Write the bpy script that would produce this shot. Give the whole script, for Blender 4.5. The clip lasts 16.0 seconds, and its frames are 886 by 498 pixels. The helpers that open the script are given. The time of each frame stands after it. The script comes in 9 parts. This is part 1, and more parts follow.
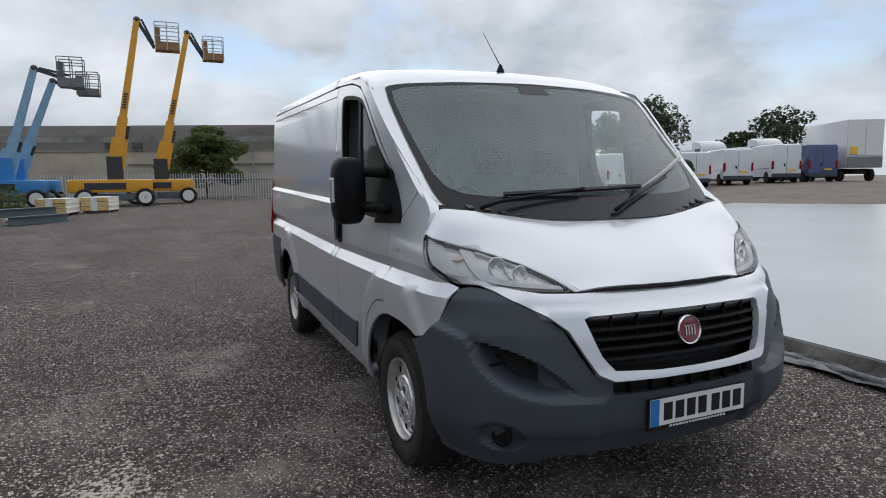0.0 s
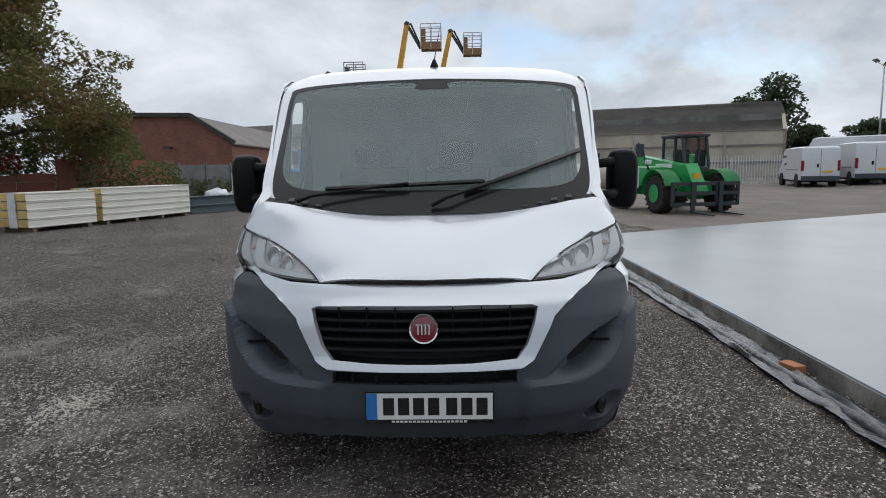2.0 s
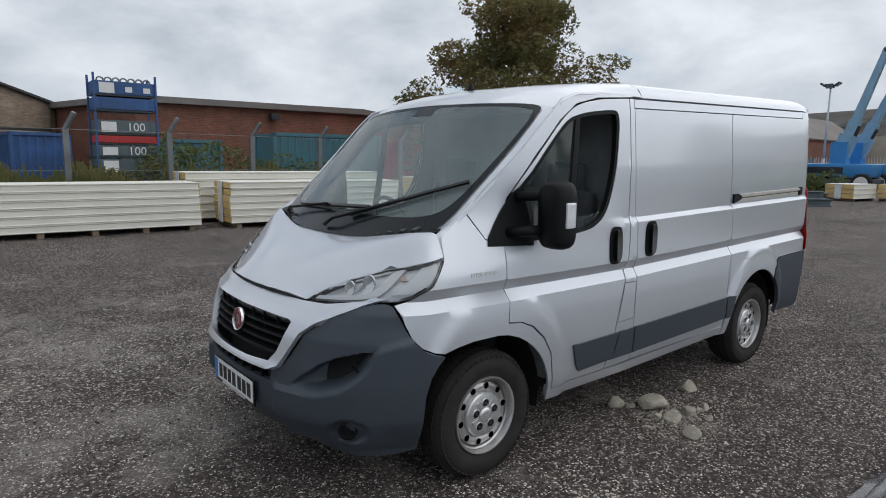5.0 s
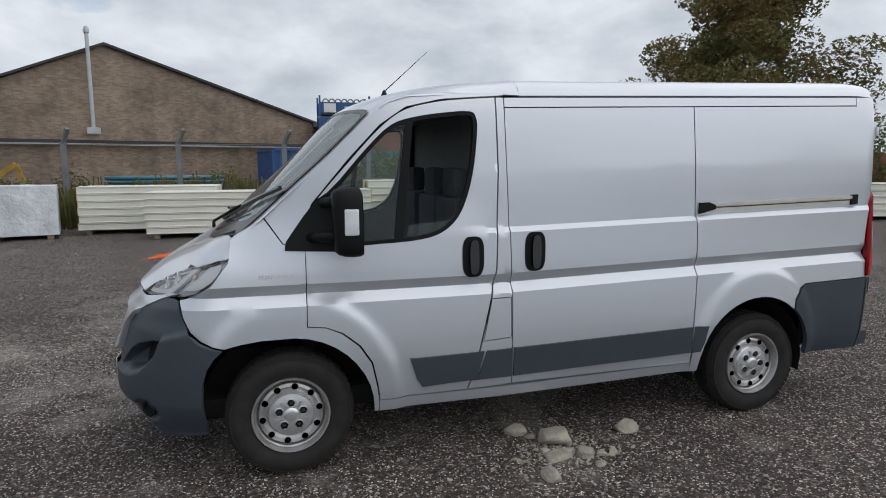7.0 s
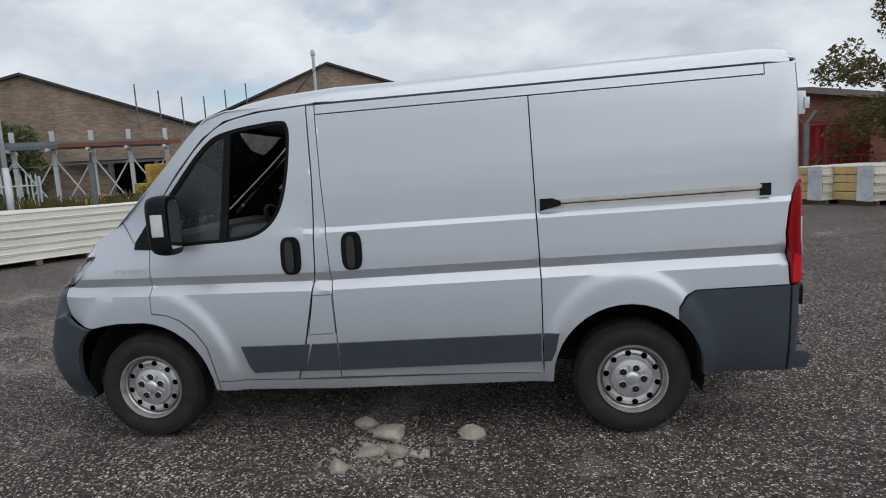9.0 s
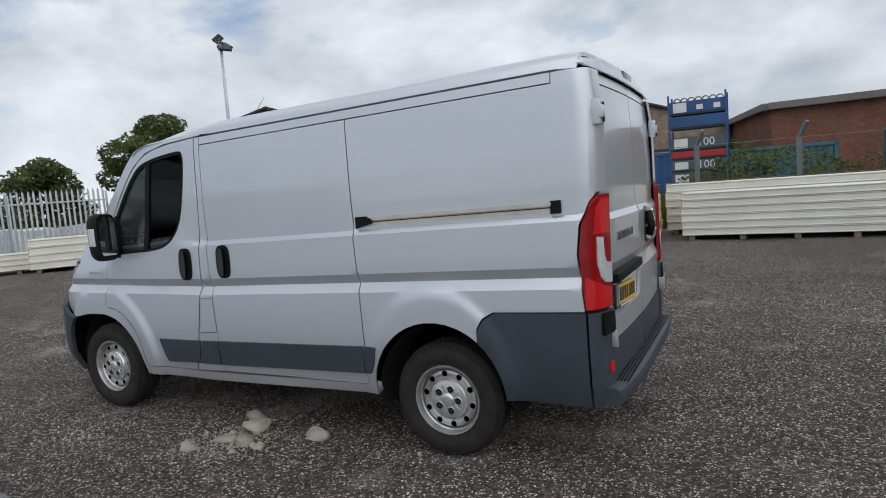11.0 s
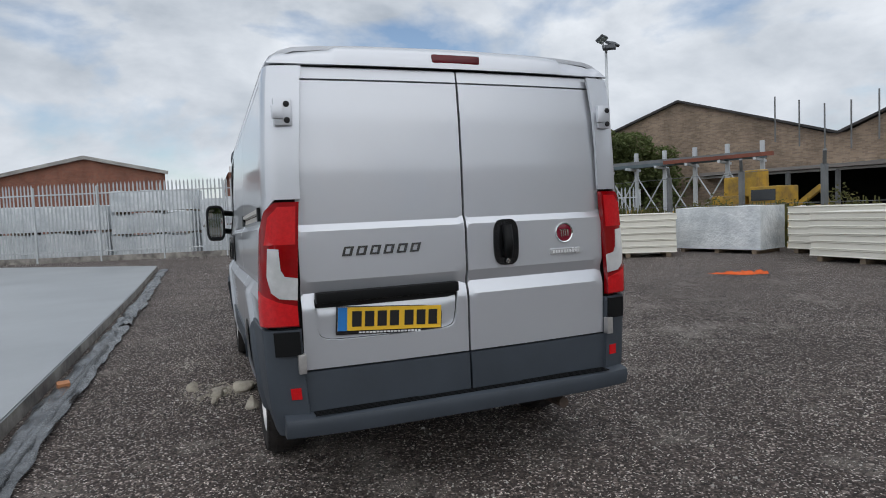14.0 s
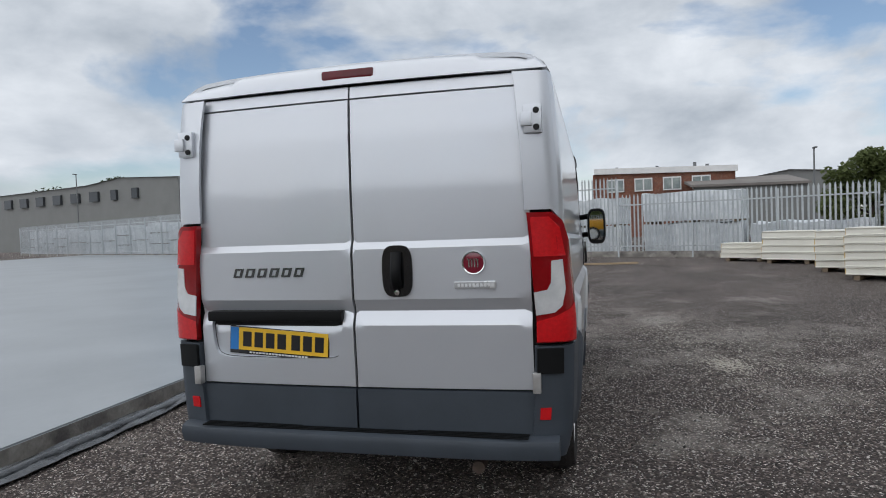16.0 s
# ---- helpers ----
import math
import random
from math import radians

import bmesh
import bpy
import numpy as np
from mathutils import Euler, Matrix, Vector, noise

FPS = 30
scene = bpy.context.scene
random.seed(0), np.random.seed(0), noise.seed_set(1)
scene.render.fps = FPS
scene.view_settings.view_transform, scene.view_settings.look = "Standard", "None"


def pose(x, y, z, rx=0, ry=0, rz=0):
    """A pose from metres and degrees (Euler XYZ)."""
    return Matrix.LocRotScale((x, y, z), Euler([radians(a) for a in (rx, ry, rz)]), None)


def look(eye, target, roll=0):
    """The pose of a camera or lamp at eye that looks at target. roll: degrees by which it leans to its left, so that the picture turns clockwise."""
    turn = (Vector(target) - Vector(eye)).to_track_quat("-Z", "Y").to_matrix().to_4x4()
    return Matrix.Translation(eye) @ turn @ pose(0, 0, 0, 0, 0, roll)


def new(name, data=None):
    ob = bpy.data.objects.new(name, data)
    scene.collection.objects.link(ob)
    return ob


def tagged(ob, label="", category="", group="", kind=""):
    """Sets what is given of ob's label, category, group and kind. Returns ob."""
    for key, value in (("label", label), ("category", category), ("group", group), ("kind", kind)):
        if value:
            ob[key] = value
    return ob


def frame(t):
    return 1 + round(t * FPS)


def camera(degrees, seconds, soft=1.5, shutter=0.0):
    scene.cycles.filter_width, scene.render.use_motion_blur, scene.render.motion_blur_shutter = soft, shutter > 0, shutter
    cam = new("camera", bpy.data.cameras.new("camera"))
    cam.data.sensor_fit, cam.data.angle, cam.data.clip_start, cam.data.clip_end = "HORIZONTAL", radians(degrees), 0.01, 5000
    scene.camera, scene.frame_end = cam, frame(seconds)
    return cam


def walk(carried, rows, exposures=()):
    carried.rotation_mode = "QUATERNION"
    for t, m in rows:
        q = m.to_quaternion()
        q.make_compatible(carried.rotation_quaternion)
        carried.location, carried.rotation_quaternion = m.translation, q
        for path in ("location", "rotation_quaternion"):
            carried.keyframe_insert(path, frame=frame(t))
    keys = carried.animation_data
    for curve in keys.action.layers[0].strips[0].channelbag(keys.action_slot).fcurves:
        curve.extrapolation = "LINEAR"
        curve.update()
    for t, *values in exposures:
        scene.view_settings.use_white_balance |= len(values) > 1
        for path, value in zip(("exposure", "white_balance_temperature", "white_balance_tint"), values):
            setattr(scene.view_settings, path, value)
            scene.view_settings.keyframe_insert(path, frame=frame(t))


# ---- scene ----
cam = camera(71.3, 16.0, soft=1.0)
PATH = [
    (0, (-2.816, 1.956, 1.422), (-0.995, 1.16, 1.198), -0.6),
    (0.5, (-2.967, 1.505, 1.451), (-1.071, 0.91, 1.223), -0.8),
    (1, (-3.157, 0.989, 1.455), (-1.208, 0.608, 1.218), -1.0),
    (1.5, (-3.271, 0.444, 1.431), (-1.293, 0.279, 1.182), -0.9),
    (2, (-3.384, -0.156, 1.44), (-1.401, -0.099, 1.183), -0.9),
    (2.5, (-3.368, -0.757, 1.433), (-1.407, -0.461, 1.173), -0.8),
    (3, (-3.218, -1.361, 1.458), (-1.315, -0.8, 1.199), -0.6),
    (3.5, (-3.095, -1.912, 1.506), (-1.301, -1.067, 1.246), -0.3),
    (4, (-2.816, -2.392, 1.575), (-1.178, -1.276, 1.304), 0.1),
    (4.2, (-2.703, -2.551, 1.663), (-1.137, -1.338, 1.385), 0.4),
    (6.3, (-0.838, -3.887, 1.619), (-0.054, -2.068, 1.342), 0.1),
    (6.5, (-0.637, -3.965, 1.64), (0.08, -2.118, 1.366), 0.0),
    (7, (-0.074, -4.187, 1.654), (0.472, -2.282, 1.38), -0.2),
    (7.5, (0.497, -4.313, 1.635), (0.874, -2.368, 1.358), -0.5),
    (8, (1.093, -4.444, 1.632), (1.287, -2.473, 1.353), -1.1),
    (8.5, (1.684, -4.505, 1.621), (1.679, -2.524, 1.341), -2.0),
    (9, (2.301, -4.504, 1.642), (2.089, -2.535, 1.366), -3.1),
    (9.5, (2.901, -4.474, 1.642), (2.493, -2.534, 1.379), -4.0),
    (10, (3.48, -4.331, 1.64), (2.89, -2.436, 1.394), -4.4),
    (10.2, (3.722, -4.287, 1.612), (3.065, -2.413, 1.371), -4.5),
    (12.3, (5.867, -2.951, 1.519), (4.486, -1.516, 1.342), -2.4),
    (12.5, (6.034, -2.743, 1.519), (4.581, -1.384, 1.32), -2.3),
    (13, (6.331, -2.285, 1.444), (4.719, -1.113, 1.271), -2.2),
    (13.5, (6.54, -1.754, 1.36), (4.791, -0.795, 1.216), -2.4),
    (14, (6.787, -1.221, 1.383), (4.923, -0.505, 1.263), -2.5),
    (14.5, (6.855, -0.612, 1.366), (4.908, -0.169, 1.269), -2.7),
    (15, (6.884, 0.004, 1.38), (4.892, 0.155, 1.294), -2.6),
    (15.5, (6.798, 0.555, 1.387), (4.806, 0.394, 1.31), -2.3),
    (16, (6.62, 1.105, 1.404), (4.68, 0.624, 1.336), -2.1),
]
walk(cam, [(t, look(eye, target, roll)) for t, eye, target, roll in PATH])

def node(tree, kind, **kw):
    n = tree.nodes.new(kind)
    for k, v in kw.items():
        n.inputs[k.replace("_", " ")].default_value = v
    return n


# ---- light: broken overcast, a veiled sun ----
world = bpy.data.worlds.new("sky")
scene.world = world
world.use_nodes = True
wt = world.node_tree
wt.nodes.clear()
sky = wt.nodes.new("ShaderNodeTexSky")
sky.sky_type, sky.sun_disc = "NISHITA", False
SUN_EL, SUN_AZ = radians(53), radians(117)
sky.sun_elevation, sky.sun_rotation = SUN_EL, SUN_AZ
skyc = wt.nodes.new("ShaderNodeTexCoord")
stretch = wt.nodes.new("ShaderNodeMapping")
stretch.inputs["Scale"].default_value = (1.0, 1.0, 1.9)
stretch.inputs["Location"].default_value = (3.1, 0.7, 0.0)
wt.links.new(skyc.outputs["Generated"], stretch.inputs["Vector"])
puff = node(wt, "ShaderNodeTexNoise", Scale=2.6, Detail=7.0, Roughness=0.52, Distortion=0.25)
shade = node(wt, "ShaderNodeTexNoise", Scale=4.2, Detail=6.0, Roughness=0.55, Distortion=0.2)
wt.links.new(stretch.outputs["Vector"], puff.inputs["Vector"])
wt.links.new(stretch.outputs["Vector"], shade.inputs["Vector"])
cover = wt.nodes.new("ShaderNodeValToRGB")
cover.color_ramp.elements[0].position, cover.color_ramp.elements[1].position = 0.345, 0.44
wt.links.new(puff.outputs["Fac"], cover.inputs["Fac"])
tone = wt.nodes.new("ShaderNodeValToRGB")
tone.color_ramp.elements[0].position, tone.color_ramp.elements[0].color = 0.30, (0.50, 0.565, 0.65, 1)
tone.color_ramp.elements[1].position, tone.color_ramp.elements[1].color = 0.68, (1.0, 1.055, 1.13, 1)
wt.links.new(shade.outputs["Fac"], tone.inputs["Fac"])
skyb = wt.nodes.new("ShaderNodeBackground")
skyb.inputs["Strength"].default_value = 0.12
wt.links.new(sky.outputs["Color"], skyb.inputs["Color"])
cloud = wt.nodes.new("ShaderNodeBackground")
cloud.inputs["Strength"].default_value = 0.82
wt.links.new(tone.outputs["Color"], cloud.inputs["Color"])
blend = wt.nodes.new("ShaderNodeMixShader")
wout = wt.nodes.new("ShaderNodeOutputWorld")
wt.links.new(cover.outputs["Color"], blend.inputs["Fac"])
wt.links.new(skyb.outputs["Background"], blend.inputs[1])
wt.links.new(cloud.outputs["Background"], blend.inputs[2])
wt.links.new(blend.outputs["Shader"], wout.inputs["Surface"])

sun = new("sun", bpy.data.lights.new("sun", "SUN"))
sun.data.energy, sun.data.angle, sun.data.color = 1.35, radians(110), (1.0, 0.98, 0.96)
sun.matrix_world = look((8.0, -4.0, 12), (0, 0, 0))


# ---- materials ----
def mat(name, col, rough=0.6, metal=0.0, var=0.15, scale=6.0, fine=60.0, bump=0.1, second=None, coat=0.0, spec=0.5, depth=0.004, each=0.0):
    """A surface with colour variation at two scales and fine relief; second: a stain colour; each: variation from piece to piece."""
    m = bpy.data.materials.new(name)
    m.use_nodes = True
    t = m.node_tree
    b = t.nodes["Principled BSDF"]
    b.inputs["Roughness"].default_value, b.inputs["Metallic"].default_value = rough, metal
    b.inputs["Coat Weight"].default_value = coat
    b.inputs["Coat Roughness"].default_value = 0.06
    b.inputs["Specular IOR Level"].default_value = spec
    tc = t.nodes.new("ShaderNodeTexCoord")
    big = node(t, "ShaderNodeTexNoise", Scale=scale, Detail=5.0, Roughness=0.6)
    small = node(t, "ShaderNodeTexNoise", Scale=fine, Detail=4.0, Roughness=0.6)
    for n in (big, small):
        t.links.new(tc.outputs["Object"], n.inputs["Vector"])
    ramp = t.nodes.new("ShaderNodeValToRGB")
    other = second or tuple(c * (1 - 2 * var) for c in col)
    ramp.color_ramp.elements[0].position, ramp.color_ramp.elements[0].color = 0.32, (*other, 1)
    ramp.color_ramp.elements[1].position, ramp.color_ramp.elements[1].color = 0.62, (*col, 1)
    t.links.new(big.outputs["Fac"], ramp.inputs["Fac"])
    mix = t.nodes.new("ShaderNodeMix")
    mix.data_type, mix.blend_type = "RGBA", "MULTIPLY"
    mix.inputs["Factor"].default_value = 1.0
    grain = t.nodes.new("ShaderNodeMapRange")
    grain.inputs["To Min"].default_value, grain.inputs["To Max"].default_value = 1 - var, 1 + var
    t.links.new(small.outputs["Fac"], grain.inputs["Value"])
    t.links.new(ramp.outputs["Color"], mix.inputs["A"])
    t.links.new(grain.outputs["Result"], mix.inputs["B"])
    last = mix.outputs["Result"]
    if each:
        info = t.nodes.new("ShaderNodeObjectInfo")
        rng = t.nodes.new("ShaderNodeMapRange")
        rng.inputs["To Min"].default_value, rng.inputs["To Max"].default_value = 1 - each, 1 + each
        t.links.new(info.outputs["Random"], rng.inputs["Value"])
        mul = t.nodes.new("ShaderNodeMix")
        mul.data_type, mul.blend_type = "RGBA", "MULTIPLY"
        mul.inputs["Factor"].default_value = 1.0
        t.links.new(last, mul.inputs["A"])
        t.links.new(rng.outputs["Result"], mul.inputs["B"])
        last = mul.outputs["Result"]
    t.links.new(last, b.inputs["Base Color"])
    rr = t.nodes.new("ShaderNodeMapRange")
    rr.inputs["To Min"].default_value, rr.inputs["To Max"].default_value = max(0.02, rough * 0.85), min(1, rough * 1.15)
    t.links.new(big.outputs["Fac"], rr.inputs["Value"])
    t.links.new(rr.outputs["Result"], b.inputs["Roughness"])
    if bump:
        bp = t.nodes.new("ShaderNodeBump")
        bp.inputs["Strength"].default_value, bp.inputs["Distance"].default_value = bump, depth
        t.links.new(small.outputs["Fac"], bp.inputs["Height"])
        t.links.new(bp.outputs["Normal"], b.inputs["Normal"])
    return m


def glass_mat(name, tint, rough=0.0, ior=1.42, haze=0.0):
    m = bpy.data.materials.new(name)
    m.use_nodes = True
    t = m.node_tree
    t.nodes.clear()
    o = t.nodes.new("ShaderNodeOutputMaterial")
    tr = t.nodes.new("ShaderNodeBsdfTransparent")
    tr.inputs["Color"].default_value = (*tint, 1)
    gl = t.nodes.new("ShaderNodeBsdfGlossy")
    gl.inputs["Roughness"].default_value = rough
    fr = t.nodes.new("ShaderNodeFresnel")
    fr.inputs["IOR"].default_value = ior
    mx = t.nodes.new("ShaderNodeMixShader")
    t.links.new(fr.outputs["Fac"], mx.inputs["Fac"])
    # haze: a pale diffuse share that stands in for sky reflected in the glass
    film = t.nodes.new("ShaderNodeMixShader")
    film.inputs["Fac"].default_value = haze
    sky_veil = t.nodes.new("ShaderNodeBsdfDiffuse")
    sky_veil.inputs["Color"].default_value = (0.48, 0.58, 0.58, 1)
    t.links.new(tr.outputs["BSDF"], film.inputs[1])
    t.links.new(sky_veil.outputs["BSDF"], film.inputs[2])
    t.links.new(film.outputs["Shader"], mx.inputs[1])
    t.links.new(gl.outputs["BSDF"], mx.inputs[2])
    t.links.new(mx.outputs["Shader"], o.inputs["Surface"])
    return m


def gravel_mat():
    m = bpy.data.materials.new("gravel")
    m.use_nodes = True
    t = m.node_tree
    b = t.nodes["Principled BSDF"]
    b.inputs["Roughness"].default_value = 0.82
    b.inputs["Specular IOR Level"].default_value = 0.3
    tc = t.nodes.new("ShaderNodeTexCoord")
    P = tc.outputs["Object"]
    stones = node(t, "ShaderNodeTexVoronoi", Scale=78.0, Randomness=1.0)
    pebbles = node(t, "ShaderNodeTexVoronoi", Scale=120.0, Randomness=1.0)
    patch = node(t, "ShaderNodeTexNoise", Scale=0.42, Detail=7.0, Roughness=0.62)
    mid = node(t, "ShaderNodeTexNoise", Scale=2.6, Detail=6.0, Roughness=0.65)
    dust = node(t, "ShaderNodeTexNoise", Scale=0.9, Detail=8.0, Roughness=0.7)
    for n in (stones, pebbles, patch, mid, dust):
        t.links.new(P, n.inputs["Vector"])
    sep = t.nodes.new("ShaderNodeSeparateColor")
    t.links.new(stones.outputs["Color"], sep.inputs["Color"])
    stone_col = t.nodes.new("ShaderNodeValToRGB")
    e = stone_col.color_ramp.elements
    e[0].position, e[0].color = 0.0, (0.010, 0.0076, 0.007, 1)
    e[1].position, e[1].color = 1.0, (0.44, 0.385, 0.355, 1)
    for p, c in ((0.42, (0.034, 0.0262, 0.0232)), (0.82, (0.092, 0.073, 0.064)), (0.94, (0.20, 0.165, 0.146))):
        x = e.new(p)
        x.color = (*c, 1)
    t.links.new(sep.outputs["Red"], stone_col.inputs["Fac"])
    fines = t.nodes.new("ShaderNodeValToRGB")
    fines.color_ramp.elements[0].position, fines.color_ramp.elements[0].color = 0.36, (0.066, 0.055, 0.050, 1)
    fines.color_ramp.elements[1].position, fines.color_ramp.elements[1].color = 0.70, (0.200, 0.170, 0.152, 1)
    t.links.new(mid.outputs["Fac"], fines.inputs["Fac"])
    a = t.nodes.new("ShaderNodeMix")
    a.data_type = "RGBA"
    a.inputs["Factor"].default_value = 0.13
    t.links.new(stone_col.outputs["Color"], a.inputs["A"])
    t.links.new(fines.outputs["Color"], a.inputs["B"])
    # bright grit between the stones
    grit = node(t, "ShaderNodeTexVoronoi", Scale=125.0, Randomness=1.0)
    t.links.new(P, grit.inputs["Vector"])
    pick = t.nodes.new("ShaderNodeSeparateColor")
    t.links.new(grit.outputs["Color"], pick.inputs["Color"])
    few = t.nodes.new("ShaderNodeValToRGB")
    few.color_ramp.elements[0].position, few.color_ramp.elements[1].position = 0.945, 0.970
    t.links.new(pick.outputs["Green"], few.inputs["Fac"])
    g2 = t.nodes.new("ShaderNodeMix")
    g2.data_type = "RGBA"
    g2.inputs["B"].default_value = (0.62, 0.58, 0.54, 1)
    t.links.new(few.outputs["Color"], g2.inputs["Factor"])
    t.links.new(a.outputs["Result"], g2.inputs["A"])
    # pale crushed dust trodden in, in broken patches
    ds = t.nodes.new("ShaderNodeValToRGB")
    ds.color_ramp.elements[0].position, ds.color_ramp.elements[1].position = 0.56, 0.74
    # more of it where vehicles turn ahead of the van
    at = t.nodes.new("ShaderNodeMapping")
    at.inputs["Location"].default_value = (0.16, -0.42, 0.0)
    at.inputs["Scale"].default_value = (0.16, 0.19, 0.0)
    t.links.new(P, at.inputs["Vector"])
    ball = t.nodes.new("ShaderNodeTexGradient")
    ball.gradient_type = "SPHERICAL"
    t.links.new(at.outputs["Vector"], ball.inputs["Vector"])
    more = node(t, "ShaderNodeMath")
    more.operation = "MULTIPLY_ADD"
    more.inputs[1].default_value = 0.12
    t.links.new(ball.outputs["Fac"], more.inputs[0])
    t.links.new(dust.outputs["Fac"], more.inputs[2])
    t.links.new(more.outputs["Value"], ds.inputs["Fac"])
    pr = t.nodes.new("ShaderNodeMath")
    pr.operation = "MULTIPLY"
    t.links.new(ds.outputs["Color"], pr.inputs[0])
    t.links.new(pebbles.outputs["Distance"], pr.inputs[1])
    d2 = t.nodes.new("ShaderNodeMix")
    d2.data_type = "RGBA"
    d2.inputs["B"].default_value = (0.30, 0.275, 0.245, 1)
    t.links.new(pr.outputs["Value"], d2.inputs["Factor"])
    t.links.new(g2.outputs["Result"], d2.inputs["A"])
    tint = t.nodes.new("ShaderNodeMapRange")
    tint.inputs["From Min"].default_value, tint.inputs["From Max"].default_value = 0.3, 0.7
    tint.inputs["To Min"].default_value, tint.inputs["To Max"].default_value = 1.16, 2.02
    t.links.new(patch.outputs["Fac"], tint.inputs["Value"])
    f = t.nodes.new("ShaderNodeMix")
    f.data_type, f.blend_type = "RGBA", "MULTIPLY"
    f.inputs["Factor"].default_value = 1.0
    t.links.new(d2.outputs["Result"], f.inputs["A"])
    t.links.new(tint.outputs["Result"], f.inputs["B"])
    t.links.new(f.outputs["Result"], b.inputs["Base Color"])
    hgt = t.nodes.new("ShaderNodeMath")
    hgt.operation = "ADD"
    t.links.new(stones.outputs["Distance"], hgt.inputs[0])
    t.links.new(pebbles.outputs["Distance"], hgt.inputs[1])
    bp = t.nodes.new("ShaderNodeBump")
    bp.invert = True
    bp.inputs["Strength"].default_value, bp.inputs["Distance"].default_value = 0.9, 0.02
    t.links.new(hgt.outputs["Value"], bp.inputs["Height"])
    t.links.new(bp.outputs["Normal"], b.inputs["Normal"])
    return m


def brick_mat(name, c1, c2, mortar, scale=4.4, stain=0.35):
    """Courses too small to pick apart at this distance, with weather streaks."""
    m = bpy.data.materials.new(name)
    m.use_nodes = True
    t = m.node_tree
    b = t.nodes["Principled BSDF"]
    b.inputs["Roughness"].default_value = 0.9
    tc = t.nodes.new("ShaderNodeTexCoord")
    mp = t.nodes.new("ShaderNodeMapping")
    t.links.new(tc.outputs["UV"], mp.inputs["Vector"])
    br = node(t, "ShaderNodeTexBrick", Scale=scale, Color1=(*c1, 1), Color2=(*c2, 1), Mortar=(*mortar, 1), Mortar_Size=0.018, Row_Height=0.33, Brick_Width=1.0, Bias=-0.1)
    t.links.new(mp.outputs["Vector"], br.inputs["Vector"])
    st = t.nodes.new("ShaderNodeMapping")
    st.inputs["Scale"].default_value = (0.55, 0.09, 1)
    t.links.new(tc.outputs["UV"], st.inputs["Vector"])
    n = node(t, "ShaderNodeTexNoise", Scale=1.0, Detail=7.0, Roughness=0.65)
    t.links.new(st.outputs["Vector"], n.inputs["Vector"])
    n2 = node(t, "ShaderNodeTexNoise", Scale=0.9, Detail=6.0, Roughness=0.7)
    t.links.new(tc.outputs["UV"], n2.inputs["Vector"])
    s = t.nodes.new("ShaderNodeMath")
    s.operation = "ADD"
    t.links.new(n.outputs["Fac"], s.inputs[0])
    t.links.new(n2.outputs["Fac"], s.inputs[1])
    r = t.nodes.new("ShaderNodeMapRange")
    r.inputs["From Min"].default_value, r.inputs["From Max"].default_value = 0.75, 1.2
    r.inputs["To Min"].default_value, r.inputs["To Max"].default_value = 1 - stain, 1.12
    t.links.new(s.outputs["Value"], r.inputs["Value"])
    mx = t.nodes.new("ShaderNodeMix")
    mx.data_type, mx.blend_type = "RGBA", "MULTIPLY"
    mx.inputs["Factor"].default_value = 1.0
    t.links.new(br.outputs["Color"], mx.inputs["A"])
    t.links.new(r.outputs["Result"], mx.inputs["B"])
    t.links.new(mx.outputs["Result"], b.inputs["Base Color"])
    bp = t.nodes.new("ShaderNodeBump")
    bp.inputs["Strength"].default_value, bp.inputs["Distance"].default_value = 0.4, 0.01
    t.links.new(br.outputs["Fac"], bp.inputs["Height"])
    bp.invert = True
    t.links.new(bp.outputs["Normal"], b.inputs["Normal"])
    return m


def plain(name, col, rough=0.4, metal=0.0, coat=0.0):
    return mat(name, col, rough, metal, var=0.05, scale=3.0, fine=90.0, bump=0.0, coat=coat)


def chip_mat():
    """Loose stones, each with a tone of its own."""
    m = bpy.data.materials.new("stone_chips")
    m.use_nodes = True
    t = m.node_tree
    b = t.nodes["Principled BSDF"]
    b.inputs["Roughness"].default_value = 0.8
    g = t.nodes.new("ShaderNodeNewGeometry")
    r = t.nodes.new("ShaderNodeValToRGB")
    e = r.color_ramp.elements
    e[0].position, e[0].color = 0.0, (0.030, 0.027, 0.025, 1)
    e[1].position, e[1].color = 1.0, (0.70, 0.67, 0.63, 1)
    for p, c in ((0.55, (0.080, 0.072, 0.066)), (0.84, (0.19, 0.175, 0.16))):
        e.new(p).color = (*c, 1)
    t.links.new(g.outputs["Random Per Island"], r.inputs["Fac"])
    t.links.new(r.outputs["Color"], b.inputs["Base Color"])
    return m


M = {}
M["chips"] = chip_mat()
M["gravel"] = gravel_mat()
M["slab"] = mat("power_floated_concrete", (0.305, 0.324, 0.338), 0.30, var=0.05, scale=0.45, fine=18, bump=0.05, second=(0.215, 0.231, 0.243), spec=0.6)
M["slab_edge"] = mat("slab_edge_concrete", (0.33, 0.31, 0.28), 0.9, var=0.3, scale=3, fine=40, bump=0.8, second=(0.10, 0.09, 0.085), depth=0.01)
M["brown_yard"] = mat("brown_hardcore", (0.20, 0.165, 0.14), 0.9, var=0.25, scale=0.5, fine=14, bump=0.6, second=(0.125, 0.105, 0.09), depth=0.02)
M["film"] = mat("grey_polythene", (0.105, 0.112, 0.12), 0.16, var=0.3, scale=4, fine=22, bump=0.6, second=(0.025, 0.027, 0.03), depth=0.025, spec=0.8)
M["film_black"] = mat("black_polythene", (0.03, 0.03, 0.032), 0.3, var=0.2, scale=6, fine=30, bump=0.5, depth=0.02)
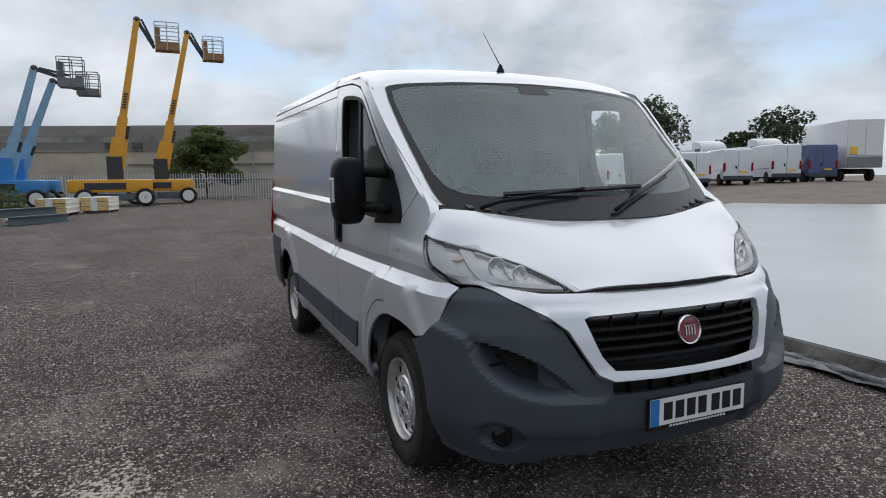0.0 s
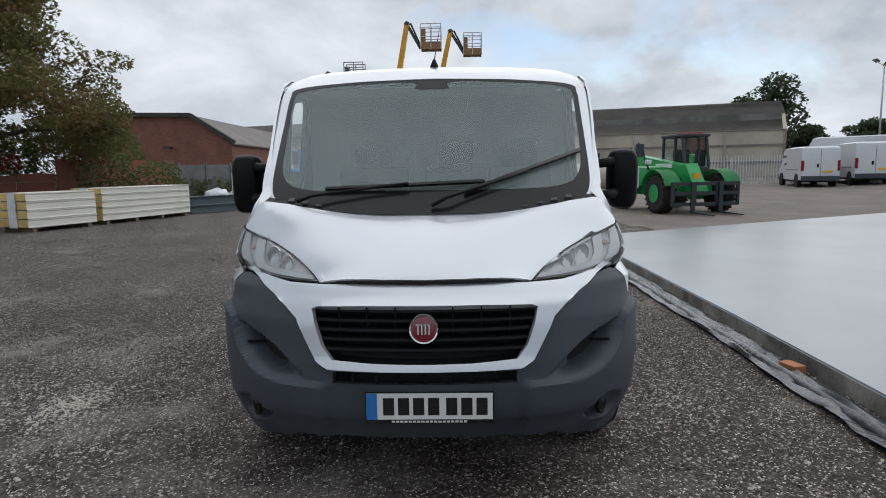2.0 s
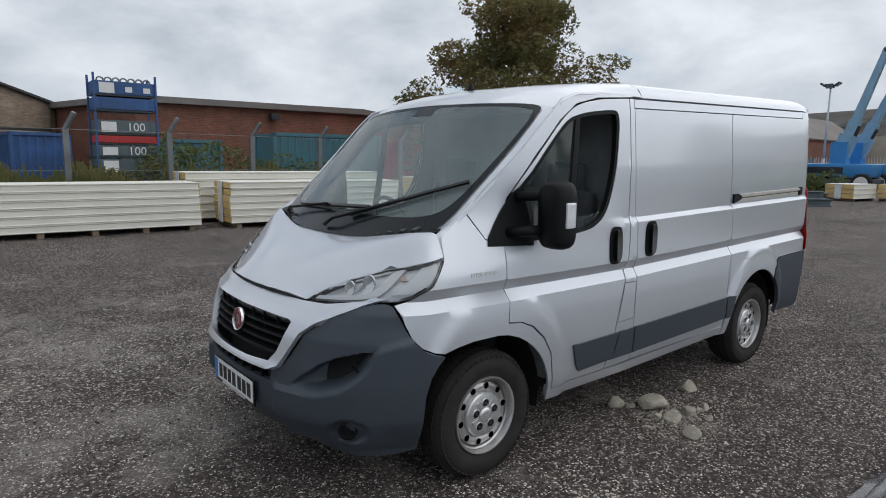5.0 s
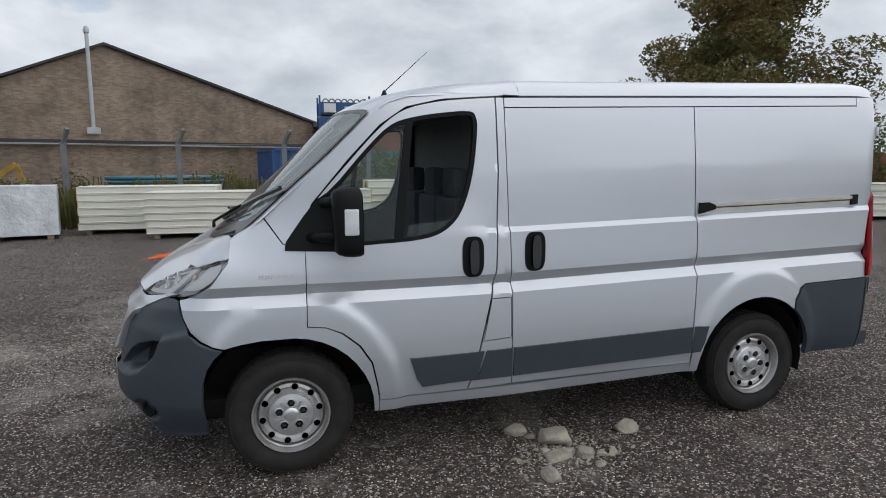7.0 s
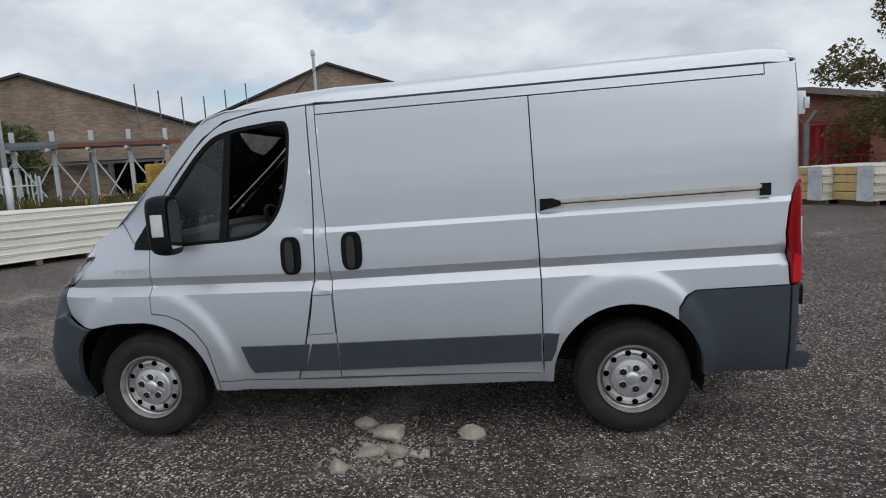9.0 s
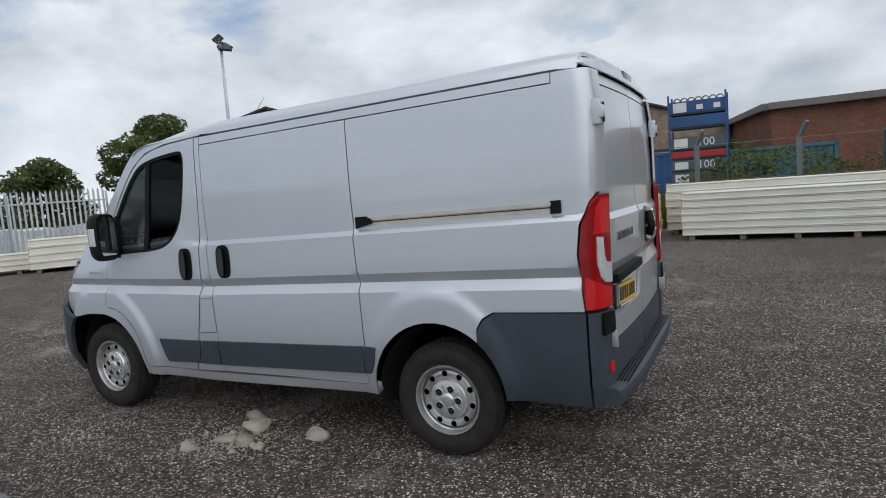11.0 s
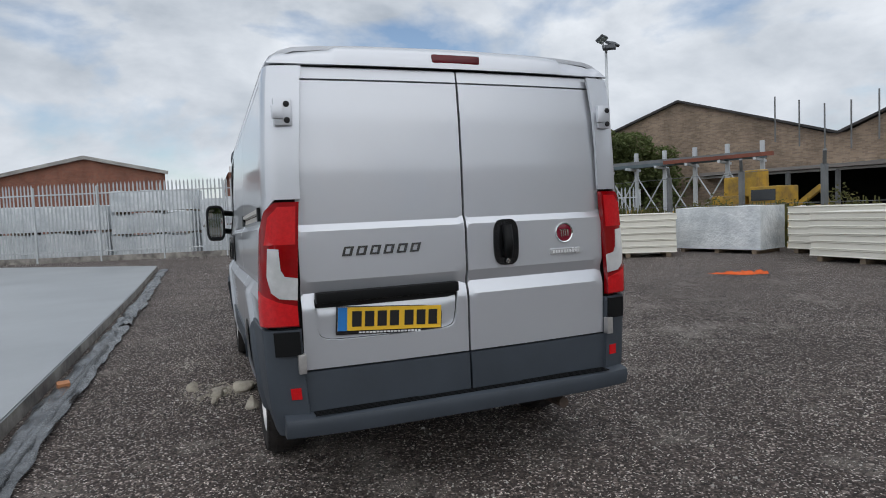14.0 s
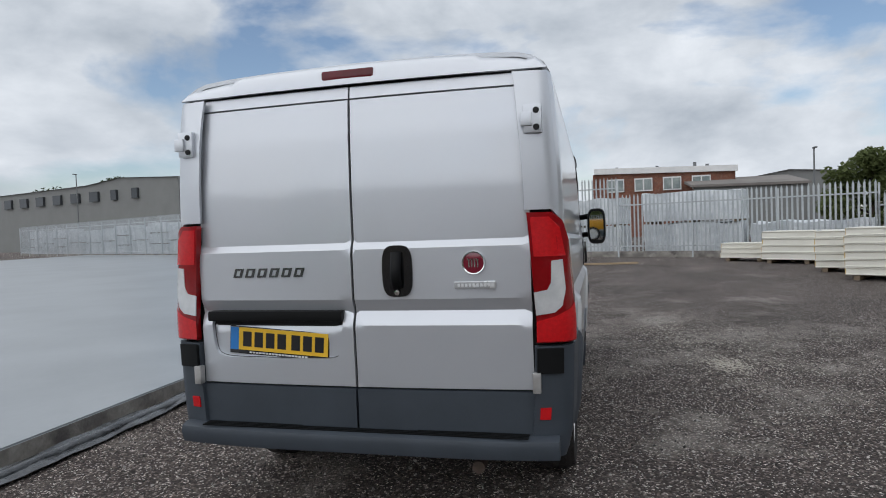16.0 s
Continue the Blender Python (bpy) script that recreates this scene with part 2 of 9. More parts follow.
M["silver"] = mat("silver_paint", (0.625, 0.648, 0.688), 0.33, metal=0.55, var=0.012, scale=2.0, fine=700, bump=0.0, coat=0.8)
M["shut"] = plain("shut_line", (0.012, 0.012, 0.013), 0.8)
M["trim"] = mat("grey_plastic", (0.048, 0.059, 0.074), 0.5, spec=0.45, var=0.08, scale=4, fine=220, bump=0.15, depth=0.001)
M["trim_soft"] = mat("black_plastic", (0.006, 0.0065, 0.007), 0.5, spec=0.18, var=0.1, scale=6, fine=250, bump=0.15, depth=0.001)
M["gloss_black"] = plain("gloss_black", (0.008, 0.008, 0.009), 0.12, coat=0.5)
M["frit"] = mat("black_frit", (0.014, 0.016, 0.018), 0.2, var=0.05, bump=0.0, spec=0.22)
M["glass"] = glass_mat("windscreen_glass", (0.90, 0.95, 0.93), haze=0.25)
M["glass_side"] = glass_mat("side_glass", (0.84, 0.90, 0.875), haze=0.05)
M["lens"] = glass_mat("clear_lens", (0.95, 0.955, 0.955), ior=1.5)
M["chrome"] = plain("chrome", (0.80, 0.80, 0.80), 0.12, 1.0)
M["chrome_dull"] = plain("satin_reflector", (0.60, 0.61, 0.62), 0.28, 0.5)
M["letter"] = plain("dark_chrome", (0.16, 0.165, 0.17), 0.2, 0.8)
M["bowl"] = plain("bright_reflector", (0.82, 0.83, 0.84), 0.14, 0.6)
M["housing"] = plain("lamp_housing", (0.86, 0.87, 0.88), 0.25, 0.15)
M["drl"] = plain("white_lamp_strip", (0.93, 0.935, 0.94), 0.3)
M["red_lens"] = mat("red_lens", (0.27, 0.002, 0.005), 0.14, var=0.10, scale=7, fine=60, bump=0.05, second=(0.20, 0.0015, 0.003), coat=0.3, spec=0.3)
M["red_bright"] = mat("red_reflector", (0.60, 0.008, 0.012), 0.2, spec=0.3, var=0.1, scale=60, fine=200, bump=0.2, coat=0.35)
M["dark_red"] = mat("dark_red_lens", (0.13, 0.004, 0.010), 0.14, var=0.1, scale=9, fine=60, bump=0.0, second=(0.08, 0.003, 0.006), coat=0.3, spec=0.3)
M["clear_white"] = mat("clear_tail_lens", (0.76, 0.77, 0.78), 0.10, metal=0.3, var=0.06, scale=9, fine=80, bump=0.05, second=(0.60, 0.61, 0.62), coat=1.0)
M["amber"] = plain("amber_lens", (0.74, 0.52, 0.45), 0.2, coat=1.0)
M["tyre"] = mat("tyre_rubber", (0.022, 0.020, 0.019), 0.8, spec=0.3, var=0.2, scale=9, fine=120, bump=0.4, second=(0.034, 0.029, 0.027), depth=0.003)
M["rim"] = mat("silver_steel_rim", (0.62, 0.61, 0.60), 0.34, 0.75, var=0.1, scale=10, fine=90, bump=0.1, second=(0.46, 0.45, 0.44))
M["hub"] = mat("silver_hub_plastic", (0.74, 0.74, 0.74), 0.24, 0.7, var=0.05, scale=10, fine=90, bump=0.05)
M["brake"] = mat("rusty_brake", (0.10, 0.07, 0.055), 0.8, var=0.3, scale=14, fine=60, bump=0.4)
M["under"] = plain("underbody", (0.008, 0.008, 0.008), 0.9)
M["dash"] = mat("dashboard_plastic", (0.055, 0.056, 0.058), 0.6, var=0.1, bump=0.2, fine=200, depth=0.001)
M["seat"] = mat("seat_cloth", (0.085, 0.09, 0.10), 0.95, var=0.12, scale=8, fine=40, bump=0.1, depth=0.002)
M["inner"] = mat("cab_lining", (0.26, 0.275, 0.27), 0.8, var=0.08, bump=0.1)
M["plate_w"] = plain("white_plate", (0.80, 0.81, 0.80), 0.3)
M["plate_y"] = plain("yellow_plate", (0.86, 0.52, 0.04), 0.3)
M["plate_b"] = plain("blue_band", (0.03, 0.20, 0.55), 0.3)
M["ink"] = plain("plate_ink", (0.012, 0.012, 0.014), 0.4)
M["white_ink"] = plain("white_lettering", (0.75, 0.75, 0.75), 0.4)
M["maroon"] = plain("maroon_enamel", (0.20, 0.008, 0.025), 0.15, coat=1.0)
M["rail_al"] = mat("aluminium_rail", (0.62, 0.585, 0.53), 0.4, 0.2, var=0.1, scale=5, fine=80, bump=0.1)
M["mirror"] = plain("mirror_glass", (0.75, 0.78, 0.78), 0.02, 1.0)
M["panel_white"] = mat("cream_steel_panel", (0.80, 0.78, 0.70), 0.42, var=0.04, scale=1.2, fine=40, bump=0.05, second=(0.72, 0.70, 0.62), each=0.04)
M["foam"] = mat("yellow_foam", (0.70, 0.50, 0.20), 0.9, var=0.12, scale=5, fine=60, bump=0.4, second=(0.56, 0.40, 0.17), depth=0.006, each=0.06)
M["pallet"] = mat("pallet_wood", (0.26, 0.20, 0.14), 0.9, var=0.2, scale=4, fine=40, bump=0.4, each=0.15)
M["wrap"] = mat("white_shrink_wrap", (0.78, 0.81, 0.83), 0.3, var=0.08, scale=1.8, fine=9, bump=0.7, second=(0.50, 0.54, 0.57), depth=0.05)
M["galv"] = mat("galvanised_steel", (0.54, 0.57, 0.59), 0.5, 0.1, var=0.08, scale=1.5, fine=30, bump=0.1, second=(0.45, 0.48, 0.50), each=0.06)
M["dull_galv"] = mat("weathered_steel", (0.20, 0.21, 0.215), 0.6, 0.3, var=0.15, scale=2, fine=30, bump=0.1)
M["brown_brick"] = brick_mat("brown_brick", (0.36, 0.27, 0.195), (0.23, 0.172, 0.13), (0.32, 0.275, 0.23), stain=0.45)
M["red_brick"] = brick_mat("red_brick", (0.27, 0.105, 0.066), (0.185, 0.078, 0.054), (0.26, 0.20, 0.16), stain=0.25)
M["asbestos"] = mat("fibre_cement_roof", (0.225, 0.205, 0.19), 0.95, var=0.15, scale=0.4, fine=5, bump=0.2, second=(0.17, 0.155, 0.143))
M["beige_wall"] = mat("beige_sheet_wall", (0.54, 0.49, 0.40), 0.85, var=0.08, scale=0.35, fine=6, bump=0.1, second=(0.38, 0.345, 0.28))
M["pale_strip"] = mat("pale_gutter", (0.42, 0.42, 0.40), 0.8, var=0.15, scale=0.5, fine=6, bump=0.1, second=(0.22, 0.21, 0.20))
M["roof_dark"] = mat("dark_roof", (0.055, 0.052, 0.052), 0.85, var=0.15, scale=0.6, fine=8, bump=0.2)
M["grey_clad"] = mat("grey_cladding", (0.22, 0.225, 0.22), 0.7, var=0.06, scale=0.4, fine=8, bump=0.05)
M["white_paint"] = mat("white_paint", (0.76, 0.76, 0.75), 0.5, var=0.04, scale=2, fine=30, bump=0.05)
M["win_dark"] = plain("dark_pane", (0.05, 0.055, 0.06), 0.08)
M["win_office"] = mat("office_pane", (0.20, 0.24, 0.24), 0.12, var=0.2, scale=1.2, fine=9, bump=0.0, second=(0.36, 0.40, 0.38))
M["cont_blue"] = mat("teal_container", (0.055, 0.185, 0.235), 0.6, var=0.12, scale=0.8, fine=12, bump=0.1, second=(0.075, 0.16, 0.185))
M["cont_red"] = mat("red_container", (0.48, 0.035, 0.038), 0.55, var=0.1, scale=0.8, fine=12, bump=0.1, second=(0.34, 0.03, 0.03))
M["cont_navy"] = mat("blue_paint", (0.035, 0.105, 0.28), 0.55, var=0.15, scale=1.5, fine=16, bump=0.1, second=(0.03, 0.07, 0.17))
M["rust_red"] = mat("faded_red_sheet", (0.22, 0.075, 0.05), 0.8, var=0.15, scale=1.2, fine=14, bump=0.1)
M["lift_yellow"] = mat("yellow_paint", (0.74, 0.36, 0.025), 0.4, var=0.06, scale=2, fine=20, bump=0.05)
M["lift_blue"] = mat("sky_blue_paint", (0.045, 0.25, 0.58), 0.4, var=0.08, scale=2, fine=20, bump=0.05)
M["lift_pale"] = mat("pale_blue_paint", (0.24, 0.42, 0.58), 0.4, var=0.08, scale=2, fine=20, bump=0.05)
M["basket"] = mat("orange_brown_basket", (0.30, 0.16, 0.07), 0.5, var=0.12, scale=4, fine=20, bump=0.05)
M["dark_steel"] = mat("dark_steel", (0.045, 0.05, 0.056), 0.5, 0.3, var=0.1, scale=4, fine=40, bump=0.05)
M["green_paint"] = mat("green_paint", (0.018, 0.34, 0.085), 0.4, var=0.1, scale=3, fine=30, bump=0.05)
M["yellow_old"] = mat("worn_yellow_paint", (0.46, 0.28, 0.03), 0.6, var=0.2, scale=3, fine=20, bump=0.1, second=(0.22, 0.14, 0.04))
M["cream_tank"] = mat("cream_tank_paint", (0.58, 0.52, 0.42), 0.5, var=0.06, scale=1, fine=12, bump=0.05, second=(0.46, 0.40, 0.32))
M["steel_blue"] = mat("blue_grey_steel", (0.11, 0.145, 0.16), 0.55, 0.2, var=0.1, scale=2, fine=20, bump=0.05)
M["pipe_teal"] = mat("teal_pipe", (0.075, 0.21, 0.27), 0.5, var=0.1, scale=2, fine=20, bump=0.05)
M["orange_net"] = mat("orange_mesh", (0.80, 0.13, 0.02), 0.7, var=0.15, scale=8, fine=60, bump=0.6, depth=0.01)
M["van_white"] = mat("white_van_paint", (0.62, 0.64, 0.67), 0.25, var=0.03, scale=1, fine=30, bump=0.0, coat=0.6)
M["van_blue"] = mat("navy_van_paint", (0.03, 0.05, 0.16), 0.25, var=0.05, scale=1, fine=30, bump=0.0, coat=0.6)
def leafy(name, col, second, scale, fine):
    """Leaves: matt, and some light passes through."""
    m = mat(name, col, 0.7, var=0.3, scale=scale, fine=fine, bump=0.0, second=second, spec=0.25)
    t = m.node_tree
    b, o = t.nodes["Principled BSDF"], t.nodes["Material Output"]
    tl = t.nodes.new("ShaderNodeBsdfTranslucent")
    mx = t.nodes.new("ShaderNodeMixShader")
    mx.inputs["Fac"].default_value = 0.4
    t.links.new(b.inputs["Base Color"].links[0].from_socket, tl.inputs["Color"])
    t.links.new(b.outputs["BSDF"], mx.inputs[1])
    t.links.new(tl.outputs["BSDF"], mx.inputs[2])
    t.links.new(mx.outputs["Shader"], o.inputs["Surface"])
    return m


M["bark"] = mat("bark", (0.075, 0.058, 0.045), 0.95, var=0.3, scale=6, fine=40, bump=0.8, depth=0.02)
M["leaf"] = leafy("dark_leaf", (0.145, 0.155, 0.060), (0.22, 0.145, 0.065), 0.7, 6)
M["leaf_green"] = leafy("green_leaf", (0.14, 0.17, 0.065), (0.10, 0.125, 0.05), 0.7, 6)
M["leaf_far"] = leafy("far_leaf", (0.075, 0.100, 0.05), (0.05, 0.072, 0.04), 0.4, 3)
M["weeds"] = leafy("dry_weeds", (0.17, 0.155, 0.055), (0.09, 0.105, 0.04), 2, 10)
M["red_leaf"] = mat("red_leaf", (0.30, 0.045, 0.03), 0.8, var=0.3, scale=2, fine=10, bump=0.0)
M["crate_wrap"] = mat("pale_wrapping", (0.66, 0.61, 0.54), 0.5, var=0.08, scale=2, fine=14, bump=0.3, second=(0.54, 0.49, 0.42), depth=0.02)
M["mortar"] = mat("crushed_mortar", (0.55, 0.51, 0.44), 0.95, var=0.15, scale=9, fine=70, bump=0.5, second=(0.46, 0.42, 0.36))
M["rubble"] = mat("pale_rubble", (0.46, 0.42, 0.345), 0.95, var=0.25, scale=9, fine=60, bump=1.0, second=(0.29, 0.26, 0.215), depth=0.015, each=0.15)
M["brick_or"] = mat("orange_brick", (0.46, 0.20, 0.09), 0.9, var=0.15, scale=12, fine=80, bump=0.5, each=0.15)
M["brick_pink"] = mat("pinkish_block", (0.42, 0.28, 0.21), 0.9, var=0.15, scale=12, fine=80, bump=0.5, each=0.2)
M["timber"] = mat("new_timber", (0.40, 0.29, 0.18), 0.85, var=0.15, scale=3, fine=50, bump=0.3)
M["grey_stone"] = mat("grey_chippings", (0.20, 0.195, 0.19), 0.9, var=0.2, scale=5, fine=60, bump=0.3)


# ---- building helpers ----
from mathutils.geometry import delaunay_2d_cdt


def part(name, bm, material, parent=None, label="", smooth=False, angle=0.6):
    """Links a bmesh as one mesh object, under a thing or a part."""
    me = bpy.data.meshes.new(name)
    if smooth:
        for f in bm.faces:
            f.smooth = True
        for e in bm.edges:
            if len(e.link_faces) == 2 and e.calc_face_angle(0) > angle:
                e.smooth = False
    bm.to_mesh(me)
    bm.free()
    for m in material if isinstance(material, (list, tuple)) else [material]:
        me.materials.append(m)
    ob = new(name, me)
    # thing > part > sub-part, no deeper
    while parent and parent.parent and parent.parent.parent:
        parent = parent.parent
    if parent:
        ob.parent = parent
    if label:
        ob["label"] = label
    return ob


def empty(name, m=None):
    ob = new(name)
    ob.empty_display_size = 0.2
    if m:
        ob.matrix_basis = m
    return ob


def box(bm, lo, hi, bevel=0.0, m=None):
    """A box between two corners, with softened edges."""
    r = bmesh.ops.create_cube(bm, size=1.0)
    vs = r["verts"]
    s = [hi[i] - lo[i] for i in range(3)]
    c = [(hi[i] + lo[i]) / 2 for i in range(3)]
    for v in vs:
        v.co = Vector((v.co[i] * s[i] + c[i] for i in range(3)))
    if bevel:
        es = list({e for v in vs for e in v.link_edges})
        g = bmesh.ops.bevel(bm, geom=es, offset=bevel, segments=2, affect="EDGES", profile=0.7)
        vs = list({v for f in g["faces"] for v in f.verts} | {v for v in vs if v.is_valid})
    if m:
        bmesh.ops.transform(bm, matrix=m, verts=vs)
    return vs


def beam(bm, a, b, w, h=None, up=(0, 0, 1), w2=None):
    """A square bar from a to b."""
    a, b = Vector(a), Vector(b)
    h = h or w
    d = (b - a).normalized()
    u = Vector(up)
    if abs(d.dot(u)) > 0.95:
        u = Vector((1, 0, 0))
    s = d.cross(u).normalized()
    u = s.cross(d).normalized()
    k = (w2 or w) / w
    vs = [bm.verts.new(p + s * sx * w / 2 * f + u * uz * h / 2 * f) for p, f in ((a, 1), (b, k)) for sx, uz in ((-1, -1), (1, -1), (1, 1), (-1, 1))]
    for q in ((3, 2, 1, 0), (4, 5, 6, 7), (0, 1, 5, 4), (1, 2, 6, 5), (2, 3, 7, 6), (3, 0, 4, 7)):
        bm.faces.new([vs[i] for i in q])
    return vs


def tube(bm, pts, r, seg=8, r2=None, caps=True):
    """A round bar along points."""
    pts = [Vector(p) for p in pts]
    n = len(pts)
    rings = []
    for i, p in enumerate(pts):
        d = (pts[min(i + 1, n - 1)] - pts[max(i - 1, 0)]).normalized()
        u = Vector((0, 0, 1)) if abs(d.z) < 0.9 else Vector((1, 0, 0))
        s = d.cross(u).normalized()
        u = s.cross(d)
        rr = r + ((r2 if r2 is not None else r) - r) * i / max(1, n - 1)
        rings.append([bm.verts.new(p + (s * math.cos(a) + u * math.sin(a)) * rr) for a in (2 * math.pi * k / seg for k in range(seg))])
    for a, b in zip(rings, rings[1:]):
        for k in range(seg):
            bm.faces.new((a[k], a[(k + 1) % seg], b[(k + 1) % seg], b[k]))
    if caps:
        bm.faces.new(rings[0][::-1])
        bm.faces.new(rings[-1])


def lathe(bm, prof, seg=40, axis="y", at=(0, 0, 0), close=False, caps=True):
    """Turns a profile of (radius, along) about an axis."""
    rings = []
    for r, h in prof:
        ring = []
        for k in range(seg):
            a = 2 * math.pi * k / seg
            c, s = r * math.cos(a), r * math.sin(a)
            p = {"y": (c, h, s), "z": (c, s, h), "x": (h, c, s)}[axis]
            ring.append(bm.verts.new(Vector(p) + Vector(at)))
        rings.append(ring)
    if close:
        rings.append(rings[0])
    for a, b in zip(rings, rings[1:]):
        for k in range(seg):
            bm.faces.new((a[k], a[(k + 1) % seg], b[(k + 1) % seg], b[k]))
    if not close and caps:
        for ring in (rings[0], rings[-1]):
            if len(set(ring)) > 2:
                bm.faces.new(ring)
    bmesh.ops.recalc_face_normals(bm, faces=bm.faces)


def inside(p, poly):
    x, y = p
    hit = False
    j = len(poly) - 1
    for i in range(len(poly)):
        xi, yi = poly[i]
        xj, yj = poly[j]
        if (yi > y) != (yj > y) and x < (xj - xi) * (y - yi) / (yj - yi) + xi:
            hit = not hit
        j = i
    return hit


def dense(loop, step):
    out = []
    for a, b in zip(loop, loop[1:] + loop[:1]):
        n = max(1, math.ceil(math.dist(a, b) / step))
        out += [(a[0] + (b[0] - a[0]) * k / n, a[1] + (b[1] - a[1]) * k / n) for k in range(n)]
    return out


def curve(pts, n=6, closed=False):
    """A smooth line through points (Catmull-Rom)."""
    out = []
    N = len(pts)
    last = N if closed else N - 1
    for i in range(last):
        g = lambda k: pts[k % N] if closed else pts[min(max(k, 0), N - 1)]
        p0, p1, p2, p3 = g(i - 1), g(i), g(i + 1), g(i + 2)
        for k in range(n):
            t = k / n
            out.append(tuple(0.5 * (2 * b + (c - a) * t + (2 * a - 5 * b + 4 * c - d) * t * t + (3 * b - a - 3 * c + d) * t ** 3) for a, b, c, d in zip(p0, p1, p2, p3)))
    if not closed:
        out.append(tuple(pts[-1]))
    return out


def inset(loop, g):
    area = sum(a[0] * b[1] - b[0] * a[1] for a, b in zip(loop, loop[1:] + loop[:1]))
    s = 1 if area > 0 else -1
    out = []
    for i, p in enumerate(loop):
        a, b = loop[i - 1], loop[(i + 1) % len(loop)]
        d = Vector((b[0] - a[0], b[1] - a[1]))
        if d.length < 1e-9:
            out.append(p)
            continue
        d.normalize()
        out.append((p[0] - d.y * g * s, p[1] + d.x * g * s))
    return out


def sheet(outline, fn, out, step=0.04, holes=(), us=(), vs=(), thick=0.014, gap=0.0, bm=None):
    """A shaped panel: the outline is cut from the surface fn(u, v), its edges are folded back by thick. out: a direction that it faces."""
    bm = bm or bmesh.new()
    loops = [dense(list(outline), step)] + [dense(list(h), step) for h in holes]
    if gap:
        loops = [inset(loops[0], gap)] + [inset(h, -gap) for h in loops[1:]]
    pts, edges = [], []
    for lp in loops:
        k = len(pts)
        pts += lp
        edges += [(k + i, k + (i + 1) % len(lp)) for i in range(len(lp))]
    nb = len(pts)
    bx = np.array(pts)
    u0, v0 = bx.min(axis=0)
    u1, v1 = bx.max(axis=0)
    ug = sorted(set([round(u0 + step * (i + 0.5), 4) for i in range(int((u1 - u0) / step))] + list(us)))
    vg = sorted(set([round(v0 + step * (i + 0.5), 4) for i in range(int((v1 - v0) / step))] + list(vs)))
    if vs:
        vg = [v for v in vg if v in vs or min(abs(v - w) for w in vs) > step * 0.45]
    if us:
        ug = [u for u in ug if u in us or min(abs(u - w) for w in us) > step * 0.45]
    for u in ug:
        for v in vg:
            if inside((u, v), loops[0]) and not any(inside((u, v), h) for h in loops[1:]):
                if ((bx[:nb] - (u, v)) ** 2).sum(axis=1).min() > (0.3 * step) ** 2:
                    pts.append((u, v))
    vo, _, fo, *_ = delaunay_2d_cdt([Vector(p) for p in pts], edges, [], 0, 1e-6)
    made = [bm.verts.new(fn(p[0], p[1])) for p in vo]
    faces = []
    for f in fo:
        c = (sum(vo[i].x for i in f) / len(f), sum(vo[i].y for i in f) / len(f))
        if inside(c, loops[0]) and not any(inside(c, h) for h in loops[1:]):
            try:
                faces.append(bm.faces.new([made[i] for i in f]))
            except ValueError:
                pass
    for v in made:
        if v.is_valid and not v.link_faces:
            bm.verts.remove(v)
    bm.normal_update()
    tot = Vector()
    for f in faces:
        tot += f.normal * f.calc_area()
    if tot.dot(Vector(out)) < 0:
        for f in faces:
            f.normal_flip()
    bm.normal_update()
    if thick:
        fs = set(faces)
        rim = [e for f in faces for e in f.edges if sum(g in fs for g in e.link_faces) == 1]
        back = {}
        for e in rim:
            for v in e.verts:
                if v not in back:
                    back[v] = bm.verts.new(v.co - v.normal * thick)
        for e in rim:
            f = next(g for g in e.link_faces if g in fs)
            loop = next(l for l in f.loops if l.edge == e)
            a, b = loop.vert, loop.link_loop_next.vert
            bm.faces.new((b, a, back[a], back[b]))
            e.smooth = False
    return bm


def text(body, size, material, m, parent, name="lettering", depth=0.002, spacing=1.0, shear=0.0, width=0.0):
    cu = bpy.data.curves.new(name, "FONT")
    cu.body, cu.size, cu.extrude, cu.align_x, cu.align_y = body, size, depth, "CENTER", "CENTER"
    cu.space_character, cu.shear, cu.resolution_u = spacing, shear, 4
    tmp = bpy.data.objects.new(name, cu)
    scene.collection.objects.link(tmp)
    bpy.context.view_layer.update()
    me = bpy.data.meshes.new_from_object(tmp.evaluated_get(bpy.context.evaluated_depsgraph_get()))
    bpy.data.objects.remove(tmp)
    if width:
        k = width / (max(v.co.x for v in me.vertices) - min(v.co.x for v in me.vertices))
        me.transform(Matrix.Diagonal((k, 1, 1, 1)))
    me.materials.clear()
    me.materials.append(material)
    ob = new(name, me)
    ob.parent = parent
    ob.matrix_basis = m
    return ob


def smooth(a, b, x):
    t = min(1, max(0, (x - a) / (b - a)))
    return t * t * (3 - 2 * t)


def lerp(table, x):
    if x <= table[0][0]:
        return table[0][1]
    for (a, p), (b, q) in zip(table, table[1:]):
        if x <= b:
            return p + (q - p) * (x - a) / (b - a)
    return table[-1][1]


# ---- ground ----
rng = random.Random(4)


def rise(x, y):
    """The yard climbs a little towards the parked vans."""
    return 0.95 * smooth(-18, -40, y) * smooth(8, 24, x)


def bumpy(x, y):
    d = max(abs(x - 1.5) / 3.4, abs(y) / 2.0)
    k = smooth(0.9, 1.6, d)
    p = Vector((x, y, 0))
    return (0.010 * noise.noise(p * 0.8) + 0.006 * noise.noise(p * 2.7)) * k


def grid_axis(lo, hi, near, fine, coarse):
    out, x = [], lo
    while x < hi:
        out.append(x)
        d = max(0, max(near[0] - x, x - near[1]))
        x += fine + min(coarse, d * 0.16)
    return out + [hi]


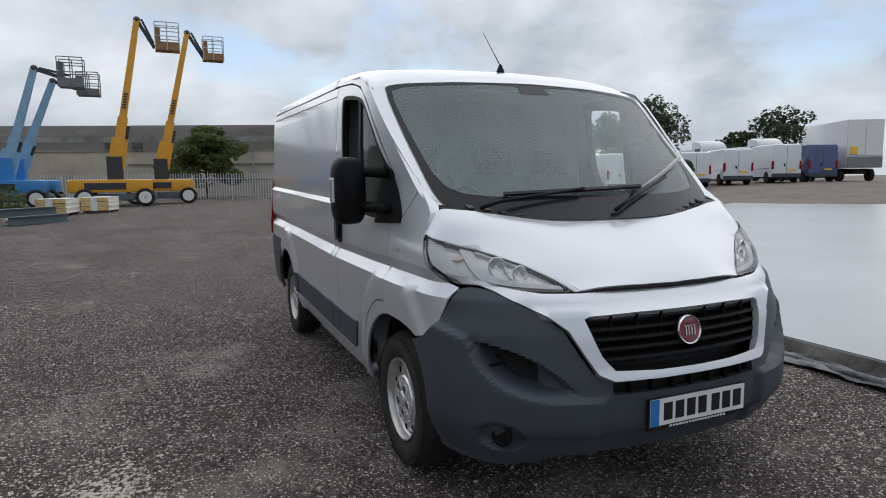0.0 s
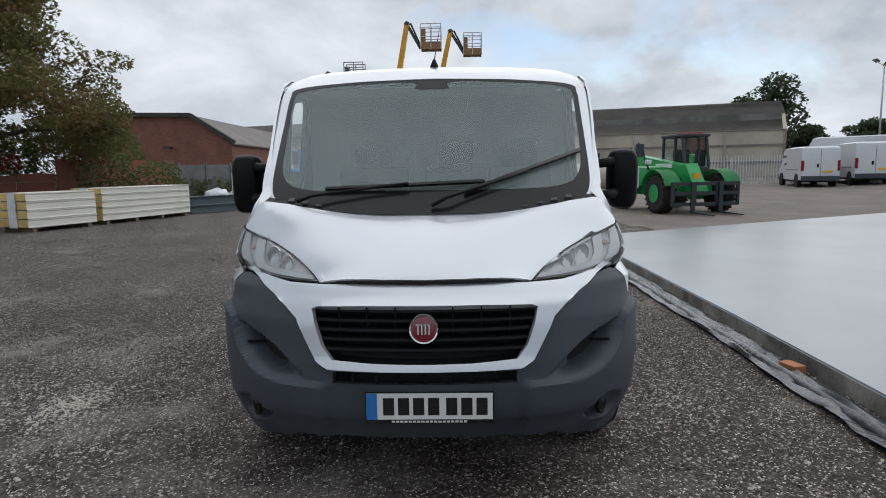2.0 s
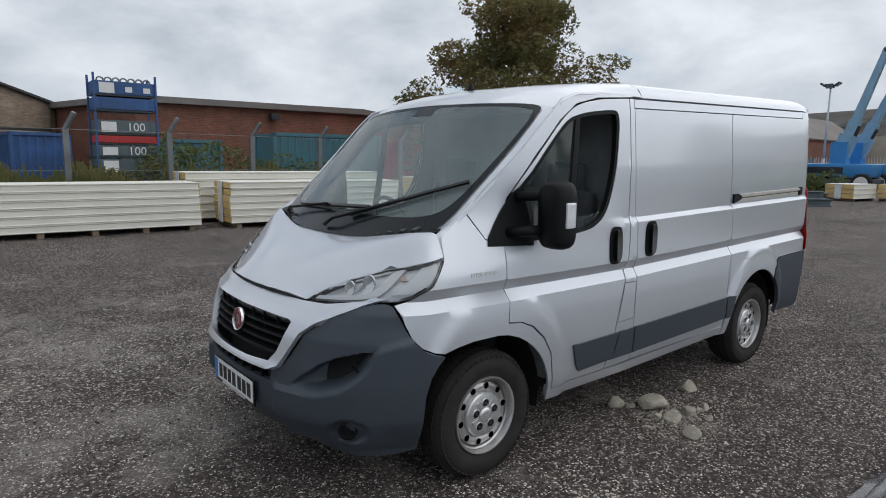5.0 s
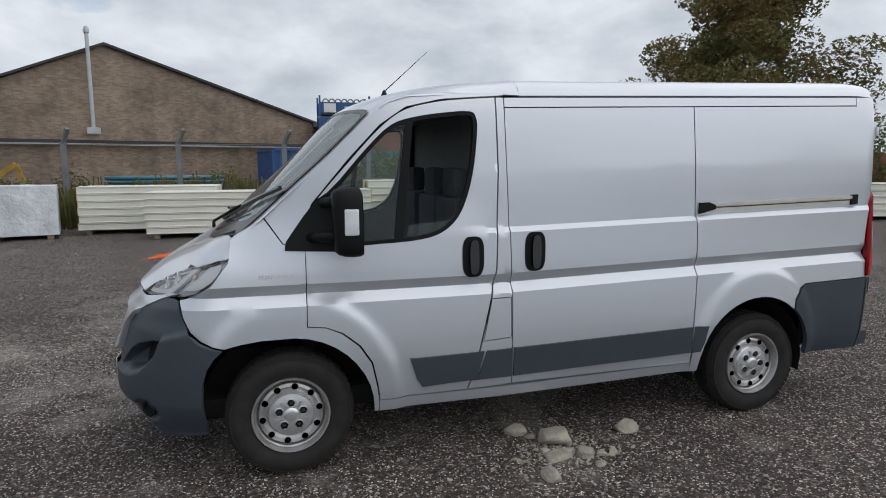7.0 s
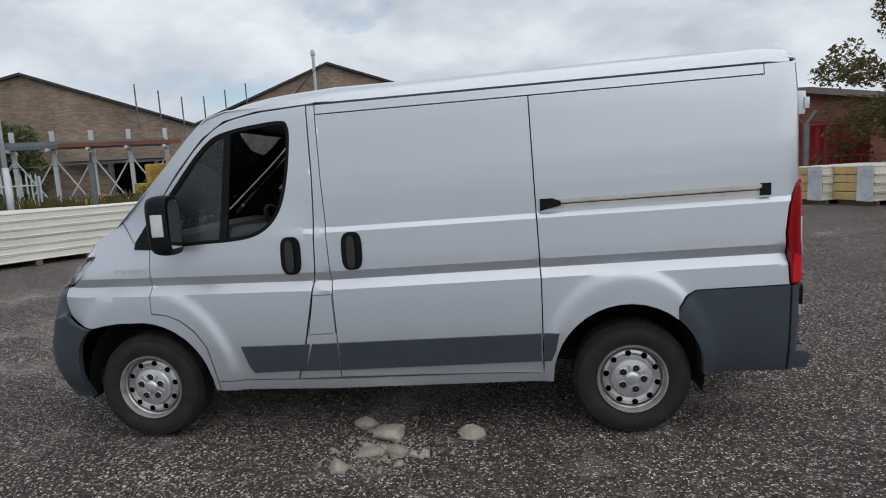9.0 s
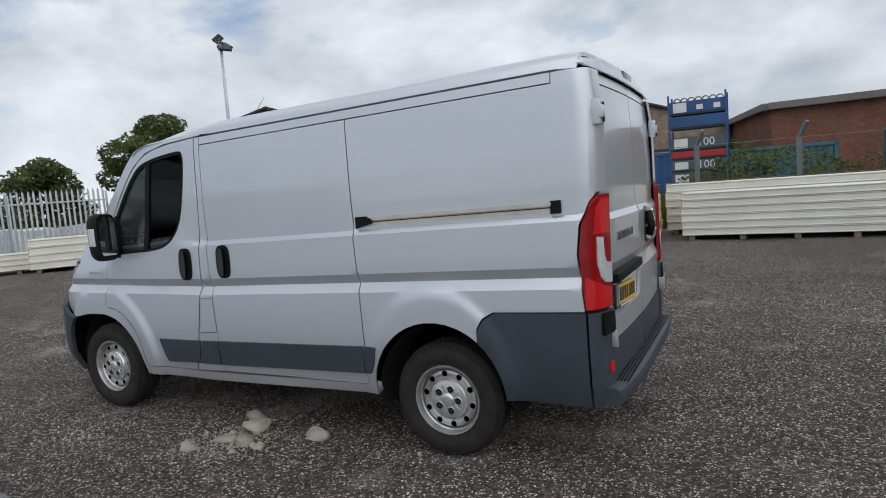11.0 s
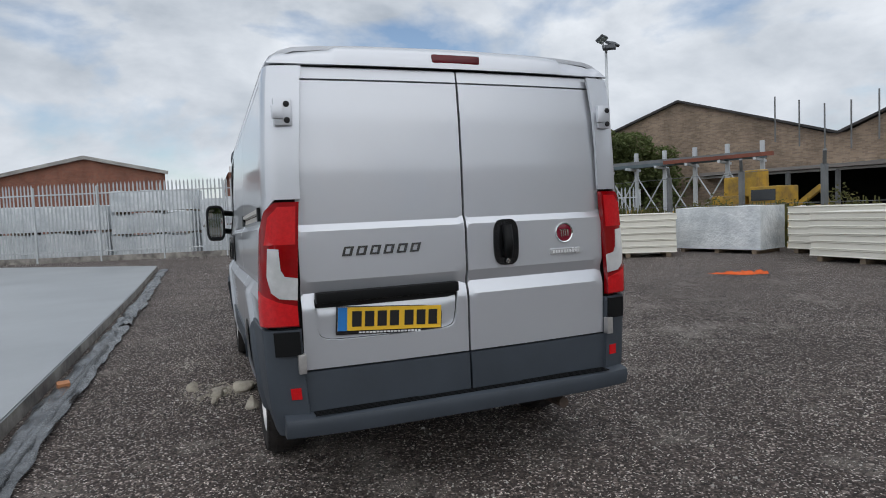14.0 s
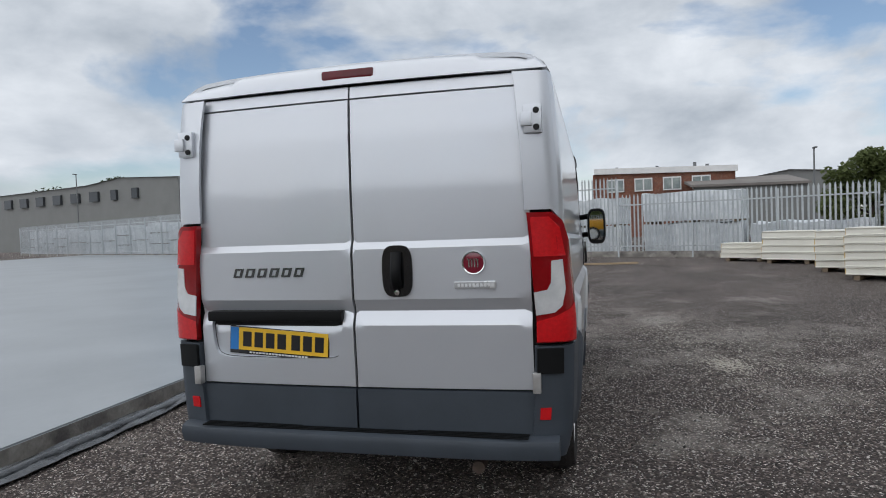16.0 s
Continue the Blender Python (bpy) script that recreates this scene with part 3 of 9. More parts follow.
xs, ys = grid_axis(-900, 900, (-6, 9), 0.28, 60), grid_axis(-900, 900, (-5, 9), 0.28, 60)
verts = [(x, y, bumpy(x, y) + rise(x, y)) for y in ys for x in xs]
nx = len(xs)
faces = [(j * nx + i, j * nx + i + 1, (j + 1) * nx + i + 1, (j + 1) * nx + i) for j in range(len(ys) - 1) for i in range(nx - 1)]
me = bpy.data.meshes.new("ground")
me.from_pydata(verts, [], faces)
me.materials.append(M["gravel"])
me.materials.append(M["brown_yard"])
for p in me.polygons:
    c = p.center
    wob = 2.0 * noise.noise(Vector((c.x * 0.15, c.y * 0.15, 3)))
    if c.y < -4.2 - 0.12 * (c.x - 10) + wob and c.x > 8 + wob and c.x < 200:
        p.material_index = 1
    p.use_smooth = True
tagged(new("ground", me), "dark grey crushed-stone yard with pale dust patches", "ground", kind="structure")

# loose chippings: too many to count
bm = bmesh.new()
ico = bmesh.new()
bmesh.ops.create_icosphere(ico, subdivisions=1, radius=1.0)
iv = [v.co.copy() for v in ico.verts]
ifc = [[v.index for v in f.verts] for f in ico.faces]
ico.free()
verts, faces = [], []
for k in range(24000):
    while True:
        x, y = rng.uniform(-4.5, 8), rng.uniform(-2.2, 6.5)
        if rng.random() < math.exp(-0.10 * (max(0, y - 1) + abs(x - 2) * 0.4)):
            break
    r = 0.0035 + 0.0085 * rng.random() ** 3
    rot = Euler((rng.random() * 6, rng.random() * 6, rng.random() * 6)).to_matrix()
    q = (1.0, rng.uniform(0.6, 1), rng.uniform(0.5, 0.8))
    b = len(verts)
    for v in iv:
        p = rot @ Vector((v.x * q[0], v.y * q[1], v.z * q[2])) * (r * rng.uniform(0.85, 1.15))
        verts.append((p.x + x, p.y + y, p.z + bumpy(x, y) + r * 0.25))
    faces += [[b + i for i in f] for f in ifc]
me = bpy.data.meshes.new("chippings")
me.from_pydata(verts, [], faces)
me.materials.append(M["chips"])
tagged(new("chippings", me), "loose grey stone chippings lying on the yard", "gravel", kind="stuff")


RUBBLE = ((1.537, -0.99, 0.090, 0.62), (1.37, -0.82, 0.064, 0.72), (2.025, -0.965, 0.066, 0.70), (1.323, -1.385, 0.050, 0.85), (1.624, -1.20, 0.056, 0.62), (1.785, -1.235, 0.032, 0.85), (1.46, -1.20, 0.066, 0.35), (1.53, -1.14, 0.040, 0.5), (1.72, -1.225, 0.026, 0.8), (1.42, -1.10, 0.030, 0.6), (1.65, -1.33, 0.030, 0.6), (1.41, -0.90, 0.032, 0.45))


def rock(x, y, r, squash, seed, name="rubble_lump", material=None):
    """A broken lump: a ball cut flat by chance planes, with a rough skin."""
    bm = bmesh.new()
    bmesh.ops.create_icosphere(bm, subdivisions=3, radius=1.0)
    rr = random.Random(seed)
    o = Vector((rr.random() * 50, rr.random() * 50, 0))
    ax, ay = rr.uniform(0.95, 1.3), rr.uniform(0.7, 0.95)
    cuts = [(Vector((rr.gauss(0, 1), rr.gauss(0, 1), rr.gauss(0.1, 0.7))).normalized(), rr.uniform(0.50, 0.80)) for _ in range(9)]
    for v in bm.verts:
        p = v.co * (1 + 0.25 * noise.noise(v.co * 1.3 + o))
        for n, d in cuts:
            over = p.dot(n) - d
            if over > 0:
                p = p - n * over
        p = p * (1.25 + 0.16 * noise.noise(v.co * 3.1 + o) + 0.10 * noise.noise(v.co * 7.5 + o))
        v.co = Vector((p.x * ax, p.y * ay, p.z * squash)) * r
        v.co.z = max(v.co.z, -r * squash * 0.45)
    ob = part(name, bm, material or M["rubble"], None, smooth=True, angle=0.38)
    ob.matrix_basis = pose(x, y, r * squash * 0.40, 0, 0, rr.uniform(-25, 25))
    return tagged(ob, "pale broken lump of mortar rubble lying on gravel", "rubble", "rubble beside the van")


for i, (x, y, r, q) in enumerate(RUBBLE):
    rock(x, y, r, q, 11 + i)
verts, faces = [], []
for k in range(620):
    a, d = rng.random() * 6.28, abs(rng.gauss(0, 0.30))
    x, y = 1.52 + math.cos(a) * d * 1.1, -1.16 + math.sin(a) * d * 0.75
    r = 0.0035 + 0.013 * rng.random() ** 3
    b = len(verts)
    for v in iv:
        j = rng.uniform(0.7, 1.2)
        verts.append((x + v.x * r * j, y + v.y * r * j * 0.8, r * 0.3 + v.z * r * j * 0.6))
    faces += [[b + i for i in f] for f in ifc]
me = bpy.data.meshes.new("rubble_crumbs")
me.from_pydata(verts, [], faces)
me.materials.append(M["rubble"])
tagged(new("rubble_crumbs", me), "pale crumbs of mortar scattered round the lumps", "rubble", kind="stuff")
# trodden pale patches of crushed mortar
verts, faces = [], []
for cx, cy, sx, sy, n in ((0.32, 2.28, 0.20, 0.12, 600), (0.15, 2.6, 0.7, 0.30, 560), (-1.1, 2.0, 0.8, 0.22, 520), (-0.4, 2.9, 1.5, 0.7, 520), (-2.2, 1.6, 0.8, 0.8, 300), (0.25, -1.45, 0.20, 0.12, 160), (1.6, 2.2, 0.9, 0.3, 200), (5.1, 2.6, 0.8, 0.5, 160), (0.28, 2.36, 0.10, 0.08, 250), (-0.7, -1.5, 0.3, 0.3, 120), (-1.5, 0.9, 0.6, 0.5, 120)):
    for k in range(n):
        x, y = rng.gauss(cx, sx), rng.gauss(cy, sy)
        r = 0.003 + 0.012 * rng.random() ** 3
        b = len(verts)
        for v in iv:
            j = rng.uniform(0.7, 1.2)
            verts.append((x + v.x * r * j, y + v.y * r * j, bumpy(x, y) + r * 0.1 + v.z * r * j * 0.45))
        faces += [[b + i for i in f] for f in ifc]
me = bpy.data.meshes.new("crushed_mortar")
me.from_pydata(verts, [], faces)
me.materials.append(M["mortar"])
tagged(new("crushed_mortar", me), "pale crushed mortar trodden into the gravel", "rubble", kind="stuff")

# ---- concrete slab along the van's left ----
SLAB_Z = 0.125
slab_edge = [(8.45, -2.48), (15.2, -15.3), (30, -44), (-44, -44), (-24.0, -14.0), (-13.8, -2.62), (-6, -2.54), (2, -2.56)]
bm = bmesh.new()
top = [bm.verts.new((x, y, SLAB_Z)) for x, y in slab_edge]
low = [bm.verts.new((x, y, -0.05)) for x, y in slab_edge]
bm.faces.new(top)
n = len(top)
sides = [bm.faces.new((top[i], top[(i + 1) % n], low[(i + 1) % n], low[i])) for i in range(n)]
bmesh.ops.recalc_face_normals(bm, faces=bm.faces)
for f in sides:
    f.material_index = 1
bmesh.ops.bevel(bm, geom=[e for e in bm.edges if all(v.co.z > 0 for v in e.verts)], offset=0.012, segments=2, affect="EDGES")
tagged(part("concrete_slab", bm, [M["slab"], M["slab_edge"]]), "new pale grey concrete slab, smooth top, rough edge", "slab", kind="structure")


def crumpled(name, line, width, height, material, label, seed, step=0.07, cols=9):
    """A strip of loose sheeting lying in folds along a line."""
    pts = []
    for (a, b) in zip(line, line[1:]):
        k = max(1, int(math.dist(a, b) / step))
        pts += [Vector(a).lerp(Vector(b), i / k) for i in range(k)]
    pts.append(Vector(line[-1]))
    bm = bmesh.new()
    rows = []
    for i, p in enumerate(pts):
        d = (pts[min(i + 1, len(pts) - 1)] - pts[max(0, i - 1)])
        d.normalize()
        s = Vector((-d.y, d.x))
        wob = width * (1 + 0.45 * noise.noise(Vector((i * 0.05, seed, 0))))
        row = []
        for j in range(cols):
            t = j / (cols - 1)
            q = Vector((i * 0.11, j * 0.5, seed))
            h = height * (0.15 + abs(noise.noise(q)) * 1.3 + 0.5 * abs(noise.noise(q * 2.3))) * math.sin(math.pi * min(1, t * 1.0 + 0.06)) ** 0.5
            off = 0.05 * noise.noise(q * 1.7 + Vector((5, 0, 0)))
            c = p + s * ((t - 0.5) * wob + off)
            row.append(bm.verts.new((c.x, c.y, 0.012 + max(0, h))))
        rows.append(row)
    for a, b in zip(rows, rows[1:]):
        for j in range(cols - 1):
            bm.faces.new((a[j], a[j + 1], b[j + 1], b[j]))
    bmesh.ops.recalc_face_normals(bm, faces=bm.faces)
    bm.normal_update()
    if sum(f.normal.z for f in bm.faces) < 0:
        bmesh.ops.reverse_faces(bm, faces=bm.faces)
    return tagged(part(name, bm, material, None, smooth=True, angle=1.2), label, "sheeting")


crumpled("polythene_sheet", [(8.3, -2.36), (6, -2.35), (3, -2.37), (0.5, -2.38), (-2.5, -2.37)], 0.26, 0.07, M["film"], "crumpled grey polythene sheeting along the slab edge", 1.0)
crumpled("polythene_sheet", [(-2.6, -2.36), (-6, -2.35), (-10, -2.40), (-13.5, -2.45)], 0.24, 0.07, M["film"], "crumpled grey polythene sheeting along the slab edge", 2.0)
crumpled("membrane", [(8.3, -2.2), (8.62, -2.6), (9.3, -3.9), (9.9, -5.2)], 0.4, 0.06, M["film_black"], "black damp-proof membrane folded at the slab corner", 3.0)
bm = bmesh.new()
tube(bm, [(8.2, -2.24, 0.05), (6.9, -2.27, 0.046), (5.6, -2.30, 0.04), (3.2, -2.33, 0.035), (1.2, -2.34, 0.037), (-1.0, -2.33, 0.034)], 0.042, 12, 0.030)
tagged(part("sheet_roll", bm, M["film"], None, smooth=True), "long roll of grey sheeting lying by the slab", "sheeting")


def brick_at(x, y, z, rot, material, name, label, size=(0.215, 0.1025, 0.065)):
    bm = bmesh.new()
    box(bm, (-size[0] / 2, -size[1] / 2, 0), (size[0] / 2, size[1] / 2, size[2]), 0.004)
    ob = part(name, bm, material)
    ob.matrix_basis = pose(x, y, z, 0, 0, rot)
    return tagged(ob, label, "brick", "loose bricks")


brick_at(0.78, -2.42, 0.03, 15, M["brick_or"], "loose_brick", "broken orange brick on the polythene", (0.145, 0.095, 0.05))
for x, y, z, r in ((8.9, -1.40, 0.0, 10), (8.55, -1.62, 0.0, 70), (8.75, -1.85, 0.0, 35), (8.95, -1.68, 0.0, 100), (8.7, -1.75, 0.07, 20), (9.6, -1.1, 0.0, 40), (9.05, -2.0, 0.0, 80)):
    brick_at(x, y, z, r, M["brick_pink"], "loose_brick", "pinkish broken block lying on gravel", (0.26, 0.2, 0.10))
# orange mesh bag on the ground
bm = bmesh.new()
rows = []
for i in range(26):
    t = i / 25
    c = Vector((-2.16 + 0.70 * t + 0.05 * math.sin(t * 5), 7.54 + 0.66 * t))
    w = 0.07 + 0.13 * math.sin(math.pi * min(1, t * 1.15)) ** 2 * (0.5 + t)
    rows.append([bm.verts.new((c.x + (j / 6 - 0.5) * 2 * w, c.y + 0.05 * noise.noise(Vector((i, j, 9))), 0.012 + (0.05 + 0.10 * t) * abs(noise.noise(Vector((i * 0.4, j * 0.9, 2)))) * (1 if 0 < j < 6 else 0))) for j in range(7)])
for a, b in zip(rows, rows[1:]):
    for j in range(6):
        bm.faces.new((a[j], a[j + 1], b[j + 1], b[j]))
tagged(part("mesh_bag", bm, M["orange_net"], None, smooth=True), "crumpled orange mesh bag lying on gravel", "bag")
bm = bmesh.new()
beam(bm, (-14.0, -0.3, 0.05), (-14.2, 2.4, 0.05), 0.15, 0.05)
tagged(part("timber_plank", bm, M["timber"]), "pale timber plank lying on the ground", "plank")


# ---- stacks of insulated panels ----
def panel_stack(a, b, depth, layers, height, name="panel_stack", ends=(True, True), label="", wrap=0.0):
    """a to b: the foot of its long face; depth to the left of that line."""
    a, b = Vector(a), Vector(b)
    d = (b - a).normalized()
    nrm = Vector((-d.y, d.x))
    L = (b - a).length
    M4 = Matrix(((d.x, nrm.x, 0, a.x), (d.y, nrm.y, 0, a.y), (0, 0, 1, 0), (0, 0, 0, 1)))
    st = tagged(empty(name, M4), label or "stack of cream insulated wall panels on timber bearers", "panel stack", "panel stacks")
    foot = 0.11
    for k in range(max(2, int(L / 0.8))):
        x = 0.15 + (L - 0.4) * k / max(1, int(L / 0.8) - 1)
        bm = bmesh.new()
        box(bm, (x, 0.04, 0), (x + 0.12, depth - 0.04, foot), 0.005)
        part("bearer", bm, M["pallet"], st)
    h = (height - foot) / layers
    r2 = random.Random(round(a.x * 31 + a.y * 17))
    for k in range(layers):
        z = foot + h * k
        ox, oy = r2.uniform(-0.02, 0.02), r2.uniform(-0.012, 0.012)
        bm = bmesh.new()
        e0, e1 = (0.012 if ends[0] else 0), (0.012 if ends[1] else 0)
        # a pan with a lapped lip: lower rib, waist, upper lip
        prof = [(0.0, z + 0.006), (-0.006, z + h * 0.12), (0.014, z + h * 0.20), (0.014, z + h * 0.80), (-0.010, z + h * 0.90), (-0.010, z + h * 0.985), (0.03, z + h * 0.99)]
        for sgn, y0 in ((1, 0.0), (-1, depth)):
            ra = [bm.verts.new((e0 + ox, y0 + sgn * q + oy, w)) for q, w in prof]
            rb = [bm.verts.new((L - e1 + ox, y0 + sgn * q + oy, w)) for q, w in prof]
            for i in range(len(prof) - 1):
                bm.faces.new((ra[i], rb[i], rb[i + 1], ra[i + 1]) if sgn > 0 else (ra[i + 1], rb[i + 1], rb[i], ra[i]))
        box(bm, (e0 + ox, 0.02, z + h * 0.93), (L - e1 + ox, depth - 0.02, z + h * 0.992))
        pn = part("panel", bm, M["panel_white"], st)
        for on, x0, x1 in ((ends[0], 0.0, 0.02), (ends[1], L - 0.02, L)):
            bm = bmesh.new()
            box(bm, (x0 + ox, 0.016, z + h * 0.10), (x1 + ox, depth - 0.016, z + h * 0.92))
            part("foam_end" if on else "end_cap", bm, M["foam"] if on else M["panel_white"], pn)
    for on, x in ((ends[0], -0.034), (ends[1], L + 0.010)):
        if on:
            bm = bmesh.new()
            c = depth * r2.uniform(0.42, 0.56)
            lo, hi = (0.0, depth * wrap) if wrap else (c - 0.14, c + 0.14)
            box(bm, (x, lo, foot), (x + 0.024, hi, height + 0.012), 0.004)
            part("wrap_band", bm, M["wrap"], st)
    return st


panel_stack((-2.65, 10.75), (2.40, 10.60), 1.15, 6, 1.04, ends=(False, True))
panel_stack((3.0, 10.50), (7.45, 10.30), 1.15, 6, 1.04, ends=(True, False))
panel_stack((-4.35, 12.15), (-1.2, 12.1), 1.1, 6, 1.14, ends=(True, False))
panel_stack((2.5, 12.0), (7.9, 11.8), 1.1, 6, 1.22, ends=(True, False))
panel_stack((-7.95, 6.15), (-5.6, 9.85), 1.2, 6, 1.10, ends=(True, False))
panel_stack((-10.1, 6.25), (-7.8, 9.9), 1.1, 5, 1.0, ends=(True, True), label="stack of panels showing yellow foam ends")
panel_stack((-13.6, 5.9), (-10.9, 9.5), 1.15, 4, 0.95, ends=(True, True), label="stack of panels showing yellow foam ends")
panel_stack((-14.9, 5.0), (-12.7, 8.6), 1.0, 3, 0.58, ends=(True, True), label="low stack of panels showing yellow foam ends")
panel_stack((-11.9, 11.0), (-8.3, 12.4), 1.1, 5, 0.95, ends=(True, True), label="stack of panels showing yellow foam ends")
panel_stack((11.85, 10.75), (13.75, 10.1), 1.1, 4, 1.0, ends=(True, False), label="stack of panels showing yellow foam ends")
panel_stack((14.0, 10.05), (17.6, 9.1), 1.1, 5, 1.05, ends=(True, False), label="stack of panels showing yellow foam ends")
panel_stack((11.35, 11.85), (13.77, 12.84), 1.15, 4, 1.0, ends=(True, True), label="stack of panels showing yellow foam ends", wrap=0.38)
panel_stack((10.6, 12.80), (13.0, 13.80), 1.15, 4, 1.0, ends=(True, True), label="stack of panels showing yellow foam ends", wrap=0.38)
panel_stack((28.6, 6.2), (30.6, 5.9), 1.2, 3, 0.75, ends=(True, True), label="stack of panels showing yellow foam ends")
panel_stack((30.4, 4.7), (32.6, 4.4), 1.2, 3, 0.75, ends=(True, True), label="stack of panels showing yellow foam ends")


def wrapped(lo, hi, seed, name="wrapped_pallet", label="pallet load wrapped in white shrink film", rot=0.0, at=(0, 0), rough=0.03, group="wrapped loads"):
    bm = bmesh.new()
    nx, ny, nz = (max(2, int((hi[i] - lo[i]) / 0.28)) for i in range(3))
    for axis, (p, q) in ((0, (1, 2)), (1, (0, 2)), (2, (0, 1))):
        cnt = (nx, ny, nz)
        for s in (0, 1):
            g = {}
            for i in range(cnt[p] + 1):
                for j in range(cnt[q] + 1):
                    c = [0, 0, 0]
                    c[axis] = hi[axis] if s else lo[axis]
                    c[p] = lo[p] + (hi[p] - lo[p]) * i / cnt[p]
                    c[q] = lo[q] + (hi[q] - lo[q]) * j / cnt[q]
                    g[i, j] = bm.verts.new(c)
            for i in range(cnt[p]):
                for j in range(cnt[q]):
                    bm.faces.new((g[i, j], g[i + 1, j], g[i + 1, j + 1], g[i, j + 1]))
    bmesh.ops.remove_doubles(bm, verts=bm.verts, dist=0.001)
    o = Vector((seed * 7.3, seed * 3.1, 0))
    for v in bm.verts:
        if v.co.z > lo[2] + 0.01:
            v.co += Vector((noise.noise(v.co * 1.6 + o), noise.noise(v.co * 1.6 + o * 2), noise.noise(v.co * 1.3 + o * 3) * 1.6)) * rough
    bmesh.ops.recalc_face_normals(bm, faces=bm.faces)
    ob = part(name, bm, M["wrap"], None, smooth=True, angle=0.9)
    ob.matrix_basis = pose(at[0], at[1], 0, 0, 0, rot)
    for i in range(3):
        x = lo[0] + 0.12 + (hi[0] - lo[0] - 0.36) * i / 2
        bm = bmesh.new()
        box(bm, (x, lo[1] + 0.03, lo[2] - 0.10), (x + 0.12, hi[1] - 0.03, lo[2] + 0.002))
        part("bearer", bm, M["pallet"], ob)
    return tagged(ob, label, "wrapped pallet", group)


wrapped((0, 0, 0.10), (2.35, 1.2, 1.20), 3, at=(-6.85, 10.95), rot=14, rough=0.02, label="long load of panels wrapped in white film on gravel")


# ---- palisade fences ----
def palisade(line, height, material, name, label, post_every=2.75, pale_gap=0.155, near=None, base=None):
    """Pointed W-section pales on two rails between posts."""
    fence = tagged(empty(name), label, "fence", kind="structure")
    W = 0.066
    prof = [(-W / 2, 0.012), (-W / 2 + 0.012, -0.006), (-0.010, 0.004), (0.010, 0.004), (W / 2 - 0.012, -0.006), (W / 2, 0.012)]
    pale = bpy.data.meshes.new("pale")
    vs, fs = [], []
    for z, k in ((0.08, 1), (height - 0.10, 1), (height, 0.12)):
        vs += [(x * k, y, z) for x, y in prof]
    for r in range(2):
        for i in range(5):
            a = r * 6 + i
            fs.append((a, a + 1, a + 7, a + 6))
    pale.from_pydata(vs, [], fs)
    pale.materials.append(material)
    jv, jf, count = [], [], 0
    for a, b in zip(line, line[1:]):
        a, b = Vector(a), Vector(b)
        L = (b - a).length
        d = (b - a) / L
        ang = math.atan2(d.y, d.x)
        for k in range(int(L / pale_gap)):
            p = a + d * (pale_gap * (k + 0.5))
            z0 = base(p.x, p.y) if base else 0.0
            if near and near(p) and count < 300:
                ob = new("pale", pale)
                ob.parent = fence
                ob.matrix_basis = pose(p.x, p.y, z0, 0, rng.uniform(-0.4, 0.4), math.degrees(ang))
                count += 1
            else:
                c, s = math.cos(ang), math.sin(ang)
                o = len(jv)
                jv += [(p.x + x * c - y * s, p.y + x * s + y * c, z + z0) for x, y, z in vs]
                jf += [tuple(o + i for i in f) for f in fs]
        nposts = max(1, round(L / post_every))
        for k in range(nposts + 1):
            p = a + d * (L * k / nposts)
            z0 = base(p.x, p.y) if base else 0.0
            bm = bmesh.new()
            off = Vector((-d.y, d.x)) * 0.05
            beam(bm, (p.x + off.x, p.y + off.y, z0 - 0.1), (p.x + off.x, p.y + off.y, z0 + height - 0.12), 0.10, 0.055, up=(d.x, d.y, 0))
            part("post", bm, material, fence)
        for z in (0.42, height - 0.42):
            bm = bmesh.new()
            off = Vector((-d.y, d.x)) * 0.03
            beam(bm, (a.x + off.x, a.y + off.y, z + (base(a.x, a.y) if base else 0)), (b.x + off.x, b.y + off.y, z + (base(b.x, b.y) if base else 0)), 0.012, 0.05)
            part("rail", bm, material, fence)
    if jv:
        me = bpy.data.meshes.new("pales")
        me.from_pydata(jv, [], jf)
        me.materials.append(material)
        o = tagged(new("pales", me), kind="stuff")
        o.parent = fence
    return fence


WEST = [(-13.4, 15.0), (-18.9, 2.0), (-22.2, -7.5), (-31.5, -26.0), (-48.0, -60.0)]
palisade([(-13.4, 15.0), (-15.6, 9.8)], 2.05, M["galv"], "palisade_fence", "lower run of galvanised steel palisade fence", near=lambda p: True)
palisade([(-15.6, 9.8), (-18.9, 2.0)], 2.45, M["galv"], "palisade_fence", "galvanised steel palisade fence in front of wrapped loads", near=lambda p: True)
palisade(WEST[1:], 3.15, M["galv"], "palisade_fence", "tall galvanised steel palisade fence", near=lambda p: -20 < p.y < 3)
EAST = [(53, 20), (51, 6), (46, -8), (40.4, -19), (40.8, -23.5), (56, -31)]
palisade(EAST, 2.1, M["galv"], "palisade_fence", "galvanised steel palisade fence in front of the long shed", pale_gap=0.2, post_every=3.2)
bm = bmesh.new()
for a, b in zip(WEST, WEST[1:]):
    beam(bm, (*a, 0.10), (*b, 0.10), 0.16, 0.24)
tagged(part("fence_kerb", bm, M["slab_edge"]), "low concrete strip under the palisade fence", "kerb", kind="structure")

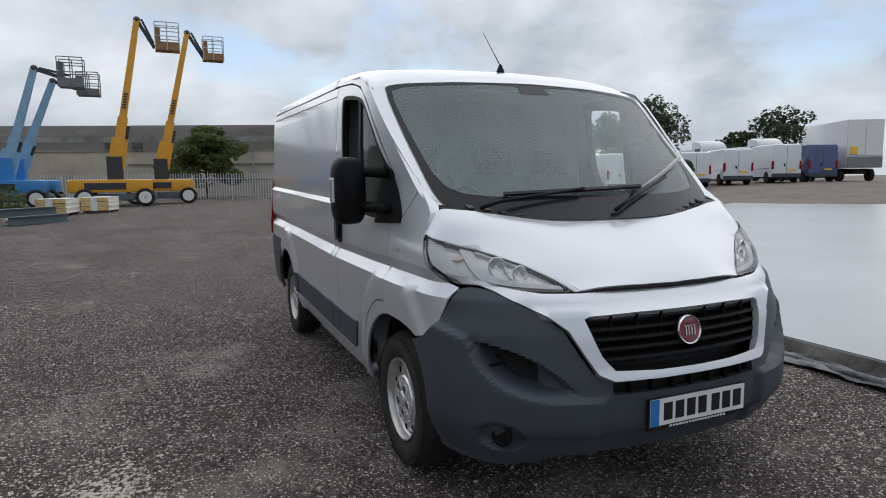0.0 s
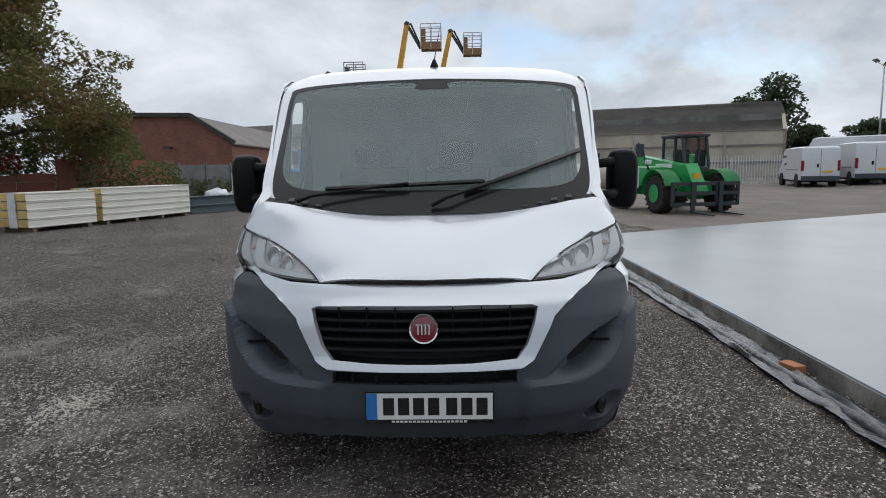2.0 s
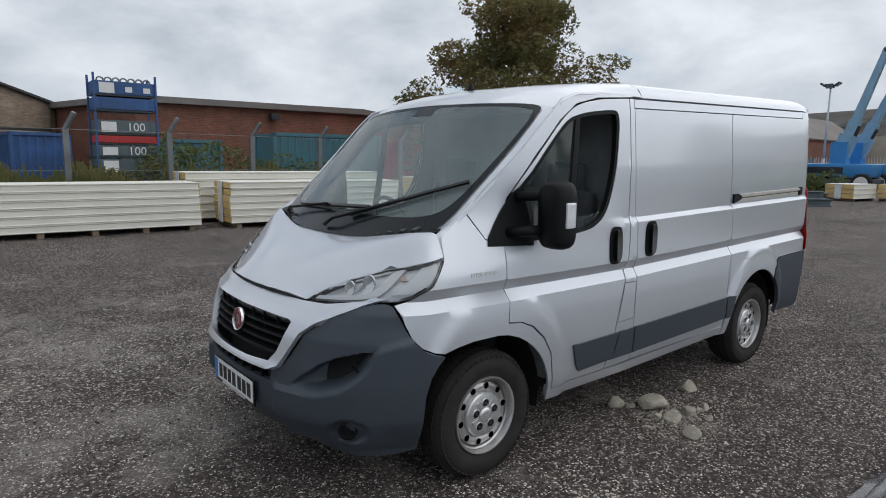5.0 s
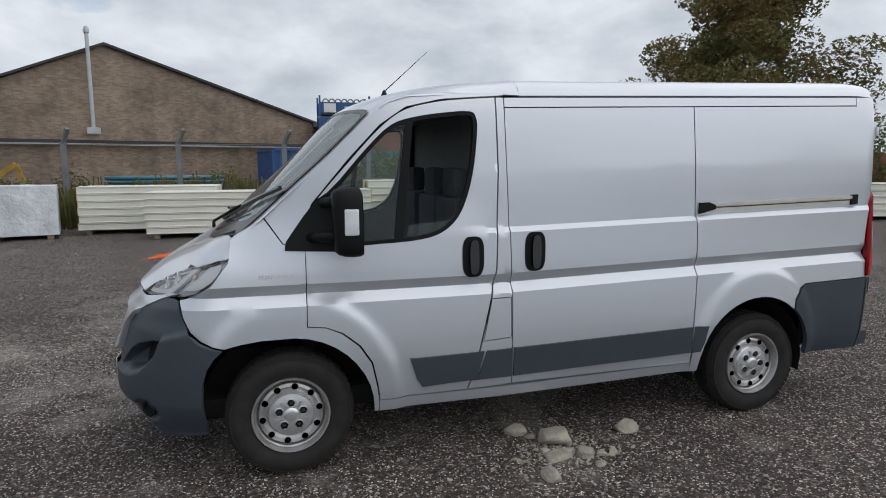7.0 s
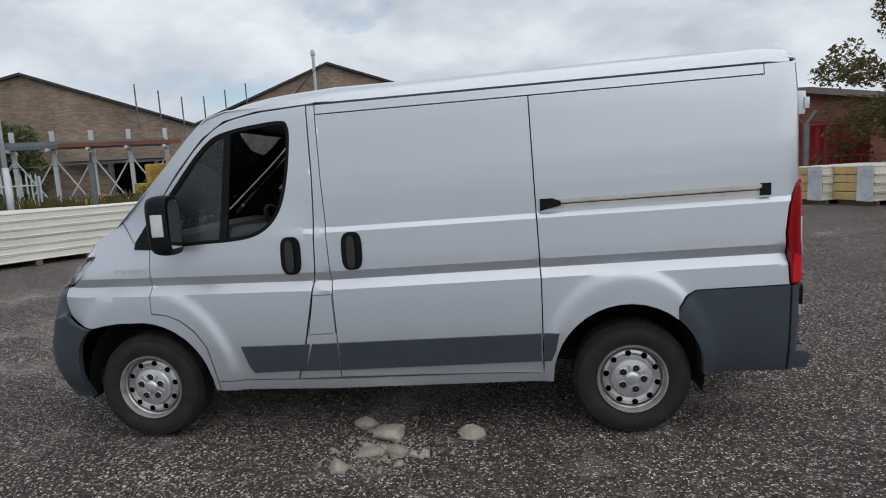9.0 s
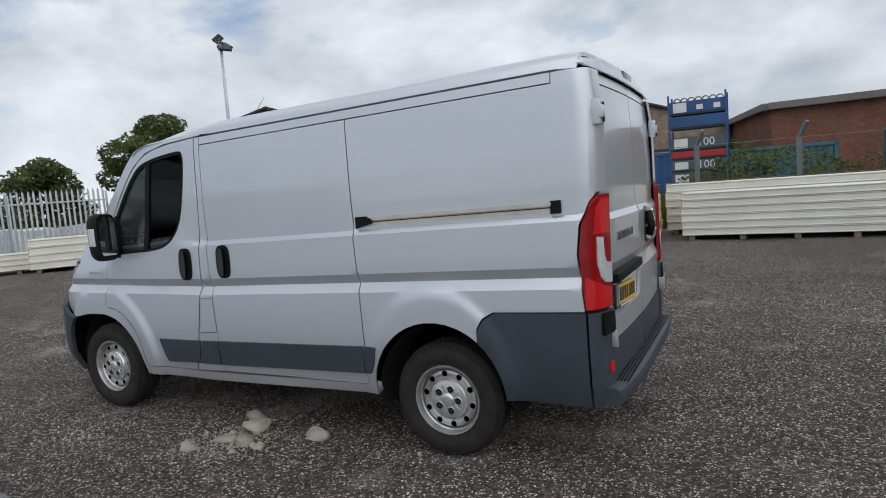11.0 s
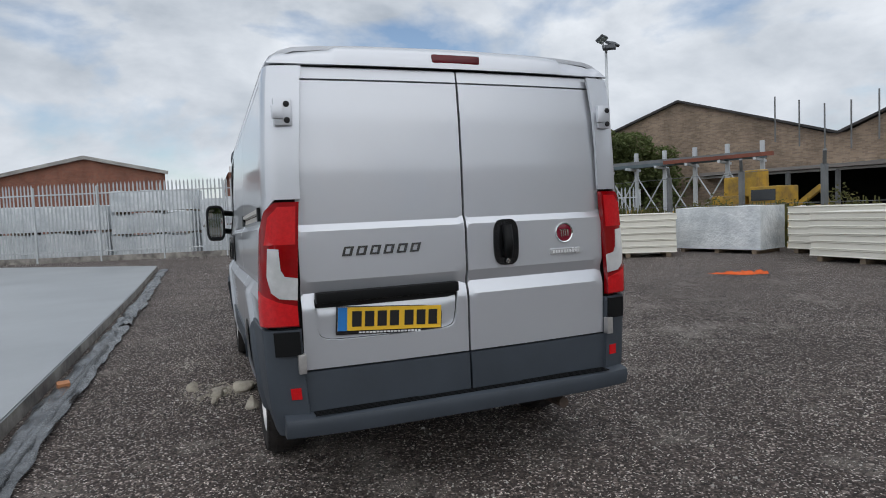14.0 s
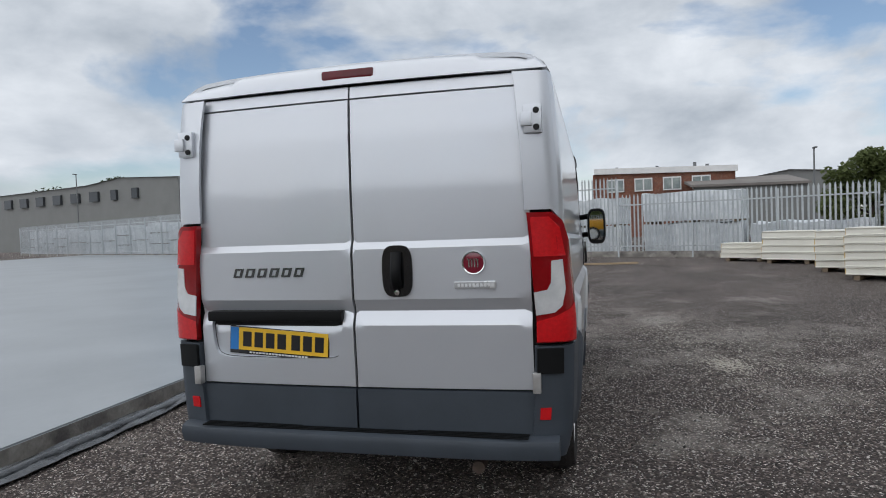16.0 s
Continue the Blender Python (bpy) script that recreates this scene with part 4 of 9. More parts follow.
# wrapped loads stacked behind the west fence
k = 0
for a, b in zip(WEST[:4], WEST[1:]):
    a, b = Vector(a), Vector(b)
    L, d = (b - a).length, (b - a).normalized()
    back = Vector((d.y, -d.x))
    s = 0.4
    while s < L - 2:
        if not (a.y > 10 and s < 3.6):
            w = rng.uniform(2.6, 4.2)
            p = a + d * (s + w / 2) + back * (1.9 + rng.uniform(-0.2, 0.3))
            tiers = 1 if (a.y > 10 and s < 6) else 3 if rng.random() < 0.62 else 2
            z = 0.10
            for t in range(tiers):
                h = (0.80 if tiers == 3 else 1.12) * rng.uniform(0.92, 1.06)
                wrapped((-w / 2, -0.75, z), (w / 2, 0.75, z + h), k + t * 0.37, at=(p.x, p.y), rot=math.degrees(math.atan2(d.y, d.x)) + rng.uniform(-2, 2), rough=0.07, label="shrink-wrapped pallet load stacked behind the fence")
                z += h + 0.10
            k += 1
        else:
            w = 2.5
        s += w + rng.uniform(0.05, 0.5)


# ---- buildings ----
def wall(name, a, b, outline, material, parent=None, thick=0.3, holes=(), label=""):
    """A wall from a to b; outline in metres along it and up."""
    a, b = Vector(a), Vector(b)
    d = (b - a).normalized()
    nrm = Vector((d.y, -d.x))
    bm = bmesh.new()
    uv = bm.loops.layers.uv.new("UVMap")
    fn = lambda u, v: Vector((a.x + d.x * u, a.y + d.y * u, v))
    sheet(outline, fn, (nrm.x, nrm.y, 0), 2.5, holes=holes, thick=thick, bm=bm)
    for f in bm.faces:
        for l in f.loops:
            q = l.vert.co
            l[uv].uv = ((q.x - a.x) * d.x + (q.y - a.y) * d.y + ((q.x - a.x) * nrm.x + (q.y - a.y) * nrm.y), q.z)
    return part(name, bm, material, parent, label)


def slab_roof(name, pts, material, parent, thick=0.12):
    bm = bmesh.new()
    top = [bm.verts.new(p) for p in pts]
    bot = [bm.verts.new((p[0], p[1], p[2] - thick)) for p in pts]
    bm.faces.new(top)
    bm.faces.new(bot[::-1])
    n = len(top)
    for i in range(n):
        bm.faces.new((top[i], bot[i], bot[(i + 1) % n], top[(i + 1) % n]))
    bmesh.ops.recalc_face_normals(bm, faces=bm.faces)
    return part(name, bm, material, parent)


# twin-gabled brown brick works
works = tagged(empty("brick_works"), "twin-gabled brown brick workshop with a tall flue", "building")
A, B = Vector((-27.0, 19.9)), Vector((3.1, 34.63))
Lw = (B - A).length
dw = (B - A).normalized()
outw = Vector((dw.y, -dw.x))
u1, uv_, u2 = 7.6, 15.0, 22.0
prof = [(0, 0), (Lw, 0), (Lw, 4.05), (u2 + 0.4, 7.25), (u2, 7.3), (uv_ + 0.3, 4.25), (uv_ - 0.3, 4.25), (u1 + 0.2, 6.75), (u1 - 0.2, 6.75), (0, 4.4)]
shutter = [(0.9, 0.02), (4.6, 0.02), (4.6, 3.9), (0.9, 3.9)]
shed_open = [(11.0, 0.02), (17.2, 0.02), (17.2, 2.55), (11.0, 2.55)]
wall("gable_wall", A, B, prof, M["brown_brick"], works, 0.35, holes=[shutter, shed_open])
back = -outw * 26
for q, nm in (((0, 4.4, u1, 6.78), "roof"), ((u1, 6.78, uv_, 4.25), "roof"), ((uv_, 4.25, u2, 7.33), "roof"), ((u2, 7.33, Lw, 4.05), "roof")):
    p0, p1 = A + dw * q[0] + outw * 0.25, A + dw * q[2] + outw * 0.25
    slab_roof(nm, [(p0.x, p0.y, q[1] + 0.08), (p1.x, p1.y, q[3] + 0.08), (p1.x + back.x, p1.y + back.y, q[3] + 0.08), (p0.x + back.x, p0.y + back.y, q[1] + 0.08)], M["roof_dark"], works)
wall("end_wall", A + back * 1.0, A, [(0, 0), (26, 0), (26, 4.4), (0, 4.4)], M["brown_brick"], works, 0.3)
wall("end_wall", B, B + back, [(0, 0), (26, 0), (26, 4.05), (0, 4.05)], M["brown_brick"], works, 0.3)
wall("back_wall", B + back, A + back, [(0, 0), (Lw, 0), (Lw, 4.2), (0, 4.2)], M["brown_brick"], works, 0.3)
# near-black sheet added inside; its colour stands in for the unlit interior
bm = bmesh.new()
p0, p1 = A + dw * 5 - outw * 6, A + dw * 20 - outw * 6
beam(bm, (p0.x, p0.y, 2), (p1.x, p1.y, 2), 0.2, 4)
part("dark_interior", bm, M["under"], works)
bm = bmesh.new()
p0, p1 = A + dw * 9.0 + outw * 0.55, A + dw * 17.4 + outw * 0.55
beam(bm, (p0.x, p0.y, 2.72), (p1.x, p1.y, 2.72), 1.0, 0.16)
part("canopy_fascia", bm, M["asbestos"], works)
bm = bmesh.new()
beam(bm, (p0.x, p0.y, 2.56), (p1.x, p1.y, 2.56), 0.5, 0.10)
part("canopy_beam", bm, M["pale_strip"], works)
p0, p1 = A + dw * 17.4 + outw * 0.30, A + dw * Lw * 0.985 + outw * 0.30
for z, h, m, nm in ((2.74, 0.15, "roof_dark", "gutter"), (2.62, 0.07, "pale_strip", "gutter_board")):
    bm = bmesh.new()
    beam(bm, (p0.x, p0.y, z), (p1.x, p1.y, z), 0.18, h)
    part(nm, bm, M[m], works)
for k in range(4):
    bm = bmesh.new()
    p = A + dw * (11 + 2.05 * k) + outw * 0.75
    beam(bm, (p.x, p.y, 0), (p.x, p.y, 2.55), 0.16)
    part("canopy_post", bm, M["dull_galv"], works)
bm = bmesh.new()
p = A + dw * (u2 - 0.75) + outw * 0.42
tube(bm, [(p.x, p.y, 3.3), (p.x, p.y, 7.75)], 0.085, 10)
lathe(bm, [(0.12, 7.7), (0.14, 7.85), (0.07, 8.0)], 10, "z", (p.x, p.y, 0))
flue = part("flue", bm, M["galv"], works, "galvanised flue pipe", smooth=True)
bm = bmesh.new()
box(bm, (p.x - 0.25, p.y - 0.2, 3.1), (p.x + 0.25, p.y + 0.25, 3.4), 0.02)
part("flue_box", bm, M["galv"], works)
for k in range(6):
    bm = bmesh.new()
    u = uv_ - 2.6 + 1.05 * k
    p = A + dw * u + outw * 0.3
    z = 4.4 + abs(u - uv_) * 0.3
    tube(bm, [(p.x, p.y, z - 1.1), (p.x, p.y, z + 1.1)], 0.035, 6)
    part("vent_pipe", bm, M["dull_galv"], works)
bm = bmesh.new()
p = A + dw * 1.3 + outw * 0.4
tube(bm, [(p.x, p.y, 4.4), (p.x + outw.x * 0.5, p.y + outw.y * 0.5, 4.55)], 0.04, 6)
bmesh.ops.create_uvsphere(bm, u_segments=10, v_segments=6, radius=0.17, matrix=Matrix.Translation((p.x + outw.x * 0.6, p.y + outw.y * 0.6, 4.5)))
part("wall_lamp", bm, M["dull_galv"], works)

# red brick units
unit = tagged(empty("brick_unit"), "low red brick unit with a grey roof edge", "building")
wall("front_wall", (5.0, 26.6), (21.4, 25.6), [(0, 0), (16.4, 0), (16.4, 3.2), (11, 3.95), (5.0, 3.95), (0, 3.95)], M["red_brick"], unit, 0.3)
wall("side_wall", (2.0, 40.0), (5.0, 26.6), [(0, 0), (13.7, 0), (13.7, 3.95), (0, 3.95)], M["red_brick"], unit, 0.3)
for a, b in (((4.9, 26.5, 4.0), (16.0, 25.75, 4.0)), ((16.0, 25.75, 4.0), (21.5, 25.45, 3.25)), ((4.9, 26.5, 4.0), (1.9, 40, 4.0))):
    bm = bmesh.new()
    beam(bm, a, b, 0.5, 0.28)
    part("roof_edge", bm, M["asbestos"], unit)
slab_roof("roof", [(5, 26.6, 4.05), (16, 25.9, 4.05), (21.4, 25.7, 3.3), (21.4, 40, 3.3), (16, 40, 4.05), (2, 40, 4.05)], M["asbestos"], unit)
bm = bmesh.new()
box(bm, (10.9, 25.75, 3.35), (11.35, 26.1, 3.65), 0.03)
part("floodlight", bm, M["dark_steel"], unit)
hall = tagged(empty("brick_hall"), "red brick gabled hall", "building")
wall("gable_wall", (45.5, 29.0), (45.0, 17.6), [(0, 0), (11.4, 0), (11.4, 3.65), (8.2, 5.8), (0, 6.0)], M["red_brick"], hall, 0.3)
wall("side_wall", (45.0, 17.6), (70, 18.6), [(0, 0), (25, 0), (25, 3.65), (0, 3.65)], M["red_brick"], hall, 0.3)
for a, b in (((45.3, 29, 6.1), (44.9, 20.7, 5.9)), ((44.9, 20.7, 5.9), (44.8, 17.3, 3.75))):
    bm = bmesh.new()
    beam(bm, a, b, 0.4, 0.3)
    part("roof_edge", bm, M["roof_dark"], hall)
slab_roof("roof", [(44.9, 20.7, 5.9), (44.8, 17.4, 3.7), (70, 18.4, 3.7), (70, 21.5, 5.9)], M["asbestos"], hall)
bm = bmesh.new()
box(bm, (44.4, 22.2, 3.3), (44.9, 22.8, 3.5), 0.02)
part("wall_lamp", bm, M["dark_steel"], hall)
# long grey shed behind the lifts
shed = tagged(empty("long_shed"), "long beige and grey sheeted industrial shed", "building")
S0, S1 = Vector((72.8, 30.0)), Vector((51.7, -28.5))
Ls = (S1 - S0).length
ds = (S1 - S0).normalized()
outs = Vector((ds.y, -ds.x))
wall("sheet_wall", S0, S0 + ds * 26, [(0, 0), (26, 0), (26, 4.45), (0, 4.45)], M["beige_wall"], shed, 0.3)
wall("sheet_wall", S0 + ds * 26, S1, [(0, 0), (Ls - 26, 0), (Ls - 26, 4.45), (0, 4.45)], M["beige_wall"], shed, 0.3)
for z0, z1, i0, i1, m, nm in ((4.35, 5.35, -0.1, 1.4, "asbestos", "lower_roof"), (5.35, 5.9, 1.4, 1.5, "pale_strip", "glazing_strip"), (5.9, 7.25, 1.5, 4.8, "asbestos", "upper_roof")):
    g = 0.016
    p = [S0 - outs * i0, S1 - outs * i0, S1 - outs * i1, S0 - outs * i1]
    bm = bmesh.new()
    vs = [bm.verts.new((p[0].x, p[0].y, z0)), bm.verts.new((p[1].x, p[1].y, z0)), bm.verts.new((p[2].x, p[2].y, z1)), bm.verts.new((p[3].x, p[3].y, z1))]
    bm.faces.new(vs)
    bmesh.ops.solidify(bm, geom=bm.faces[:], thickness=0.1)
    part(nm, bm, M[m], shed)
for z in (1.6, 3.1):
    bm = bmesh.new()
    a, b = S0 + ds * 26 + outs * 0.12, S1 + outs * 0.12
    beam(bm, (a.x, a.y, z), (b.x, b.y, z), 0.06, 0.16)
    part("sheet_lap", bm, M["asbestos"], shed)
for k in range(8):
    bm = bmesh.new()
    p = S0 + ds * (30 + 3.9 * k) + outs * 0.2
    beam(bm, (p.x, p.y, 0), (p.x, p.y, 4.3), 0.12)
    part("downpipe", bm, M["pale_strip"], shed)
for u in (39.8, 42.0, 45.5, 24, 26.5):
    bm = bmesh.new()
    p = S0 + ds * u + outs * 0.1
    zc = 2.4 if u > 30 else 4.9
    beam(bm, (p.x, p.y, zc), (p.x + ds.x * 0.9, p.y + ds.y * 0.9, zc), 0.3, 0.6)
    w = part("window", bm, M["win_dark"], shed)
wall("gable_end", S1, S1 - outs * 22, [(0, 0), (22, 0), (22, 4.4), (5, 7.2), (1.5, 5.85), (0, 4.4)], M["beige_wall"], shed, 0.3)
# offices beyond the west fence
off = tagged(empty("office_block"), "flat-roofed brick office block with white windows", "building")
wall("front_wall", (-50, 12.6), (-50, 1.3), [(0, 0), (11.3, 0), (11.3, 5.6), (0, 5.4)], M["red_brick"], off, 0.3)
wall("side_wall", (-50, 1.3), (-60, 1.3), [(0, 0), (10, 0), (10, 5.6), (0, 5.6)], M["red_brick"], off, 0.3)
bm = bmesh.new()
beam(bm, (-49.9, 12.8, 5.55), (-49.9, 1.1, 5.85), 0.5, 0.5)
part("fascia", bm, M["white_paint"], off)
for k in range(4):
    yc = 2.9 + 2.35 * k
    bm = bmesh.new()
    box(bm, (-49.9, yc - 0.75, 3.95), (-49.82, yc + 0.75, 5.1), 0.02)
    w = part("window", bm, M["white_paint"], off, "white double casement window")
    for q in (-0.36, 0.36):
        bm = bmesh.new()
        box(bm, (-49.83, yc + q - 0.30, 4.07), (-49.79, yc + q + 0.30, 4.98), 0.01)
        part("pane", bm, M["win_office"], w)
for y, z in ((3.1, 6.2), (6.5, 6.15), (9.6, 6.3), (10.6, 6.1)):
    bm = bmesh.new()
    box(bm, (-51, y - 0.12, 5.6), (-50.7, y + 0.12, z))
    part("roof_vent", bm, M["dull_galv"], off)
low = tagged(empty("low_shed"), "low grey-roofed shed behind the fence", "building")
slab_roof("roof", [(-46, 8.6, 4.1), (-46, 17.2, 4.0), (-52, 17.2, 4.9), (-52, 8.6, 4.9)], M["asbestos"], low, 0.2)
wall("wall", (-46.3, 17.0), (-46.3, 8.8), [(0, 0), (8.2, 0), (8.2, 3.9), (0, 3.9)], M["grey_clad"], low, 0.2)
ware = tagged(empty("grey_warehouse"), "pale grey clad warehouse with a shallow roof", "building")
wall("front_wall", (-62, 26), (-62, 13.5), [(0, 0), (12.5, 0), (12.5, 4.9), (6, 6.0), (0, 5.6)], M["grey_clad"], ware, 0.3)
grey = tagged(empty("grey_offices"), "long grey rendered offices with small windows", "building")
G0, G1 = Vector((-62, -50)), Vector((-78, -108))
Lg = (G1 - G0).length
dg = (G1 - G0).normalized()
og = Vector((dg.y, -dg.x))
wall("front_wall", G0, G1, [(0, 0), (Lg, 0), (Lg, 9.0), (20, 9.3), (12, 9.9), (0, 9.2)], M["grey_clad"], grey, 0.3)
for k in range(9):
    p = G0 + dg * (9 + 4.6 * k) + og * (-0.1)
    bm = bmesh.new()
    w2 = 0.6 if k < 2 else 1.0
    beam(bm, (p.x - dg.x * w2, p.y - dg.y * w2, 7.6), (p.x + dg.x * w2, p.y + dg.y * w2, 7.6), 0.5, 1.4)
    part("window", bm, M["win_dark"], grey)
redg = tagged(empty("gabled_unit"), "red brick unit with a pale gabled roof edge", "building")
wall("gable_wall", (-60, -4.5), (-60, -18.8), [(0, 0), (14.3, 0), (14.3, 6.0), (6.9, 7.8), (0, 6.3)], M["red_brick"], redg, 0.3)
for a, b in (((-59.8, -4.2, 6.4), (-59.8, -11.4, 7.95)), ((-59.8, -11.4, 7.95), (-59.8, -19.2, 6.1))):
    bm = bmesh.new()
    beam(bm, a, b, 0.4, 0.32)
    part("roof_edge", bm, M["pale_strip"], redg)
redg2 = tagged(empty("flat_unit"), "flat-roofed brick offices with a row of white windows", "building")
wall("front_wall", (-60, -24.6), (-61.5, -46), [(0, 0), (21.45, 0), (21.45, 7.5), (0, 7.5)], M["red_brick"], redg2, 0.3)
wall("side_wall", (-70, -24.6), (-60.3, -24.6), [(0, 0), (9.7, 0), (9.7, 7.5), (0, 7.5)], M["red_brick"], redg2, 0.3)
bm = bmesh.new()
beam(bm, (-59.9, -24.4, 7.62), (-61.4, -46.2, 7.62), 0.5, 0.34)
part("fascia", bm, M["pale_strip"], redg2)
for k in range(5):
    y = -31.2 - 3.15 * k
    x = -60 - 1.5 * (-24.6 - y) / 21.4 + 0.12
    bm = bmesh.new()
    box(bm, (x - 0.05, y - 1.08, 5.55), (x + 0.05, y + 1.08, 6.95), 0.02)
    w = part("window", bm, M["white_paint"], redg2, "wide white casement window")
    for q in (-0.70, 0.0, 0.70):
        bm = bmesh.new()
        box(bm, (x + 0.03, y + q - 0.29, 5.68), (x + 0.07, y + q + 0.29, 6.82), 0.01)
        part("pane", bm, M["win_office"], w)
bm = bmesh.new()
box(bm, (-59.85, -27.9, 5.7), (-59.6, -27.2, 6.4), 0.05)
part("wall_lamp", bm, M["dull_galv"], redg2)
lean = tagged(empty("lean_to"), "low grey-roofed lean-to between the brick units", "building")
slab_roof("roof", [(-61, -18.9, 6.3), (-61, -24.3, 6.3), (-66, -24.3, 6.7), (-66, -18.9, 6.7)], M["asbestos"], lean, 0.15)
wall("wall", (-61.2, -19.0), (-61.2, -24.2), [(0, 0), (5.2, 0), (5.2, 6.2), (0, 6.2)], M["grey_clad"], lean, 0.2)


# ---- shipping containers ----
def container(a, b, depth, h, material, label):
    a, b = Vector(a), Vector(b)
    d = (b - a).normalized()
    L = (b - a).length
    nrm = Vector((-d.y, d.x))
    M4 = Matrix(((d.x, nrm.x, 0, a.x), (d.y, nrm.y, 0, a.y), (0, 0, 1, 0), (0, 0, 0, 1)))
    c = tagged(empty("shipping_container", M4), label, "container")

    def ribbed(p0, p1, face):
        bm = bmesh.new()
        p0, p1 = Vector(p0), Vector(p1)
        e = (p1 - p0).normalized()
        o = Vector((e.y, -e.x))
        n = int((p1 - p0).length / 0.07)
        row = []
        for i in range(n + 1):
            k = i % 4
            dep = 0.0 if k in (0, 1) else 0.045
            q = p0 + e * ((p1 - p0).length * i / n) - o * dep
            row.append((bm.verts.new((q.x, q.y, 0.16)), bm.verts.new((q.x, q.y, h - 0.12))))
        for x, y in zip(row, row[1:]):
            bm.faces.new((x[0], y[0], y[1], x[1]))
        part("ribbed_side", bm, material, c)
    ribbed((0.05, 0.04), (L - 0.05, 0.04), 0)
    ribbed((L - 0.04, 0.05), (L - 0.04, depth - 0.05), 0)
    ribbed((0.04, depth - 0.05), (0.04, 0.05), 0)
    bm = bmesh.new()
    box(bm, (0.02, 0.02, h - 0.14), (L - 0.02, depth, h - 0.03), 0.01)
    part("roof", bm, material, c)
    for x in (0.06, L - 0.06):
        for y in (0.06, depth - 0.06):
            bm = bmesh.new()
            beam(bm, (x, y, 0), (x, y, h), 0.12)
            part("corner_post", bm, material, c)
    for z in (0.08, h - 0.06):
        bm = bmesh.new()
        beam(bm, (0, 0.05, z), (L, 0.05, z), 0.10, 0.12)
        part("side_rail", bm, material, c)
    return c


container((8.0, 19.2), (12.55, 18.7), 2.4, 2.5, M["cont_blue"], "faded teal shipping container")
container((12.7, 18.9), (14.9, 18.6), 6.0, 2.35, M["cont_red"], "bright red shipping container")
container((0.3, 25.6), (2.4, 25.9), 5.0, 2.4, M["cont_navy"], "dark blue shipping container")
container((3.0, 21.5), (7.0, 21.8), 2.4, 2.2, M["cont_blue"], "faded teal shipping container half hidden by bushes")
# stillages in a pile
TIERS = ((0.0, 0.50, "cont_navy", 0, 0.03), (0.53, 0.42, "cont_navy", 0, 0.03), (0.98, 0.48, "steel_blue", 1, 0.03), (1.50, 0.37, "steel_blue", 2, 0.03), (1.90, 0.27, "cont_red", 0, 0.03), (2.20, 0.44, "steel_blue", 2, 0.24), (2.91, 0.41, "cont_navy", 0, 0.04), (3.37, 0.44, "cont_navy", 3, 0.22))
for z, h, m, marks, more in TIERS:
    st = tagged(empty("stillage"), "red steel stillage crate in a tall pile" if m == "cont_red" else "blue steel stillage crate with white labels in a tall pile" if marks else "blue steel stillage crate in a tall pile", "stillage", "pile of stillages")
    for x0, y0, x1, y1 in ((1.90, 18.2, 3.60, 18.25), (1.90, 19.05, 3.60, 19.10), (1.90, 18.25, 1.95, 19.05), (3.55, 18.25, 3.60, 19.05)):
        bm = bmesh.new()
        box(bm, (x0, y0, z + 0.06), (x1, y1, z + h), 0.008)
        part("side_panel", bm, M[m], st)
    for k in range(7):
        bm = bmesh.new()
        x = 2.05 + 0.23 * k
        box(bm, (x, 18.188, z + 0.08), (x + 0.04, 18.2, z + h - 0.05))
        part("rib", bm, M[m], st)
    for x, y in ((1.88, 18.18), (3.62, 18.18), (1.88, 19.12), (3.62, 19.12)):
        bm = bmesh.new()
        beam(bm, (x, y, z), (x, y, z + h + more), 0.06)
        part("corner_post", bm, M["cont_navy"], st)
    bm = bmesh.new()
    box(bm, (1.90, 18.2, z), (3.60, 19.10, z + 0.045))
    part("base", bm, M["dark_steel"], st)
    if marks:
        bm = bmesh.new()
        box(bm, (2.02, 18.17, z + 0.08), (2.44, 18.186, z + h - 0.05))
        part("paper_label", bm, M["white_paint"], st)
    if marks == 2:
        text("100", 0.36, M["white_ink"], pose(3.0, 18.182, z + h * 0.54, 90, 0, 0), st, name="painted_number")
    if marks == 3:
        for x in (2.74, 3.26):
            bm = bmesh.new()
            box(bm, (x, 18.17, z + 0.13), (x + 0.20, 18.186, z + 0.29))
            part("paper_label", bm, M["white_paint"], st)
        for k in range(7):
            bm = bmesh.new()
            lathe(bm, [(0.08, 0), (0.12, 0.02), (0.12, 0.07), (0.08, 0.09)], 14, "y", (2.12 + 0.22 * k, 18.45, z + h + 0.03), close=True)
            part("ring", bm, M["dull_galv"], st)

